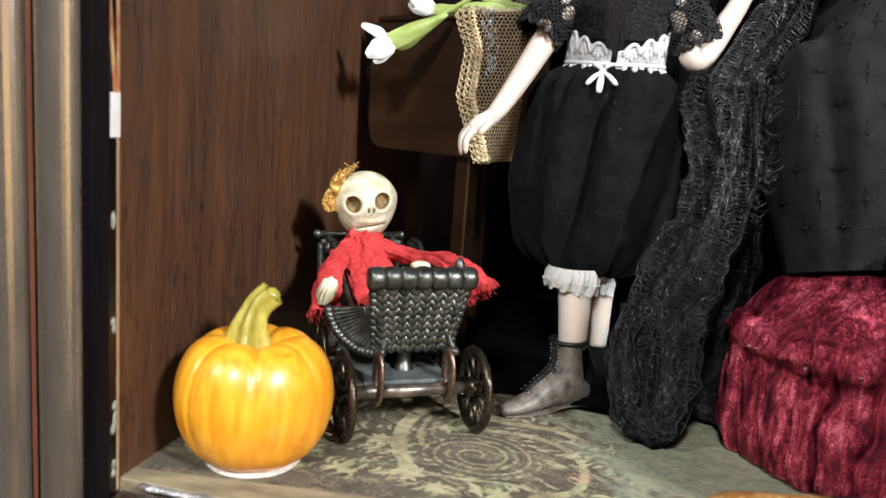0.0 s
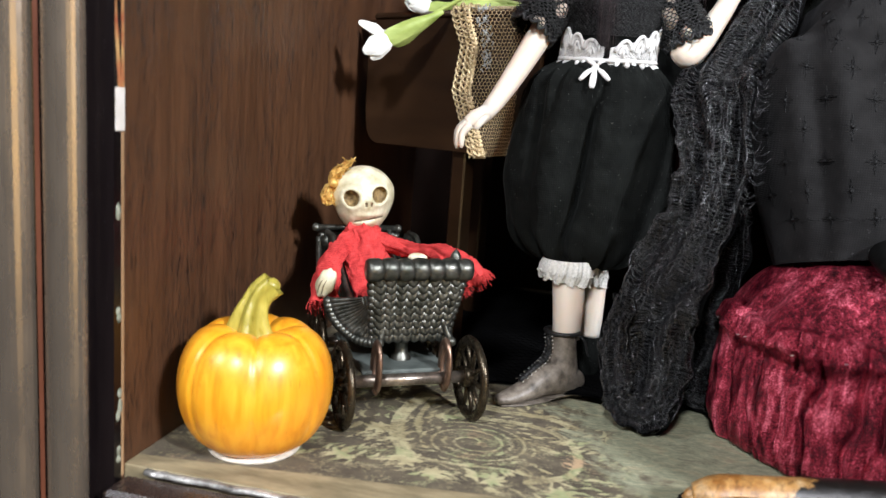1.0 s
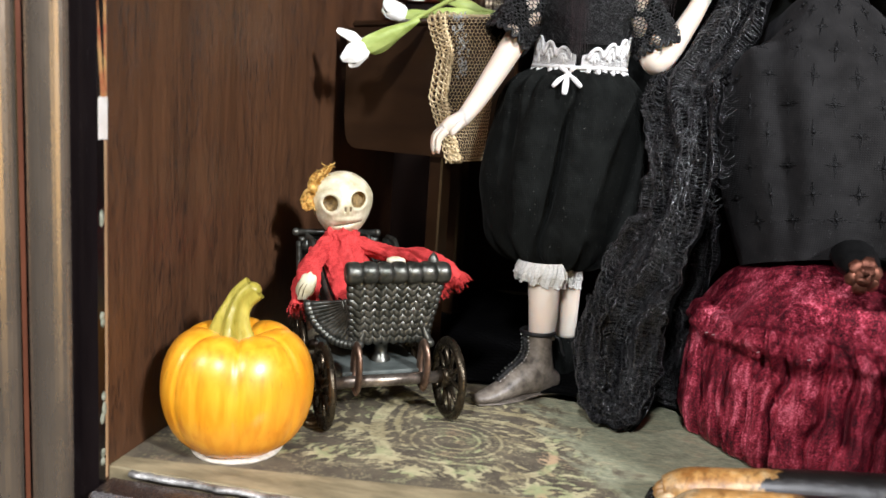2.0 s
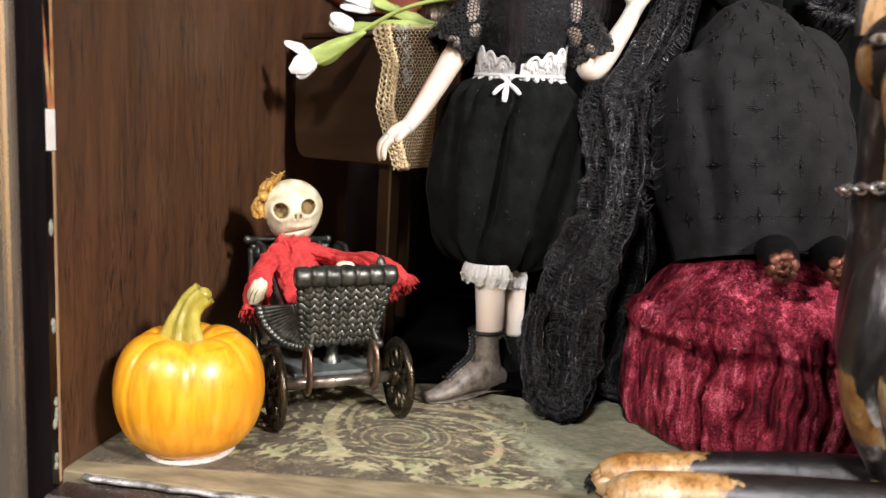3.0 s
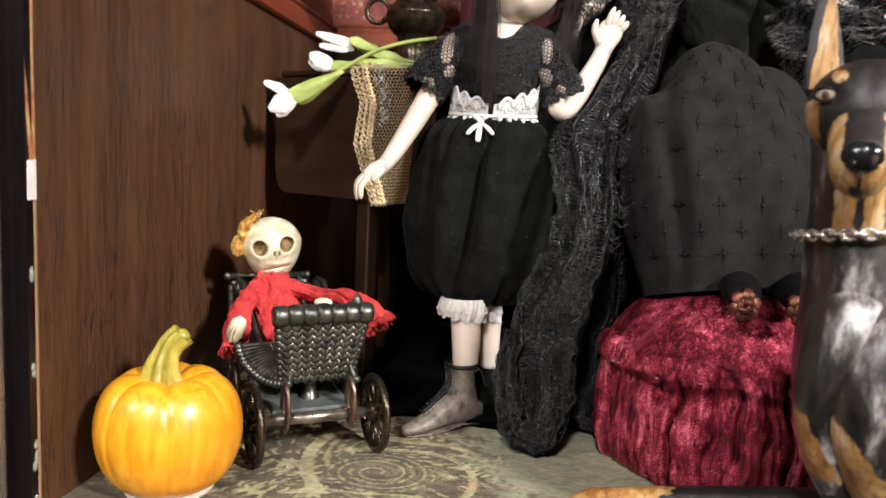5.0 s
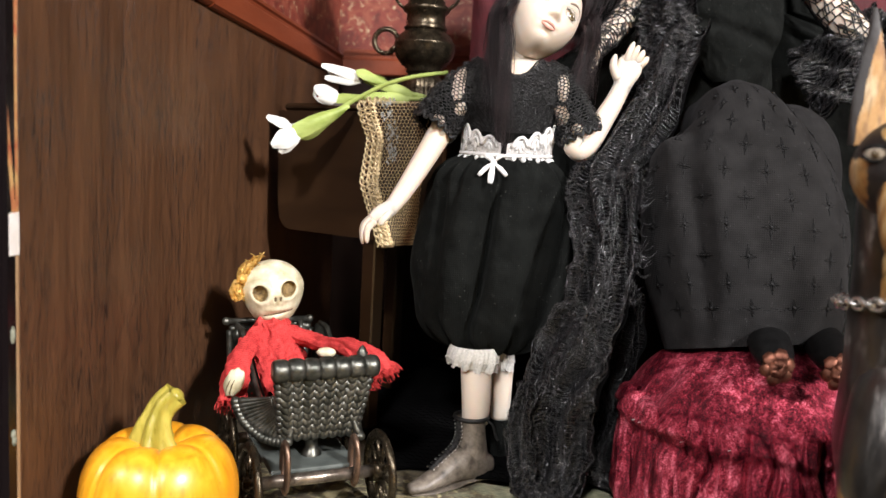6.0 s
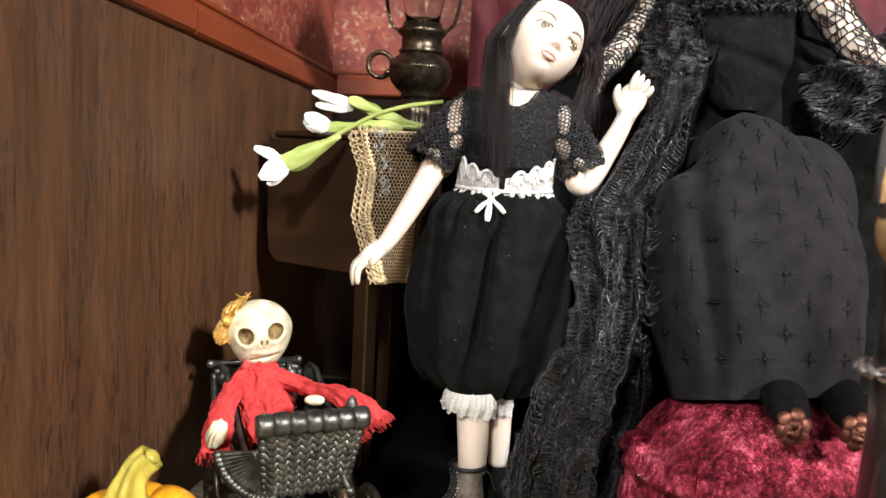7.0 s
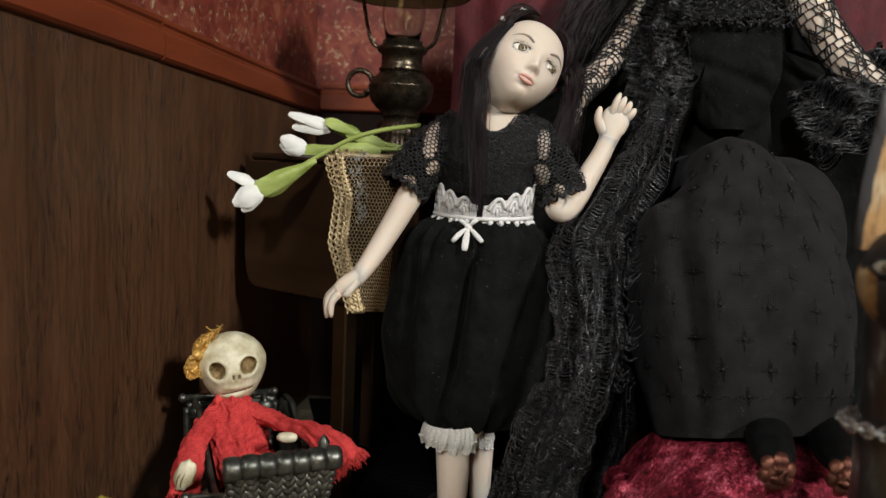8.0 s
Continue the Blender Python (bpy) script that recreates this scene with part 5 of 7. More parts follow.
    # short lace sleeves, net windows here and there
    def lace_sleeve(ctrl, windows):
        p = spl(ctrl, 24)
        t = np.gradient(p[:, :3], axis=0)

        def fn(u, v, grow=0.0):
            f = v * 23
            i = min(int(f), 22)
            g = f - i
            c = p[i] * (1 - g) + p[i + 1] * g
            q = unit(t[min(i, 23)])
            nn = unit(np.array((0.2, -0.97, 0.1)) - (np.array((0.2, -0.97, 0.1)) @ q) * q)
            m = np.cross(q, nn)
            a = 2 * math.pi * u
            w = (c[3] + grow) * (1 + 0.06 * math.sin(9 * a) * v + 0.04 * math.sin(5 * a + 7 * v))
            return c[:3] + nn * math.cos(a) * w + m * math.sin(a) * w

        def sheer(u, v):
            q = fn(u, v)
            return SK if any(abs((q[0] - x) / rx) ** 2.5 + abs((q[2] - z) / rz) ** 2.5 < 1 for x, z, rx, rz in windows) and q[1] < p[min(23, int(v * 23)), 1] else CL

        s.grid(lambda u, v: fn(u, v, -0.35), 80, 56, sheer, wrap=True)
        s.net(fn, 54, 28, 0.15, LC)
        for k in range(420):
            u, v = kr.random(), kr.random()
            if sheer(u, v) == CL:
                o = np.array(fn(u, v, 0.2))
                s.tube([o + np.array((0.5 * math.cos(q), kr.uniform(-0.2, 0.2), 0.5 * math.sin(q))) for q in np.linspace(0, 5.2, 7)], 0.12, 4, LC)
        for k in range(16):
            a0, a1 = k / 16, (k + 1) / 16
            s.tube([fn(a0 + (a1 - a0) * q, 0.97) + unit(t[-1]) * 1.3 * math.sin(math.pi * q) for q in np.linspace(0, 1, 8)], 0.35, 5, LC)

    lace_sleeve([(-11.6, 184.5, 94.4, 3.4), (-16.0, 183.6, 90.6, 4.6), (-20.2, 181.2, 85.2, 5.2), (-23.0, 179.2, 80.6, 5.2)], ((-17.6, 91.0, 1.5, 4.2), (-16.6, 84.8, 1.2, 1.6), (-21.3, 81.8, 1.5, 1.5), (-26.0, 83.0, 1.0, 1.5)))
    lace_sleeve([(0.8, 185, 94.4, 3.4), (4.8, 184.8, 90.6, 4.6), (8.2, 184.2, 85.2, 4.9), (10.8, 183.6, 80.2, 4.9)], ((6.2, 91.0, 1.4, 3.4), (5.8, 84.4, 2.0, 2.3), (9.9, 81.5, 1.3, 1.3), (7.4, 78.8, 1.2, 1.2)))

    # legs, cuffs and boots
    arm(s, [(-9.6, 175.8, 28.8, 3.7), (-9.5, 175.0, 26, 3.7), (-8.8, 172.4, 20, 3.5), (-8.6, 171.2, 13, 3.0)], SK)
    arm(s, [(-4.0, 180.8, 29, 3.0), (-3.9, 180.6, 26, 2.9), (-3.6, 180.4, 18, 2.5), (-3.5, 180.6, 12, 2.3)], SK)
    for cx, cy, z, r in ((-10.3, 174.4, 29.8, 5.6), (-4.2, 179.0, 29.2, 3.0)):
        def cuff(u, v, cx=cx, cy=cy, z=z, r=r):
            a = 2 * math.pi * u
            w = r * (0.93 + 0.14 * math.sin(math.pi * 0.9 * v)) * (1 + 0.07 * math.sin(11 * a + 2 * v) * v + 0.03 * math.sin(29 * a + 5 * v))
            return (cx + w * math.cos(a), cy + w * 0.80 * math.sin(a), z + 0.8 - 5.0 * v + 0.35 * math.sin(11 * a) * v - 0.6 * v * math.cos(a))

        s.grid(cuff, 140, 14, PRL, wrap=True)
        for v in (0.62, 1.0):
            for k in range(34):
                s.ball(cuff((k + 0.5 * (v > 0.5)) / 34, v), (0.30, 0.30, 0.26), PRL, None, 7, 5)

    rr = spl([(-9.5, 170.6, 14.9, 3.55, 3.3), (-9.3, 170.4, 12.5, 3.3, 3.2), (-8.9, 169.9, 9.6, 3.2, 3.3), (-8.6, 169.6, 6.6, 3.2, 3.8), (-8.2, 169.8, 3.8, 3.2, 4.3), (-7.8, 170.2, 1.9, 3.0, 4.2)], 16)

    def shaft(u, v):
        c = rr[int(round(v * 15))]
        a = 2 * math.pi * u
        f, sd = np.array((-0.72, -0.69, 0)), np.array((0.69, -0.72, 0))
        return c[:3] + sd * math.cos(a) * c[3] + f * math.sin(a) * c[4] * (1 + 0.03 * math.sin(9 * a))

    s.grid(shaft, 36, 15, BT, wrap=True)
    foot = spl([(-5.2, 172.2, 3.2, 2.5, 2.4), (-8.2, 169.4, 4.3, 3.1, 3.6), (-12.0, 166.2, 4.5, 3.0, 3.7), (-15.6, 162.2, 2.9, 2.7, 2.3), (-18.6, 159.2, 1.9, 2.4, 1.5), (-21.0, 157.0, 1.6, 1.4, 0.95)], 30)
    s.tube(foot[:, :3], foot[:, 3:], 24, BT)
    s.tube(spl([(-5.4, 171.8, 1.3), (-9, 168.6, 1.1), (-12.6, 165.4, 0.55), (-20.4, 157.6, 0.4)], 16), [(2.6, 0.7)] * 5 + [(2.5, 0.5)] * 5 + [(2.9, 0.34)] * 4 + [(2.1, 0.3), (1.2, 0.3)], 14, BT)
    s.tube([(-5.6, 171.8, 2.2), (-5.4, 172.0, 0.9), (-5.5, 171.9, 0.02)], [2.5, 2.2, 2.3], 16, BT)
    line = spl([(-12.4, 168.2, 14.2), (-12.0, 167.6, 11.4), (-12.7, 166.4, 9.2), (-14.6, 164.4, 7.4), (-17.2, 162.2, 5.0)], 15)
    for q in line:
        for o in (np.array((1.0, -1.0, 0.0)), np.array((-0.7, 0.5, 0.0))):
            s.ball(q + o, (0.19, 0.19, 0.17), PRL, None, 7, 5)
        s.tube([q + np.array((1.0, -1.0, 0)), q + np.array((0.2, -0.6, 0.45)), q + np.array((-0.7, 0.5, 0.2))], 0.20, 5, LC)
    s.tube(line + np.array((0.1, -0.3, -0.2)), 0.5, 6, LC)
    s.tube([(-9.5 + 3.8 * math.cos(a), 170.6 + 3.5 * math.sin(a), 14.8) for a in np.linspace(0, 2 * math.pi, 24)], 0.5, 6, LC, cap=False)
    s.tube(spl([(-9.5 + 3.6, 169.6, 14.6), (-4.4, 169.6, 13.6), (-3.6, 170.0, 11.0), (-3.0, 170.0, 10.0)], 9), 0.3, 5, LC)
    s.tube(spl([(-3.5, 180.7, 17), (-3.2, 181.0, 8), (-3.0, 181.3, 0.1)], 10), 2.3, 16, CL)

    # head: turned aside, chin raised, tilted to the shoulder
    right, rear, up = Vector((0.81, 0.316, -0.495)), Vector((-0.481, 0.84, -0.251)), Vector((0.336, 0.442, 0.832))
    turn = Matrix((right, rear, up)).transposed() * 0.935
    c = Vector((0.0, 184.6, 106.4))

    def wide(z):
        if z > 0:
            return 8.7 * max(0.0, 1 - (z / 11.7) ** 2.6) ** 0.45
        k = min(1.0, -z / 11.0)
        return 8.7 * (1 - 0.50 * k**1.35) * max(0.0, 1 - k**4.2) ** 0.5

    def deep(z):
        if z > 0:
            return 9.4 * max(0.0, 1 - (z / 11.7) ** 2.6) ** 0.45
        return 9.4 * max(0.0, 1 - min(1.0, -z / 11.0) ** 3.4) ** 0.42

    def swell(x, z):
        """How far the features stand out of the round of the face."""
        h = 1.75 * bell(x, 1.05) * bell(z + 3.3, 1.0) + 0.95 * bell(x, 1.0) * bell(z + 1.8, 1.5) + 0.40 * bell(x, 1.2) * bell(z - 0.6, 1.6)
        h += 0.75 * bell(x, 2.1) * bell(z + 6.1, 1.2) - 0.22 * bell(x, 1.8) * bell(z + 6.14, 0.22) - 0.30 * bell(x, 1.6) * bell(z + 7.6, 0.5)
        h += 0.6 * bell(x, 2.0) * bell(z + 9.2, 1.3) - 0.15 * bell(x, 0.4) * bell(z + 4.9, 0.5)
        for e in (-1, 1):
            h += 0.75 * bell(x - e * 1.05, 0.55) * bell(z + 3.6, 0.6) - 0.40 * bell(x - e * 0.62, 0.3) * bell(z + 4.25, 0.3)
            h -= 1.05 * bell(x - e * 4.0, 2.1) * bell(z - 0.3, 1.35)
            h += 0.45 * bell(x - e * 4.6, 2.6) * bell(z + 4.0, 2.2) + 0.35 * bell(x - e * 4.2, 2.4) * bell(z - 3.2, 1.1)
            h -= 0.2 * bell(x - e * 2.3, 0.6) * bell(z + 6.1, 0.6)
        return h

    def on_face(x, z, out=0.0):
        w = min(0.985, abs(x) / max(wide(z), 0.1))
        return turn @ Vector((x, -deep(z) * (1 - w**2.15) ** (1 / 2.15) - swell(x, z) - out, z)) + c

    def skull(u, v):
        a, b = 2 * math.pi * u, math.sin(math.pi * (v - 0.5) * 0.998)
        z = b * (11.7 if b > 0 else 11.0)
        ca, sa = math.cos(a), math.sin(a)
        x = wide(z) * math.copysign(abs(ca) ** 0.93, ca)
        y = deep(z) * math.copysign(abs(sa) ** 0.93, sa)
        if sa < 0:
            y -= swell(x, z) * min(1.0, -sa * 2.5)
        elif z < 0:
            y *= 1 - 0.30 * (-z / 11.0) ** 1.2
        return turn @ Vector((x, y, z)) + c

    s.grid(skull, 200, 130, SK, wrap=True)
    fwd = -rear

    def bead_turn(x, z):
        p = on_face(x, z)
        n = (on_face(x + 0.4, z) - p).cross(on_face(x, z + 0.4) - p).normalized()
        n = n if n.dot(fwd) > 0 else -n
        n = (n + fwd).normalized()
        sd = (right - n * right.dot(n)).normalized()
        return n, sd, Matrix((sd, -n, sd.cross(-n))).transposed()

    for e in (-1, 1):
        ex, ez = e * 4.0, 0.25
        n0, sd, lens = bead_turn(ex, ez)
        mid = on_face(ex, ez)
        look_x, look_z = 0.30, 0.10
        s.ball(mid - n0 * 0.32, (1.75, 0.80, 1.18), EW, lens, 24, 14)
        o = mid + n0 * 0.14 + sd * look_x + lens @ Vector((0, 0, look_z))
        s.ball(o + n0 * 0.20, (1.00, 0.20, 1.00), ED, lens, 20, 10)
        s.ball(o + n0 * 0.26, (0.70, 0.20, 0.72), IR, lens, 18, 10)
        s.ball(o + n0 * 0.36, (0.46, 0.14, 0.48), ED, lens, 14, 8)
        # tiny white bead on the iris as a catchlight
        s.ball(o + n0 * 0.46 + sd * 0.28 + lens @ Vector((0, 0, 0.28)), (0.16, 0.06, 0.16), EW, lens, 8, 6)
        # lids, folds, lashes, brow
        s.tube([on_face(ex + dx, ez + 1.16 * math.sqrt(max(0, 1 - (dx / 1.95) ** 2)) - 0.05, 0.05) for dx in np.linspace(-1.9, 1.9, 15)], [0.10 + 0.16 * math.sin(math.pi * q) for q in np.linspace(0.05, 0.95, 15)], 6, SK)
        s.tube([on_face(ex + dx, ez + 1.04 * math.sqrt(max(0, 1 - (dx / 1.85) ** 2)), 0.22) for dx in np.linspace(-1.8, 1.8, 15)], 0.10, 5, ED)
        s.tube([on_face(ex + dx, ez - 1.02 * math.sqrt(max(0, 1 - (dx / 1.8) ** 2)), 0.02) for dx in np.linspace(-1.7, 1.7, 15)], 0.15, 6, SK)
        s.tube([on_face(ex + dx, ez - 0.92 * math.sqrt(max(0, 1 - (dx / 1.75) ** 2)), 0.16) for dx in np.linspace(-1.6, 1.6, 15)], 0.045, 4, BR)
        s.tube([on_face(e * (2.2 + 4.6 * q), 1.9 + 1.35 * math.sin(math.pi * (0.10 + 0.72 * q)), -0.07) for q in np.linspace(0, 1, 12)], [0.20, 0.27, 0.31, 0.31, 0.29, 0.26, 0.23, 0.20, 0.17, 0.13, 0.09, 0.04], 6, BR)
        for k in range(13):
            dx = -1.75 + 3.5 * k / 12
            p = on_face(ex + dx, ez + 1.0 * math.sqrt(max(0, 1 - (dx / 1.9) ** 2)), 0.2)
            long = 0.75 if e * dx > 0 else 0.45
            s.tube([p, p + turn @ Vector((dx * 0.18, -0.45, 0.25)), p + turn @ Vector((dx * 0.40 * long, -0.6, 0.85 * long))], [0.05, 0.04, 0.02], 3, ED)
    # lips: two full soft rolls
    for z0, rise, fat in ((-5.90, 0.28, 0.34), (-6.44, -0.28, 0.40)):
        xs = np.linspace(-2.05, 2.05, 21)
        s.tube([on_face(x, z0 + rise * (1 - (x / 2.1) ** 2) - (0.14 * bell(x, 0.4) if rise > 0 else 0) - (0.27 if rise > 0 else -0.27) * (abs(x) / 2.05) ** 1.6, -0.16) for x in xs], [0.05 + fat * max(0.0, 1 - (x / 2.07) ** 2) ** 0.75 for x in xs], 10, LP)
    # neck
    s.tube(spl([(-4.8, 184.4, 92.0), (-4.4, 184.2, 96.0), (-3.0, 183.6, 100.0), (-2.0, 183.4, 103.0)], 14), [4.6, 4.2, 3.9, 3.7, 3.6, 3.55, 3.5, 3.5, 3.5, 3.5, 3.5, 3.5, 3.5, 3.5], 24, SK)
    s.ball(turn @ Vector((-8.9, 0.6, -1.2)) + c, (1.0, 1.7, 2.5), SK, turn, 14, 10)

    # hair: a close cap, drawn back from a high forehead, and long loose strands
    rng = random.Random(21)

    def cap_fn(u, v, lift=0.35):
        """u from one temple over the back to the other, v from the parting down."""
        a = math.pi * (u * 1.26 - 0.13)
        low = np.interp(abs(u - 0.5) * 2, [0, 0.75, 0.92, 1.0], [-9.0, -6.5, 1.5, 6.0])
        z = 11.5 * math.sin(math.pi / 2 * (1 - v)) + low * v * v * 0.9 if v < 1 else low
        z = max(-10.2, min(11.5, z))
        w, d = wide(z) + lift, deep(z) + lift
        y = d * math.sin(a) - (3.4 * max(0.0, (z - 5) / 6.5) if math.sin(a) < 0.3 else 0)
        return turn @ Vector((w * math.cos(a), y, z + lift)) + c

    s.grid(cap_fn, 70, 40, HR)

    def lock(root, ctrl, count, spread, r=0.05, end=1.8):
        for _ in range(count):
            o = np.array([rng.gauss(0, spread) for _ in range(3)])
            w = np.array([rng.gauss(0, spread * end) for _ in range(3)])
            pts = [np.array(turn @ Vector(root) + c) + o * 0.8]
            for k, q in enumerate(ctrl):
                f = (k + 1) / len(ctrl)
                pts.append(np.array(q, float) + o * (1 - f) + w * f + np.array([rng.gauss(0, 0.25) for _ in range(3)]))
            p = spl(pts, 18)
            s.tube(p, np.linspace(r * rng.uniform(0.8, 1.6), r * 0.5, 18), 3, HR, cap=False)

    # drawn down past the cheek and over the chest
    lock((-7.6, -3.8, 6.0), [(-7.4, 177.6, 107), (-6.8, 175.6, 101), (-6.9, 174.8, 95), (-6.9, 174.4, 87), (-6.8, 174.0, 78)], 120, 0.62, end=1.7)
    lock((-8.6, -1.0, 5.0), [(-9.8, 181, 108), (-9.8, 179.5, 102), (-9.4, 177.6, 96), (-8.4, 176.0, 90), (-7.6, 175.0, 84)], 120, 0.8, end=2.0)
    lock((-9.0, 2.0, 4.0), [(-10.6, 184.5, 107), (-10.8, 183.0, 102), (-10.4, 181.0, 97), (-9.6, 178.6, 91)], 130, 0.8, end=1.2)
    lock((-8.0, 5.0, 3.0), [(-10.6, 188, 106), (-11.6, 188, 100), (-11.6, 188.4, 94)], 120, 1.0, end=1.1)
    lock((8.8, 0.5, 5.0), [(11.2, 186, 105), (10.9, 186, 100), (9.6, 184.6, 95), (8.6, 183.6, 89), (8.2, 183.0, 84)], 150, 0.7, end=1.3)
    lock((8.4, 3.5, 6.0), [(12.4, 189, 107), (12.4, 189, 101), (11.0, 188, 94), (10.0, 188, 88)], 170, 1.0, end=1.3)
    lock((6.0, 7.0, 4.0), [(11.0, 192, 106), (11.4, 192, 99), (10.6, 191.5, 92)], 140, 1.2, end=1.2)
    for k in range(700):
        a, low, drift = rng.uniform(0.0, 1.0), rng.uniform(0.45, 1.0), rng.gauss(0, 0.02)
        fly = rng.uniform(0.0, 0.9) if rng.random() < 0.85 else rng.uniform(0.9, 2.4)
        path = [np.array(cap_fn(a + drift * q, low * q, 0.45 + fly * math.sin(math.pi * min(1, q * 1.1)))) for q in np.linspace(0.02, 1, 14)]
        s.tube(path, rng.uniform(0.04, 0.09), 3, HR, cap=False)
    # beaded hair band looped over the crown
    loop = spl([(-9.4, -1.5, 5.5), (-9.4, -0.6, 9.4), (-7.6, 0.0, 12.6), (-4.4, 0.4, 14.0), (-1.0, 0.8, 13.4)], 60)
    s.tube([turn @ Vector(q) + c for q in loop], 0.32, 6, HR)
    for k, q in enumerate(loop):
        if k % 3 == 0:
            s.ball(turn @ Vector(q) + c - rear * 0.3, 0.26, ED, None, 7, 5)
    for q, r in ((loop[8], 0.55), (loop[36], 0.50), (loop[40], 0.62), (loop[44], 0.58), (loop[48], 0.5)):
        s.ball(turn @ Vector(q) + c - rear * 0.5, r, PRL, None, 10, 7)

    mesh_thing("girl_doll", s, [PALE, BLACKCLOTH, BLACKLACE, WHITELACE, PEARL, HAIR, BOOT, LIPS, EYEWHITE, EYEDARK, BROW, EYEIRIS], (-7, 175, 0), "porcelain girl doll with dark hair, black bloomers and lace belt", "doll")


girl_doll()

# ---- tall red chair, seated doll in black ----
def armchair():
    t = thing("armchair", (46, 235, 0), "tall dark red velvet armchair behind the seated doll", "chair")

    def back(u, v, d=0.0):
        x = -25 + 150 * u
        return (x, 250 + d + 2.0 * math.sin(u * 40) * 0.5 + 6 * (abs(u - 0.5) * 2) ** 6 * (0.1 if d else 1) - 0.6 * math.sin(u * 90), 30 + 150 * v)

    s = Shape().grid(back, 90, 12)
    s.grid(lambda u, v: back(u, v, 8), 30, 12)
    for v in (0, 1):
        s.grid(lambda u, w, v=v: tuple(np.array(back(u, v)) * (1 - w) + np.array(back(u, v, 8)) * w), 30, 1)
    for u in (0, 1):
        s.grid(lambda w, v, u=u: tuple(np.array(back(u, v)) * (1 - w) + np.array(back(u, v, 8)) * w), 1, 12)
    part("backrest", s, REDVELVET, t)
    part("seat", Shape().box((14, 198, 44), (66, 250, 66), 0, 4), REDVELVET, t)
    # dark panel added under the seat to stand for the shade there
    part("apron", Shape().box((14, 199, 1), (66, 201, 45), 0, 0.4), TABLEWOOD, t)
    for x in (16, 58):
        for y in (202, 244):
            part("leg", Shape().box((x, y, 0), (x + 5, y + 5, 45), 0, 0.6), TABLEWOOD, t)


armchair()


def seated_doll():
    s = Shape()
    SKT, THR, SK, LC, SHOE, COP, CL, HR = range(8)
    # rows down the skirt: crest y and z, left and right edge, how far the edges fall back, lie of the cloth (0 lap, 1 hanging)
    rows = [(224, 91.0, 30, 66, 12, 0), (206, 91.0, 31, 64, 12, 0), (191, 92.6, 34, 58, 12, 0), (180, 93.6, 35.4, 54, 11, 0.05), (171.5, 90.6, 34.6, 56.5, 12, 0.35), (164.5, 83.6, 29.5, 61, 13, 0.75), (158.6, 74.5, 24.6, 65, 15, 0.95), (154.4, 65, 24.2, 66.8, 16, 1), (152.6, 55, 25.6, 66.8, 16, 1), (152.6, 46.5, 28.6, 66.4, 14, 1), (153.2, 40.2, 31.0, 65.2, 12, 1)]
    cs = spl(rows, 80)

    def skirt(u, v):
        f = v * 79
        i = min(int(f), 78)
        g = f - i
        y, z, xl, xr, fall, k = cs[i] * (1 - g) + cs[i + 1] * g
        x = u * 2 - 1
        out = unit(np.array((0, -0.30, 0.95)) * (1 - k) + np.array((-0.04, -0.97, 0.22)) * k)
        side = np.sign(x) * (1 - (1 - abs(x)) ** 1.45)
        px = (xl + xr) / 2 + (xr - xl) / 2 * side
        p = np.array((px, y, z)) - out * fall * abs(x) ** 2.5
        p = p + out * (0.45 * math.sin(7 * x + 6 * v) + 0.28 * math.sin(15 * x - 11 * v)) * min(1, v * 2)
        # the cloth sags from knee to hem in slanting folds, and rises over the other knee
        p = p + out * k * (0.9 * bell(px - 36.5 - 0.10 * (80 - z), 2.2) - 1.3 * bell(px - 32.0 - 0.16 * (80 - z), 2.4))
        p = p + np.array((-1.0, -2.2, 3.0)) * bell(px - 29.0, 4.6) * bell(z - 78, 5.5)
        p[2] += 0.13 * (px - 46) * min(1.0, max(0.0, (v - 0.72) / 0.28))
        return p

    s.grid(skirt, 60, 90, SKT)
    s.grid(lambda u, v: skirt(u, v) - np.array((0, -0.5, 0.25)), 60, 90, SKT)

    # woven crosses scattered over the skirt
    rng = random.Random(5)

    def on(u, v, lift=0.06):
        e = 0.004
        p = skirt(u, v)
        n = unit(np.cross(skirt(u + e, v) - p, skirt(u, v + e) - p))
        if n[1] > 0:
            n = -n
        return p + n * lift

    for j in range(10):
        for i in range(6):
            u = 0.10 + 0.80 * (i + 0.5 * (j % 2)) / 5.5
            v = 0.38 + 0.53 * j / 9.5
            if u > 0.9:
                continue
            for k in (-1, 0, 1):
                s.seg(on(u + 0.005 * k, v - 0.023 + 0.008 * abs(k)), on(u + 0.004 * k, v + 0.023 - 0.009 * abs(k)), 0.11 if k == 0 else 0.07, THR)
            for k in (-1, 0, 1):
                s.seg(on(u - 0.029 + 0.010 * abs(k), v + 0.004 * k), on(u + 0.029 - 0.010 * abs(k), v + 0.004 * k), 0.10 if k == 0 else 0.07, THR)
            s.ball(on(u, v, 0.1), (0.4, 0.2, 0.4), THR, None, 6, 4)
    for k in range(60):
        u = 0.10 + 0.8 * k / 59
        s.ball(on(u, 0.885 + 0.004 * math.sin(k * 1.7), 0.1), (0.17, 0.07, 0.09), THR, None, 6, 4)

    # near-black ball added below the hem, standing for the shade there
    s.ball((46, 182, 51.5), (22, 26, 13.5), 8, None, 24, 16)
    # the other thigh under the skirt, towards the dog
    p = spl([(58, 206, 81, 10), (59.5, 193, 80.5, 9.5), (60, 184, 76, 8.6), (59, 178, 66, 8), (58, 174, 52, 8)], 24)
    s.tube(p[:, :3], p[:, 3], 22, SKT)
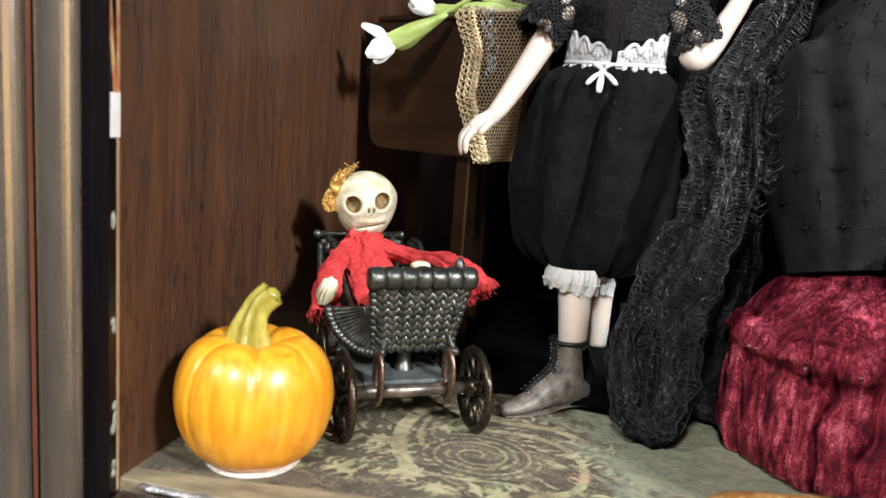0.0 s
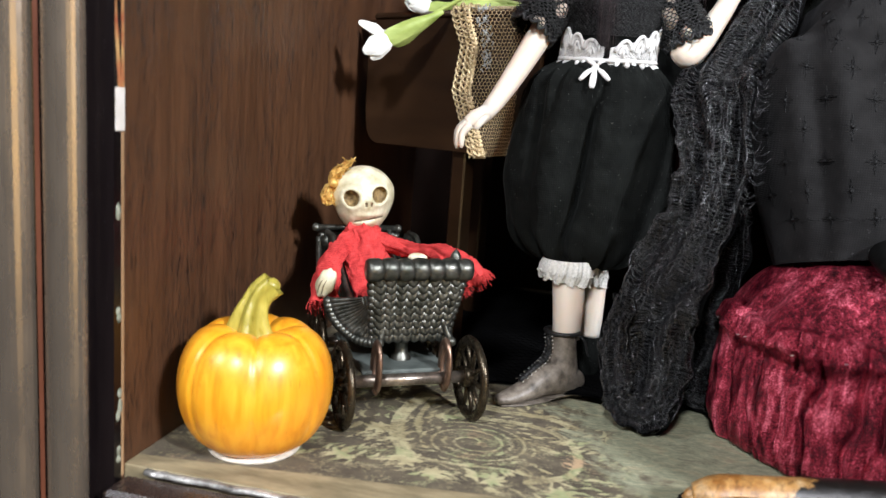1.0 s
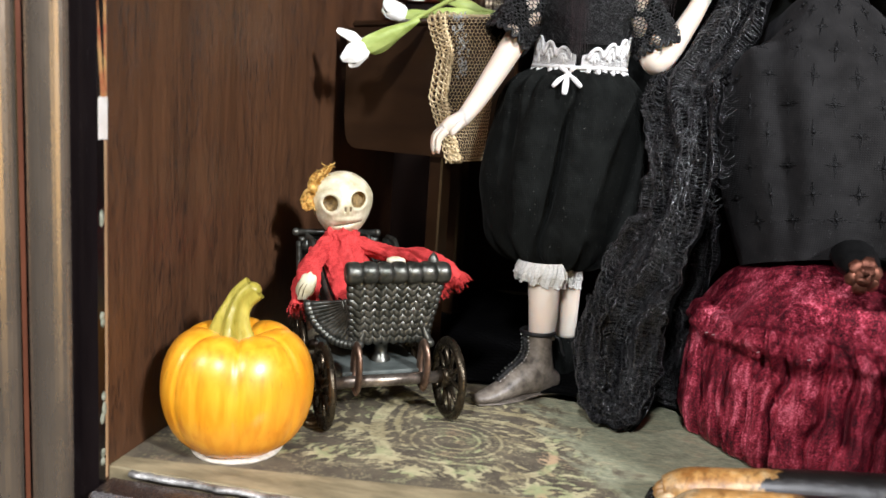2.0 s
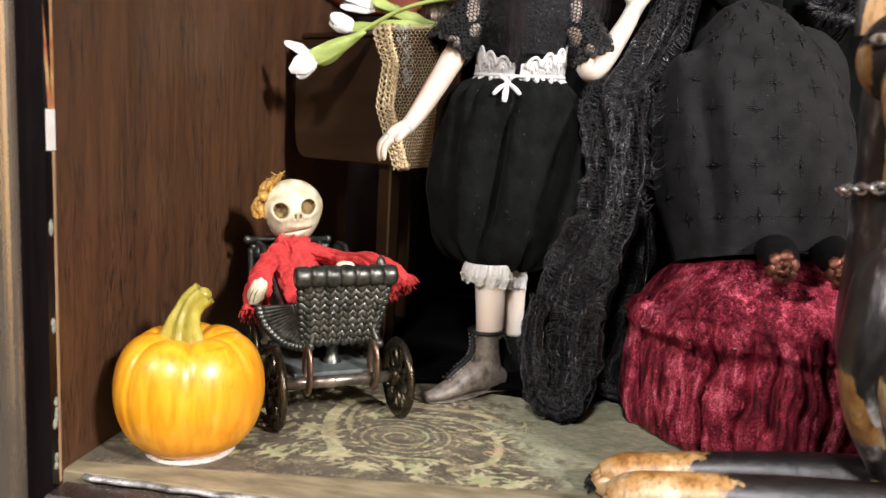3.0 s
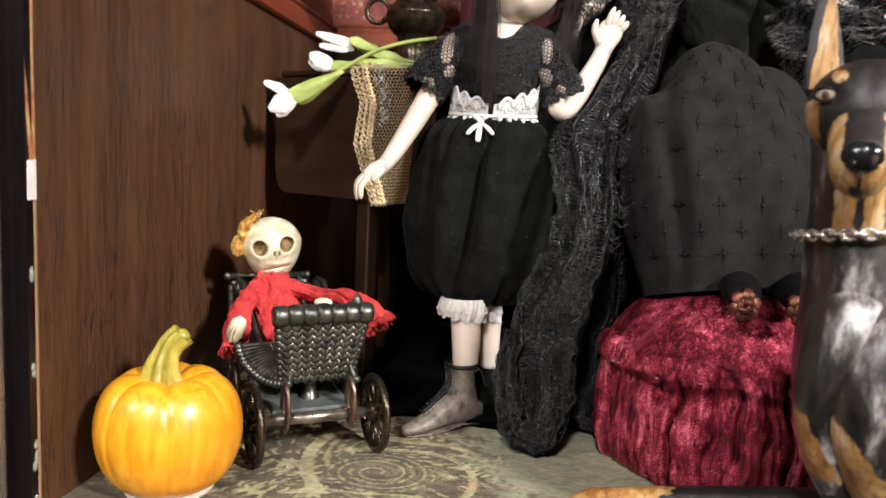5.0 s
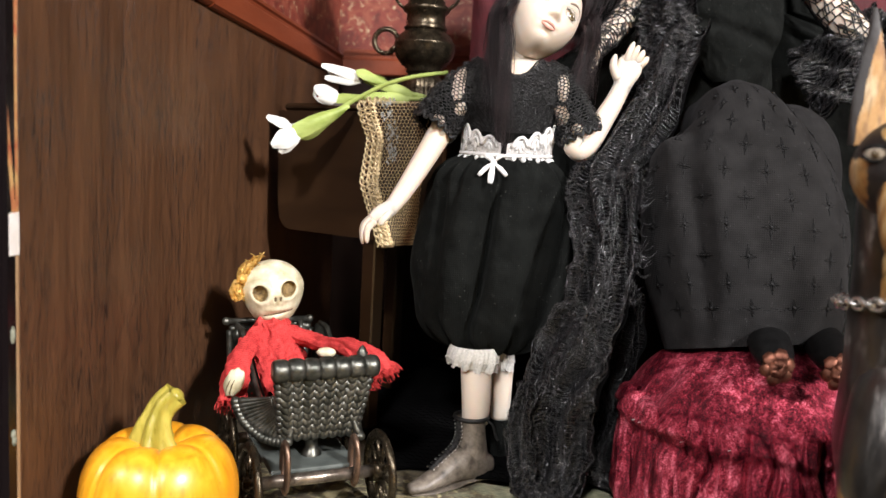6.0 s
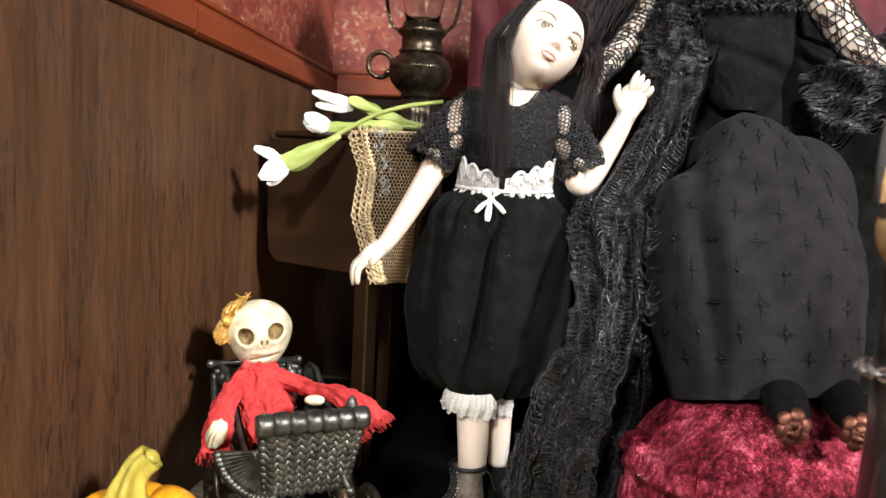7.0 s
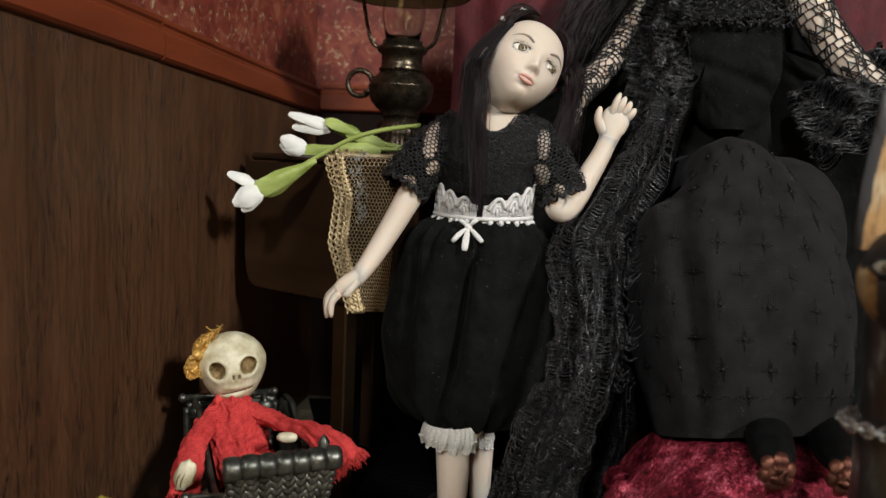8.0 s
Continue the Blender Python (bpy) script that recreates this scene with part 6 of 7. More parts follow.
    # torso and the cloth hanging at the waist
    p = spl([(49, 226, 84, 15), (49.5, 226, 100, 12.5), (49.5, 228, 112, 11.6), (49.5, 231, 124, 12.5), (49.5, 234, 138, 14)], 24)
    s.tube(p[:, :3], np.stack([p[:, 3], p[:, 3] * 0.75], 1), 32, CL)

    def apron(u, v):
        x = u * 2 - 1
        w = 11.8 * math.sqrt(max(0.05, 1 - max(0, v - 0.35) ** 2 * 2.0))
        return (49.6 + x * w, 214.5 - 4 * v + 3.5 * x * x + 0.8 * math.sin(v * 9) + (1.6 * bell(v - 0.52 - 0.15 * x, 0.06)), 124 - 27 * v)

    s.grid(apron, 24, 30, CL)
    s.grid(lambda u, v: np.array(apron(u, v)) + (0, 0.5, 0), 24, 30, CL)
    for k in range(420):
        x, z = rng.uniform(-13, 13), rng.uniform(122, 127.5)
        a = np.array((49.5 + x, 212.6 + 0.02 * x * x + rng.uniform(-0.6, 0.6), z))
        s.seg(a, a + np.array([rng.uniform(-1.4, 1.4), rng.uniform(-0.4, 0.4), rng.uniform(-1.0, 1.0)]), 0.2, LC)

    # lace-covered arms
    def lace_arm(ctrl, nu, nv):
        p = spl(ctrl, 30)
        s.tube(p[:, :3], p[:, 3], 20, SK)
        t = np.gradient(p[:, :3], axis=0)

        def fn(u, v, grow=0.25):
            i = int(round(v * 29))
            q = unit(t[i])
            nn = unit(np.array((0, -1, 0)) - (-q[1]) * q)
            m = np.cross(q, nn)
            a = 2 * math.pi * u
            return p[i, :3] + (nn * math.cos(a) + m * math.sin(a)) * (p[i, 3] + grow)

        s.net(fn, nu, nv, 0.20, LC)
        for k in range(34):
            v0 = 0.02 + 0.027 * k
            for q in range(7):
                u0 = (k * 0.37) % 1.0
                s.tube([fn(u0 + 0.20 * w, min(1, v0 + 0.009 * q + 0.03 * math.sin(math.pi * w))) for w in np.linspace(0, 1, 8)], 0.17, 4, LC)

    lace_arm([(66, 228, 136, 5.2), (72, 224, 123, 4.6), (80, 220, 112, 4.2), (92, 214, 104, 3.8), (102, 206, 100, 3.4)], 26, 24)
    lace_arm([(31, 238, 131, 4.6), (26.5, 235, 122.5, 4.3), (21.5, 229, 114.8, 3.9), (15.8, 219, 107.6, 3.2), (12.4, 206, 102.0, 2.4)], 26, 24)
    for q in ((12.4, 199.5, 100.6), (12.9, 197.5, 98.8), (12.2, 196.5, 97.0)):
        s.ball(q, (1.2, 2.6, 1.1), SK, None, 12, 8)

    # long black hair and veil beside the shoulder
    for k in range(700):
        x0 = rng.uniform(8, 40)
        deep = rng.uniform(237, 246)
        top = np.array((x0 + 6, deep + 4, 144 + rng.uniform(-3, 3)))
        low = np.array((x0 - rng.uniform(2, 7), deep - 2, 112 + rng.uniform(-6, 16)))
        s.tube(spl([top, (top + low) / 2 + np.array((rng.uniform(-2, 2), -1, 0)), low], 9), rng.uniform(0.05, 0.13), 3, HR, cap=False)

    # black shoes with copper flowers, toes on the footstool
    for x0, y0 in ((48, 146), (59, 148)):
        f = spl([(x0 + 2, y0 + 14, 42.0, 3.6, 3.2), (x0 + 1, y0 + 6, 41.2, 4.0, 3.0), (x0, y0 - 1, 40.4, 3.6, 2.4), (x0 - 0.6, y0 - 5, 39.8, 2.2, 1.4)], 16)
        s.tube(f[:, :3], f[:, 3:], 18, SHOE)
        c = np.array((x0 - 0.9, y0 - 7.4, 39.8)) if x0 < 50 else np.array((x0 - 1.2, y0 - 8.0, 39.6))
        for ring, (n, r0, lift) in enumerate(((6, 2.1, 0.0), (4, 0.9, 0.7))):
            for k in range(n):
                a = 2 * math.pi * k / n + 0.3 + ring
                d = np.array((math.cos(a), 0, 1.15 * math.sin(a)))
                s.tube([c + d * 0.3 + (0, -lift, 0), c + d * r0 * 0.6 + (0, -0.7 - lift, 0), c + d * r0 + (0, -0.4 - lift, 0), c + d * (r0 + 0.8) + (0, 0.2 - lift, 0)], [(0.4, 0.3), (1.25, 0.3), (1.35, 0.28), (0.7, 0.2)], 8, COP, up=(0, -1, 0))
        for k in range(7):
            s.ball(c + np.array((rng.uniform(-0.9, 0.9), -1.0 + rng.uniform(-0.3, 0.3), rng.uniform(-0.9, 0.9))), (0.45, 0.5, 0.4), COP, None, 8, 6)
    # black sheet added behind the doll, hiding the red chair
    def dark_sheet(u, v):
        right = np.interp(v, [0, 0.21, 0.31, 0.7, 1], [24, 32, 96, 130, 130])
        left = np.interp(v, [0, 0.28, 0.40, 1], [32, 36, 58, 62])
        x = u * 2 - 1
        return (48 + x * (right if x > 0 else left), 240 - 5 * math.cos(x * 1.5) + 1.0 * math.sin(u * 41 + 3 * v) + 0.5 * math.sin(u * 97), 146 - 126 * v)

    s.grid(dark_sheet, 90, 24, CL)
    s.grid(lambda u, v: np.array(dark_sheet(u, v)) + (0, 0.6, 0), 90, 24, CL)
    mesh_thing("seated_doll", s, [SKIRTCLOTH, CROSSTHREAD, PALE, BLACKLACE, BLACKLEATHER, COPPER, BLACKCLOTH, HAIR, SHADECLOTH], (47, 200, 40), "seated doll in a black cross-woven dress with lace sleeves", "doll")


seated_doll()


# ---- black crinkled shawl ----
def shawl():
    t = thing("shawl", (9, 164, 0), "black crinkled open-weave shawl trailing from the lap to the floor", "shawl")
    rng = random.Random(31)

    def strip(name, ctrl, rows, n_yarn, amp, frays=0, base=True, wave=0.006, roll=0.0, columns=9, thick=(0.07, 0.14)):
        cs = spl(ctrl, 120)
        t_ = np.gradient(cs[:, :3], axis=0)
        facing = np.array((-0.48, -0.74, 0.45))

        def fn(u, v, lift=0.0):
            f = min(max(v, 0), 1) * 119
            i = min(int(f), 118)
            g = f - i
            c = cs[i] * (1 - g) + cs[i + 1] * g
            q = unit(t_[i])
            out = unit(facing - (facing @ q) * q)
            side = np.cross(out, q)
            x = u * 2 - 1
            fold = 1.5 * amp * (math.sin(6.5 * x + 5 * v + 1.6 * math.sin(9 * v)) + 0.5 * math.sin(13 * x - 11 * v + 1.0) + 0.7 * math.sin(5 * x + 11 * v + 2 * math.sin(13 * v)) * math.sin(29 * v + 4 * x)) + amp * (1.3 + roll * max(0, v - 0.7)) * (1 - x * x) + 0.38 * math.sin(150 * v + 3.0 * math.sin(3 * x + 8 * v)) * (0.6 + 0.4 * math.sin(21 * v + 2 * x))
            fold *= 1 - 0.4 * min(1.0, max(0.0, (v - 0.72) / 0.12)) if roll else 1.0
            edge = 0.45 * math.sin(31 * v) + 0.4 * math.sin(77 * v)
            return c[:3] + side * (x * c[3] + edge * x * x) + out * (fold + lift)

        s = Shape()
        # near-black backing paints the shade in the gaps between yarns
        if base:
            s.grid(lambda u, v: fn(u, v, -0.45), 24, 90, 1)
        for j in range(rows):
            v = (j + rng.uniform(-0.25, 0.25)) / rows
            u0, u1 = 0.012 * math.sin(23 * v) + rng.uniform(0, 0.02), 0.99 + 0.012 * math.sin(19 * v) - rng.uniform(0, 0.02)
            ph, own = 5.0 * math.sin(5.1 * v + 0.7) + 9 * v, rng.uniform(0, 6.3)
            drift = 0.07 * math.sin(7 * v) + 0.05 * math.sin(17 * v + 1) + 0.02 * math.sin(61 * v) + rng.uniform(-0.012, 0.012)
            col = lambda q: abs(math.sin(math.pi * columns * (q + drift)))
            path = [fn(q, v + wave * (1 - (2 * q - 1) ** 6) * (0.9 * math.sin(5.5 * q + ph) + 0.75 * col(q) + 0.6 * math.sin(17 * q + 2.3 * ph) + 0.12 * math.sin(37 * q + own)), 0.02 + 0.26 * col(q) + 0.10 * math.sin(47 * q + own)) for q in np.linspace(u0, u1, 64)]
            s.tube(path, rng.uniform(*thick), 4, cap=False)
        # lengthwise cords gather the rows between them
        for j in range(columns + 1):
            path = []
            for v in np.linspace(0.0, 1.0, 150):
                drift = 0.07 * math.sin(7 * v) + 0.05 * math.sin(17 * v + 1) + 0.02 * math.sin(61 * v)
                u = j / columns - drift
                if 0.0 < u < 1.0:
                    path.append(fn(u, v, 0.06))
            if len(path) > 8:
                s.tube(path, 0.09, 4, cap=False)
        for j in range(n_yarn):
            u = rng.random()
            ph = rng.uniform(0, 6.3)
            v0 = rng.random() * 0.8
            path = [fn(u + 0.035 * math.sin(11 * q + ph) + 0.012 * math.sin(37 * q + 2 * ph), v0 + 0.2 * q, 0.3 + 0.3 * math.sin(40 * q + ph)) for q in np.linspace(0, 1, 40)]
            s.tube(path, rng.uniform(0.08, 0.15), 4, cap=False)
        for j in range(frays):
            v = rng.uniform(0.26, 0.50)
            p = fn(1.0, v)
            q = np.array((rng.uniform(0.6, 3.4), rng.uniform(-1.2, 1.2), rng.uniform(-2.0, 2.5)))
            s.tube(spl([p, p + q * 0.5 + np.array((0, -0.6, -0.8)), p + q], 8), np.linspace(0.075, 0.04, 8), 3, cap=False)
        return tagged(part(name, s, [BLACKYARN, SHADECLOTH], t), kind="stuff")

    strip("hanging_length", [(34, 214, 109, 10), (31, 205, 103, 9.8), (29.3, 198, 97, 9.8), (27.2, 190, 90.3, 9.5), (23.4, 186, 84, 10.4), (20.0, 181, 77.5, 10.0), (17.0, 174, 72, 9.6), (16.8, 168, 67, 8.6), (17.2, 163.5, 61, 7.7), (17.2, 161.5, 55, 7.5), (16.6, 160.5, 49, 7.7), (15.8, 160, 43, 8.0), (14.2, 160.4, 38, 9.2), (12.0, 160.6, 33, 10.4), (9.8, 161, 28, 10.0), (8.6, 161, 22, 9.2), (8.3, 160.4, 15, 8.8), (8.4, 159, 9, 8.4), (8.4, 157.6, 5.2, 7.6), (7.6, 159.5, 2.6, 6.2), (8.2, 164, 2.4, 6.0), (9, 170, 6, 6.0)], 370, 46, 0.70, 70, wave=0.0045, roll=3.0, columns=7, thick=(0.07, 0.12))
    strip("folded_loop", [(15.2, 160.0, 31, 2.6), (14.6, 158.4, 22, 3.2), (14.0, 156.2, 12, 3.4), (11.4, 154.4, 4.8, 3.3), (7.0, 154.2, 3.8, 3.2), (3.2, 155.4, 8.5, 3.3), (1.8, 157.8, 17, 3.2), (2.8, 159.6, 27, 2.6)], 190, 16, 0.35, base=True, columns=3, thick=(0.07, 0.12))
    strip("back_length", [(24, 196, 78, 9), (22, 188, 56, 9), (20, 179, 38, 10), (17, 177, 20, 11), (15, 176, 4, 12), (14, 174, 0.8, 12)], 210, 10, 0.8, thick=(0.05, 0.09))
    # netting by the pram, carried back under the table as a sheet of shade
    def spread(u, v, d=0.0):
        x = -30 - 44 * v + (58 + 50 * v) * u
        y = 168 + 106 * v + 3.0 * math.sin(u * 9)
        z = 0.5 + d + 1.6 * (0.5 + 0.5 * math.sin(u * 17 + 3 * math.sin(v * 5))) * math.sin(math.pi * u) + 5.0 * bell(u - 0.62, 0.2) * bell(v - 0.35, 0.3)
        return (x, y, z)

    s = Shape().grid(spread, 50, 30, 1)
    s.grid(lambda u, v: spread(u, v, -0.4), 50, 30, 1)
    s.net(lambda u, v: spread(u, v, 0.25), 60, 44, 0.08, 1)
    tagged(part("net_shade_sheet", s, [BLACKYARN, SHADECLOTH], t, "fine black netting on the floor, carried back as a sheet of shade"), kind="stuff")
    strip("lap_length", [(76, 226, 112, 12), (77, 218, 108, 13), (79, 211, 101, 13.5), (81, 204, 94, 12)], 70, 60, 0.9, 30, columns=6, thick=(0.08, 0.14))
    strip("shoulder_length", [(36, 226, 132, 7), (33, 222, 120, 8), (32, 214, 110, 8), (33, 204, 102, 8)], 90, 30, 0.7, columns=4, thick=(0.08, 0.13))


shawl()

# ---- velvet footstool ----
def footstool():
    c = np.array((51.5, 164.8, 0.0))
    t = thing("footstool", c, "round wine-red crushed velvet footstool with gathered pleats", "footstool")
    rng = random.Random(14)
    ph = [rng.uniform(0, 6.3) for _ in range(6)]

    edges = np.cumsum([rng.uniform(0.13, 0.36) for _ in range(48)])
    edges = edges[edges < 6.15]
    depth = [rng.uniform(0.35, 1.0) for _ in range(60)]

    def pleat(a, z):
        b = (a + 0.035 * math.sin(z * 0.21 + 3 * a) + 0.02 * math.sin(z * 0.5 + 11 * a)) % (2 * math.pi)
        i = int(np.searchsorted(edges, b))
        lo = edges[i - 1] if i else 0.0
        hi = edges[i] if i < len(edges) else 2 * math.pi
        f = (b - lo) / (hi - lo)
        soft = 3.6 * (0.35 + 0.65 * depth[i]) * (1 - abs(2 * f - 1) ** 3.2)
        # a pinched seam beside each crease
        seam = 1.7 * bell((f - 0.10) * (hi - lo), 0.018) * (0.5 + depth[i] * 0.5) + 0.9 * bell((f - 0.10) * (hi - lo) - 0.060, 0.014) * depth[i]
        return soft + seam + 0.18 * math.sin(61 * a + ph[3]) * math.sin(z * 0.9 + 7 * a)

    prof = [(24.6, 0.0), (26.4, 0.8), (27.4, 4), (27.4, 9), (27.0, 15), (26.6, 19.5), (26.8, 22), (27.2, 24.6), (26.8, 26.6), (25.2, 27.4)]
    pp = spl(prof, 48)

    def side(u, v):
        a = 2 * math.pi * u
        r, z = pp[int(round(v * 47))]
        r = r + pleat(a, z) * (0.75 + 0.25 * math.sin(math.pi * v)) - 2.3 + 0.5 * math.sin(2 * a + 1.0)
        # a creased tuck runs below the rim
        r -= 1.0 * (0.45 + 0.55 * math.sin(5 * a + ph[0])) * bell(z - 20.6 - 1.2 * math.sin(3 * a + ph[1]), 0.9)
        r += 0.9 * bell(z - 23.4 - 0.6 * math.sin(9 * a + ph[1]), 1.2)
        return c + np.array((r * math.cos(a), r * math.sin(a), max(0.02, z + 0.7 * math.sin(7 * a + ph[2]) * v * v)))

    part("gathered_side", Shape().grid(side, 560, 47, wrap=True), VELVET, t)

    def top(u, v):
        a = 2 * math.pi * u
        r = 25.6 * v + 0.6 * math.sin(8 * a + ph[4]) * v * v + 0.5 * math.sin(17 * a + ph[0]) * v**3
        z = 39.4 - 12.6 * v**3.4 + 0.7 * math.sin(3 * a + 4 * v + ph[5]) * v
        z += (0.6 * math.sin(5 * a + 9 * v + ph[2]) + 0.25 * math.sin(11 * a + 7 * v)) * v**3 - 1.6 * bell(math.hypot(r * math.cos(a) + 4, r * math.sin(a) + 22), 8)
        return c + np.array((r * math.cos(a), r * math.sin(a), z))

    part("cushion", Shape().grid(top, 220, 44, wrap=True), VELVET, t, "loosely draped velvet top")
    s = Shape()
    for k in (2, 5, 11, 12, 17, 21):
        a = math.pi + 1.0 * (k - 13) / 13 + 0.55
        p = c + np.array((29.2 * math.cos(a), 29.2 * math.sin(a), 23.6 + 0.5 * math.sin(k)))
        s.seg(p, p + np.array((0.55, 0, 0.15)), 0.10)
    part("stitches", s, PEARL, t, "pale gathering stitches")


footstool()

# ---- dog figurine with a chain collar ----
def dog():
    s = Shape()
    CT, NS, AM, ED, HD, LG = range(6)
    tan = []                                  # (first vertex, function of a point: how much tan)

    def mark(fn):
        tan.append((len(s.v), fn))

    plain = lambda q: 0.0
    c = Vector((55.1, 111.0, 75.0))
    f = Vector((-0.33, -0.944, 0)).normalized()
    r = Vector((0.944, -0.33, 0)).normalized()
    turn = Matrix((r, -f, (0, 0, 1))).transposed()
    back_turn = turn.transposed()

    def at(x, y, z):
        return turn @ Vector((x, y, z)) + c

    def local(q):
        return back_turn @ (Vector(q) - c)

    def soft(x):
        return min(1.0, max(0.0, 0.5 + x))

    # local: x across, y away from the face, z up
    def skull(d, q):
        q = q.copy()
        if d.y < 0:
            for e in (-1, 1):
                q.y += 1.2 * bell(q.x - e * 5.5, 1.7) * bell(q.z - 1.9, 1.3)
                q.y -= 0.3 * bell(q.x - e * 4.0, 1.6) * bell(q.z - 4.2, 1.2)
            q.y += 0.5 * bell(q.x, 1.0) * bell(q.z - 4, 3)
        return q

    def face_marks(q):
        p = local(q)
        x, z = abs(p.x), p.z
        brow = soft(1.5 - 1.35 * math.hypot(x - 4.0, (z - 4.6) * 1.15)) if p.y < 0 else 0
        cheek = soft(min(x - 6.3 + 0.10 * max(0.0, -z), 1.2 - z) * 0.8) if p.y < 2 else 0
        return max(brow, cheek)

    mark(face_marks)
    s.ball(c, (8.4, 9.2, 7.6), HD, turn, 96, 72, skull)
    mz = spl([(0, -1.5, -1.0, 6.0, 5.6), (0, -5.5, -3.4, 4.9, 4.9), (0, -9.4, -6.4, 4.4, 4.7), (0, -12.2, -8.4, 3.9, 4.6), (0, -13.8, -9.4, 2.6, 3.3)], 44)

    def muzzle_marks(q):
        p = local(q)
        mid = np.interp(-p.y, [2, 6, 10, 14], [-1.2, -3.6, -6.4, -9.6])
        x = abs(p.x)
        streak = min(x - np.interp(p.z, [-8, 2], [2.6, 2.2]), np.interp(p.z, [-6, 2], [5.0, 3.6]) - x, mid + 5.6 - p.z)
        flews = min(x - np.interp(p.z, [-10, -7], [0.6, 2.4]), -4.6 - p.z)
        return soft(max(streak, flews) * 0.9)

    mark(muzzle_marks)
    s.tube(np.array([np.array(at(*p[:3])) for p in mz]), mz[:, 3:], 64, HD)
    mark(plain)
    s.ball(at(0, -14.0, -6.7), (2.75, 1.7, 2.35), NS, turn, 24, 16)
    s.tube([at(0, -15.2, -8.6), at(0, -15.0, -10.2), at(0, -14.2, -11.6)], [0.35, 0.28, 0.2], 6, NS)
    for e in (-1, 1):
        s.ball(at(e * 1.2, -15.3, -7.6), (0.6, 0.45, 0.5), NS, turn, 10, 8)
        s.ball(at(e * 5.4, -6.2, 1.9), (1.5, 1.0, 1.0), AM, turn, 18, 12)
        s.ball(at(e * 5.4 - 0.1, -6.95, 1.9), (0.6, 0.4, 0.6), ED, turn, 12, 8)
        # pale bead over the pupil, modelled as the eye's glint
        s.ball(at(e * 5.4 + 0.3, -7.25, 2.2), (0.2, 0.14, 0.2), AM, turn, 8, 6)
        for lid in (1, -1):
            s.tube([at(e * 5.4 + dx, -6.65 - 0.3 * (1 - (dx / 1.7) ** 2), 1.9 + lid * 1.0 * math.sqrt(max(0, 1 - (dx / 1.75) ** 2))) for dx in np.linspace(-1.7, 1.7, 9)], 0.24, 7, NS)
    for e in (-1, 1):
        b0, tip = at(e * 6.2, 0.4, 3.2), at(e * 7.4, 2.6, 22.4)

        def ear(u, v, b0=b0, tip=tip):
            a = 2 * math.pi * u
            w = 2.7 * (1 - v) ** 0.7 * (0.82 + 0.5 * math.sin(math.pi * min(1, v + 0.2)) * 0.5) + 0.2
            hollow = 0.9 * max(0, -math.sin(a)) * math.sin(math.pi * min(1, v + 0.15))
            return b0.lerp(tip, v) + r * math.cos(a) * w + (-f) * (math.sin(a) * (1.3 * (1 - v) + 0.3) + hollow) + f * 0.8 * math.sin(math.pi * v)

        def ear_marks(q, b0=b0):
            p = local(q)
            k = local(b0)
            h = (p.z - k.z) / 17.0
            front = (k.y + 3.0 * h) - p.y - 0.8 * math.sin(math.pi * min(1, max(0, h)))
            return soft(min(front * 1.2 - 0.2 - 0.5 * max(0, h - 0.75) * 4, (2.1 * max(0.0, 1 - h) ** 0.8 - abs(p.x - k.x)) * 1.5))

        mark(ear_marks)
        s.grid(ear, 40, 26, HD, wrap=True)
    # neck, chest, body
    p = spl([(55.2, 113, 79, 5.0), (55.4, 114, 71, 6.4), (57.0, 115, 62, 7.2), (58.6, 115.5, 54, 8.8), (61.8, 116, 44, 11.8), (64.2, 116.5, 33, 13.4), (67, 117, 20, 11.6), (69, 118, 8, 9)], 80)

    def throat(q):
        d = Vector(q) - Vector((57.2, 115, q[2]))
        x = d.dot(r) + 0.2
        return soft(min(3.4 - abs(x), abs(x) - 0.5, q[2] - 56.5, d.dot(f) - 3) * 0.8)

    mark(throat)
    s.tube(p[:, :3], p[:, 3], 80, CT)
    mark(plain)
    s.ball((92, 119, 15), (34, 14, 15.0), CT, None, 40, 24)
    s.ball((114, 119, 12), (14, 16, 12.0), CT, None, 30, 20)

    def leg(ctrl, marks, coat=0):
        q = spl(ctrl, 60)
        mark(marks)
        s.tube(q[:, :3], q[:, 3:], 44, coat)
        return q

    def inner(line, low):
        """tan wedge on the side of an upright foreleg that faces the camera"""
        def fn(q):
            mid = [np.interp(q[2], [8, 14, 23, 32, 42], row) for row in line]
            g = unit((q[0] - mid[0], q[1] - mid[1], 0))
            return soft(min(g @ np.array((-0.95, -0.31, 0)) * 4 - 2.5 - 0.20 * (q[2] - 23), (q[2] - low) * 0.35, (31 - q[2]) * 0.35))
        return fn

    l1 = [(63, 60, 55.2, 53, 56.5), (117, 115, 111, 109, 110)]
    l2 = [(68.4, 66.0, 61.2, 58.4, 62.4), (113, 111.5, 108, 106, 107)]
    wedge1 = inner([tuple(l1[0]), tuple(l1[1])], 18.5)
    wedge2 = inner([tuple(l2[0]), tuple(l2[1])], 15.0)
    leg([(60.5, 116, 50, 3.0, 3.0), (57.0, 110.6, 43, 6.8, 6.8), (53.4, 109, 33, 5.0, 5.4), (55.2, 111, 23, 4.0, 4.6), (60, 115, 14, 3.4, 3.8), (63, 117, 8, 3.4, 3.6)], wedge1)
    leg([(64.5, 115, 50, 3.5, 3.5), (62.6, 108.4, 41.5, 8.0, 7.8), (58.9, 106, 31, 6.6, 6.6), (61.6, 108, 22, 5.6, 5.6), (66.4, 111.5, 13, 4.6, 4.8), (68.8, 113, 8, 4.6, 4.6)], wedge2)
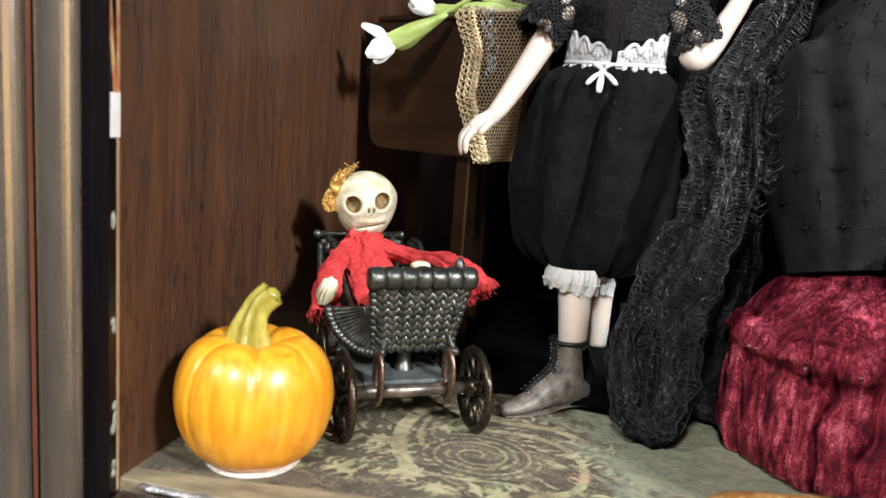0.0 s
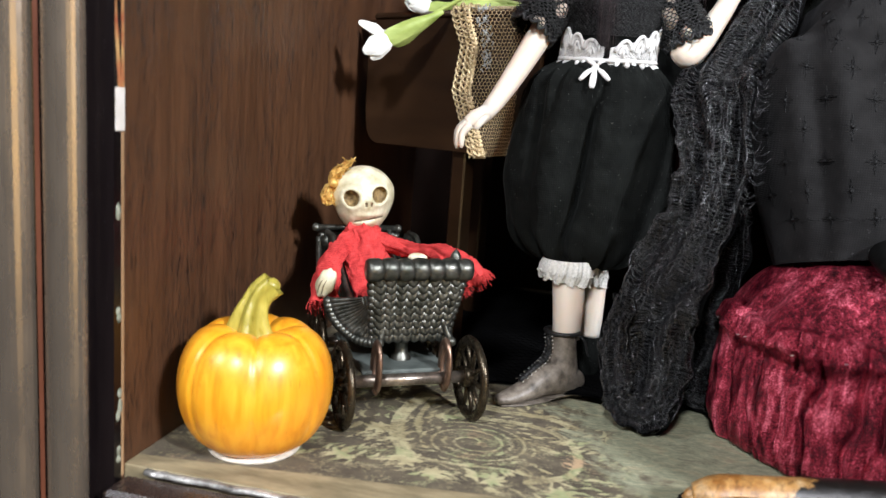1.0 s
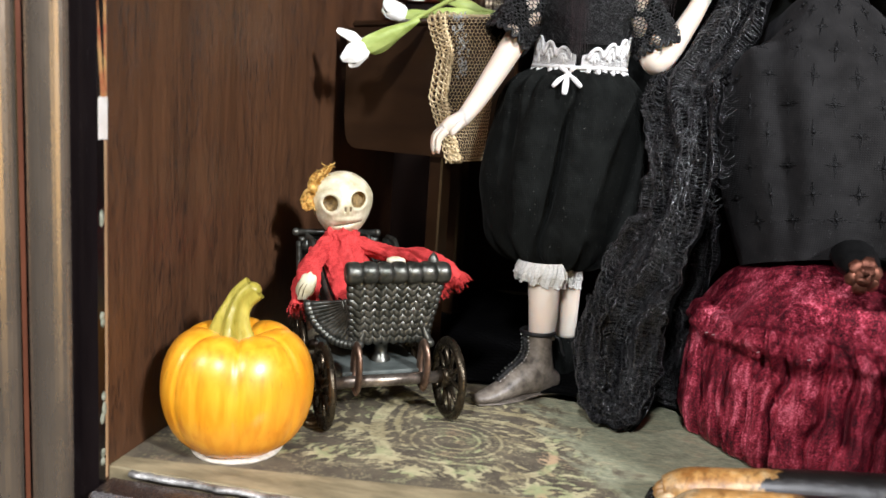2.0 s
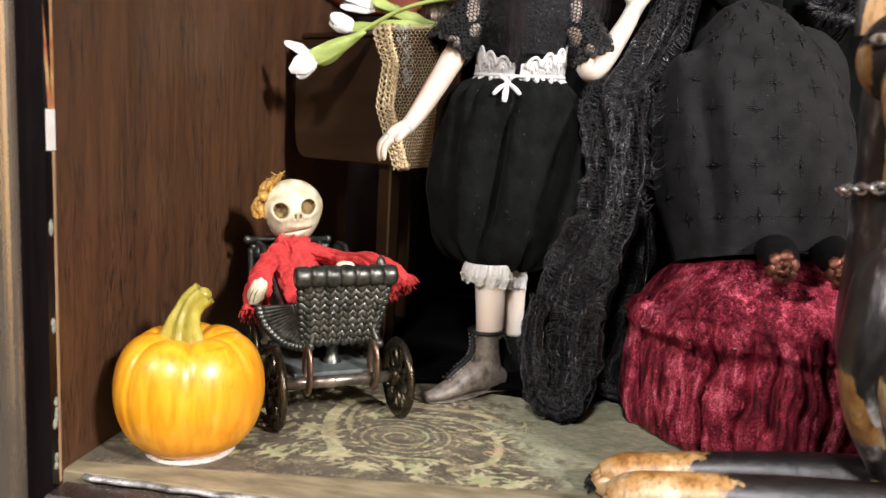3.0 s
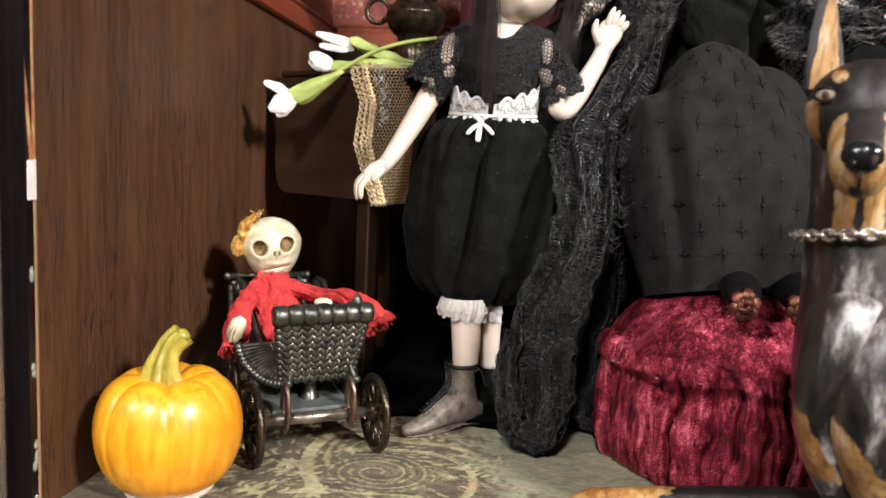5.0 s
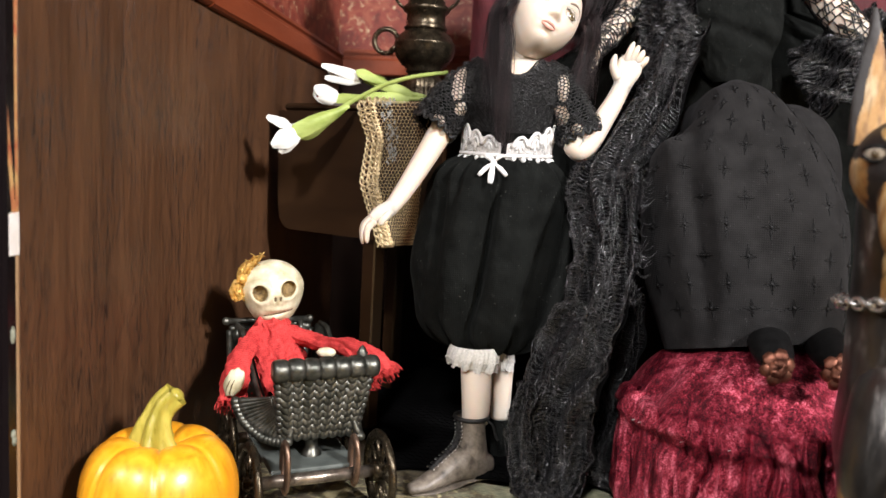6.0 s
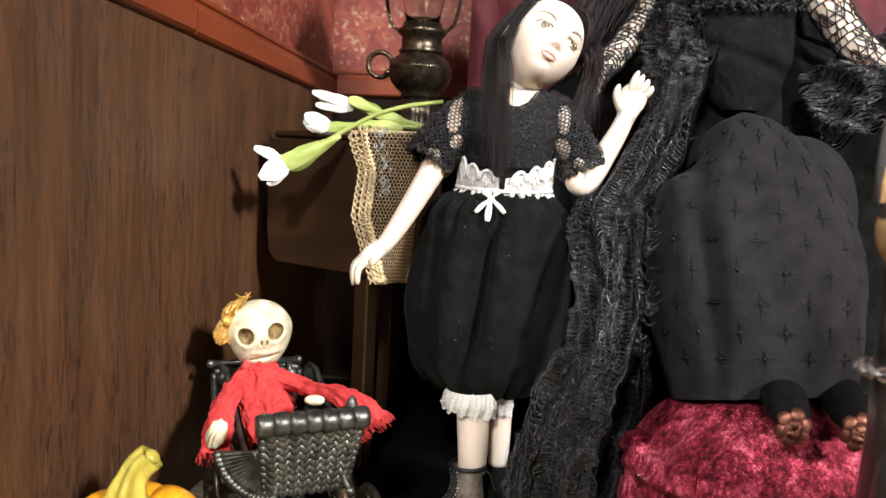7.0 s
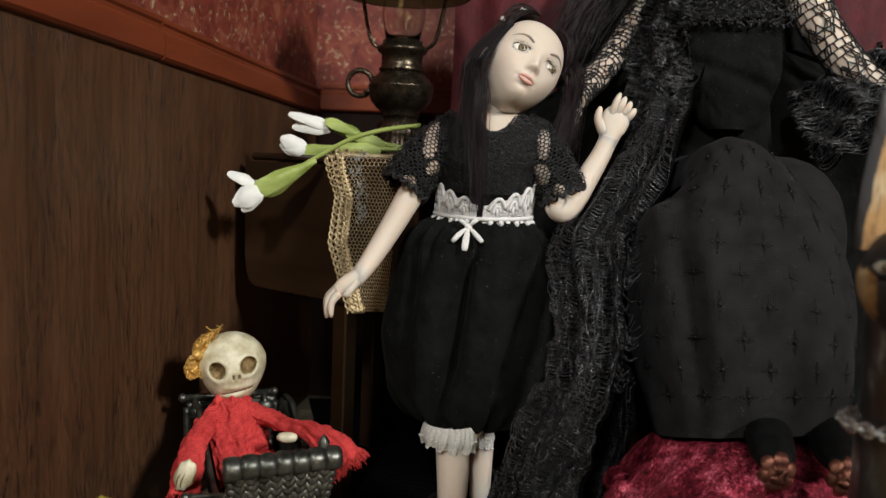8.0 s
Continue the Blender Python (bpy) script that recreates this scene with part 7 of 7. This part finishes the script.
    leg([(68, 121.0, 6.4, 4.6, 6.0), (56, 121.4, 6.2, 4.2, 5.7), (45, 121.8, 5.7, 3.8, 5.2), (35, 122.2, 5.0, 3.5, 4.6), (27, 122.5, 4.3, 3.4, 4.0), (20.6, 122.6, 3.8, 3.6, 3.5), (16.8, 122.6, 2.9, 2.5, 2.4)], lambda q: soft((33 - q[0] + 1.5 * math.sin(q[1] * 1.3)) * 0.16), LG)
    leg([(69, 109.8, 6.6, 4.8, 6.2), (56, 110.2, 6.3, 4.4, 5.8), (44, 110.9, 5.8, 4.1, 5.4), (35, 111.6, 5.3, 3.9, 4.9), (27.5, 112.2, 4.8, 4.0, 4.5), (21.5, 112.6, 4.3, 4.1, 4.0), (17.8, 112.8, 3.2, 2.8, 2.8)], lambda q: soft((36 - q[0] + 1.5 * math.sin(q[1] * 1.3 + q[2])) * 0.16), LG)
    mark(lambda q: 0.55)
    s.ball((61.0, 114.5, 11.0), (3.4, 3.0, 2.8), CT, None, 16, 12)
    for x0, y0 in ((17.8, 122.6), (19.2, 112.8)):
        for k in (-1.5, -0.5, 0.5, 1.5):
            mark(lambda q: 1.0)
            s.ball((x0 - 0.6 + 0.5 * abs(k), y0 + 1.75 * k, 2.1), (2.5, 0.9, 1.9), LG, None, 14, 10)
            mark(plain)
            s.tube([(x0 - 2.6 + 0.5 * abs(k), y0 + 1.75 * k, 2.0), (x0 - 3.5 + 0.5 * abs(k), y0 + 1.75 * k, 1.4), (x0 - 4.0 + 0.5 * abs(k), y0 + 1.75 * k, 0.7)], [0.6, 0.5, 0.15], 8, NS)
    ob = mesh_thing("dog_figurine", s, [DOGCOAT, DOGNOSE, AMBER, EYEDARK, DOGHEAD, DOGLEG], (65, 116, 0), "painted black and tan dog figurine lying with raised head", "figurine")
    values, which = [], -1
    for i, q in enumerate(s.v):
        while which + 1 < len(tan) and tan[which + 1][0] <= i:
            which += 1
        values.append(tan[which][1](q))
    ob.data.attributes.new("tan", "FLOAT", "POINT").data.foreach_set("value", values)


dog()


def collar():
    t = thing("chain_collar", (55.5, 115, 56), "silver link chain collar round the dog figurine's neck", "collar")
    n = 44
    for k in range(n):
        a = 2 * math.pi * k / n
        p = np.array((58.4 + 9.9 * math.cos(a), 115.4 + 9.9 * math.sin(a), 56.6 + 0.9 * math.cos(a) - 1.0 * math.sin(a)))
        d = np.array((-math.sin(a), math.cos(a), 0))
        w = np.array((0, 0, 1.0)) if k % 2 else np.array((math.cos(a), math.sin(a), 0.25))
        ring = [p + d * 1.15 * math.cos(q) + w * 0.75 * math.sin(q) for q in np.linspace(0, 2 * math.pi, 13)]
        part("link", Shape().tube(ring, 0.30, 5, cap=False), SILVER, t)


collar()
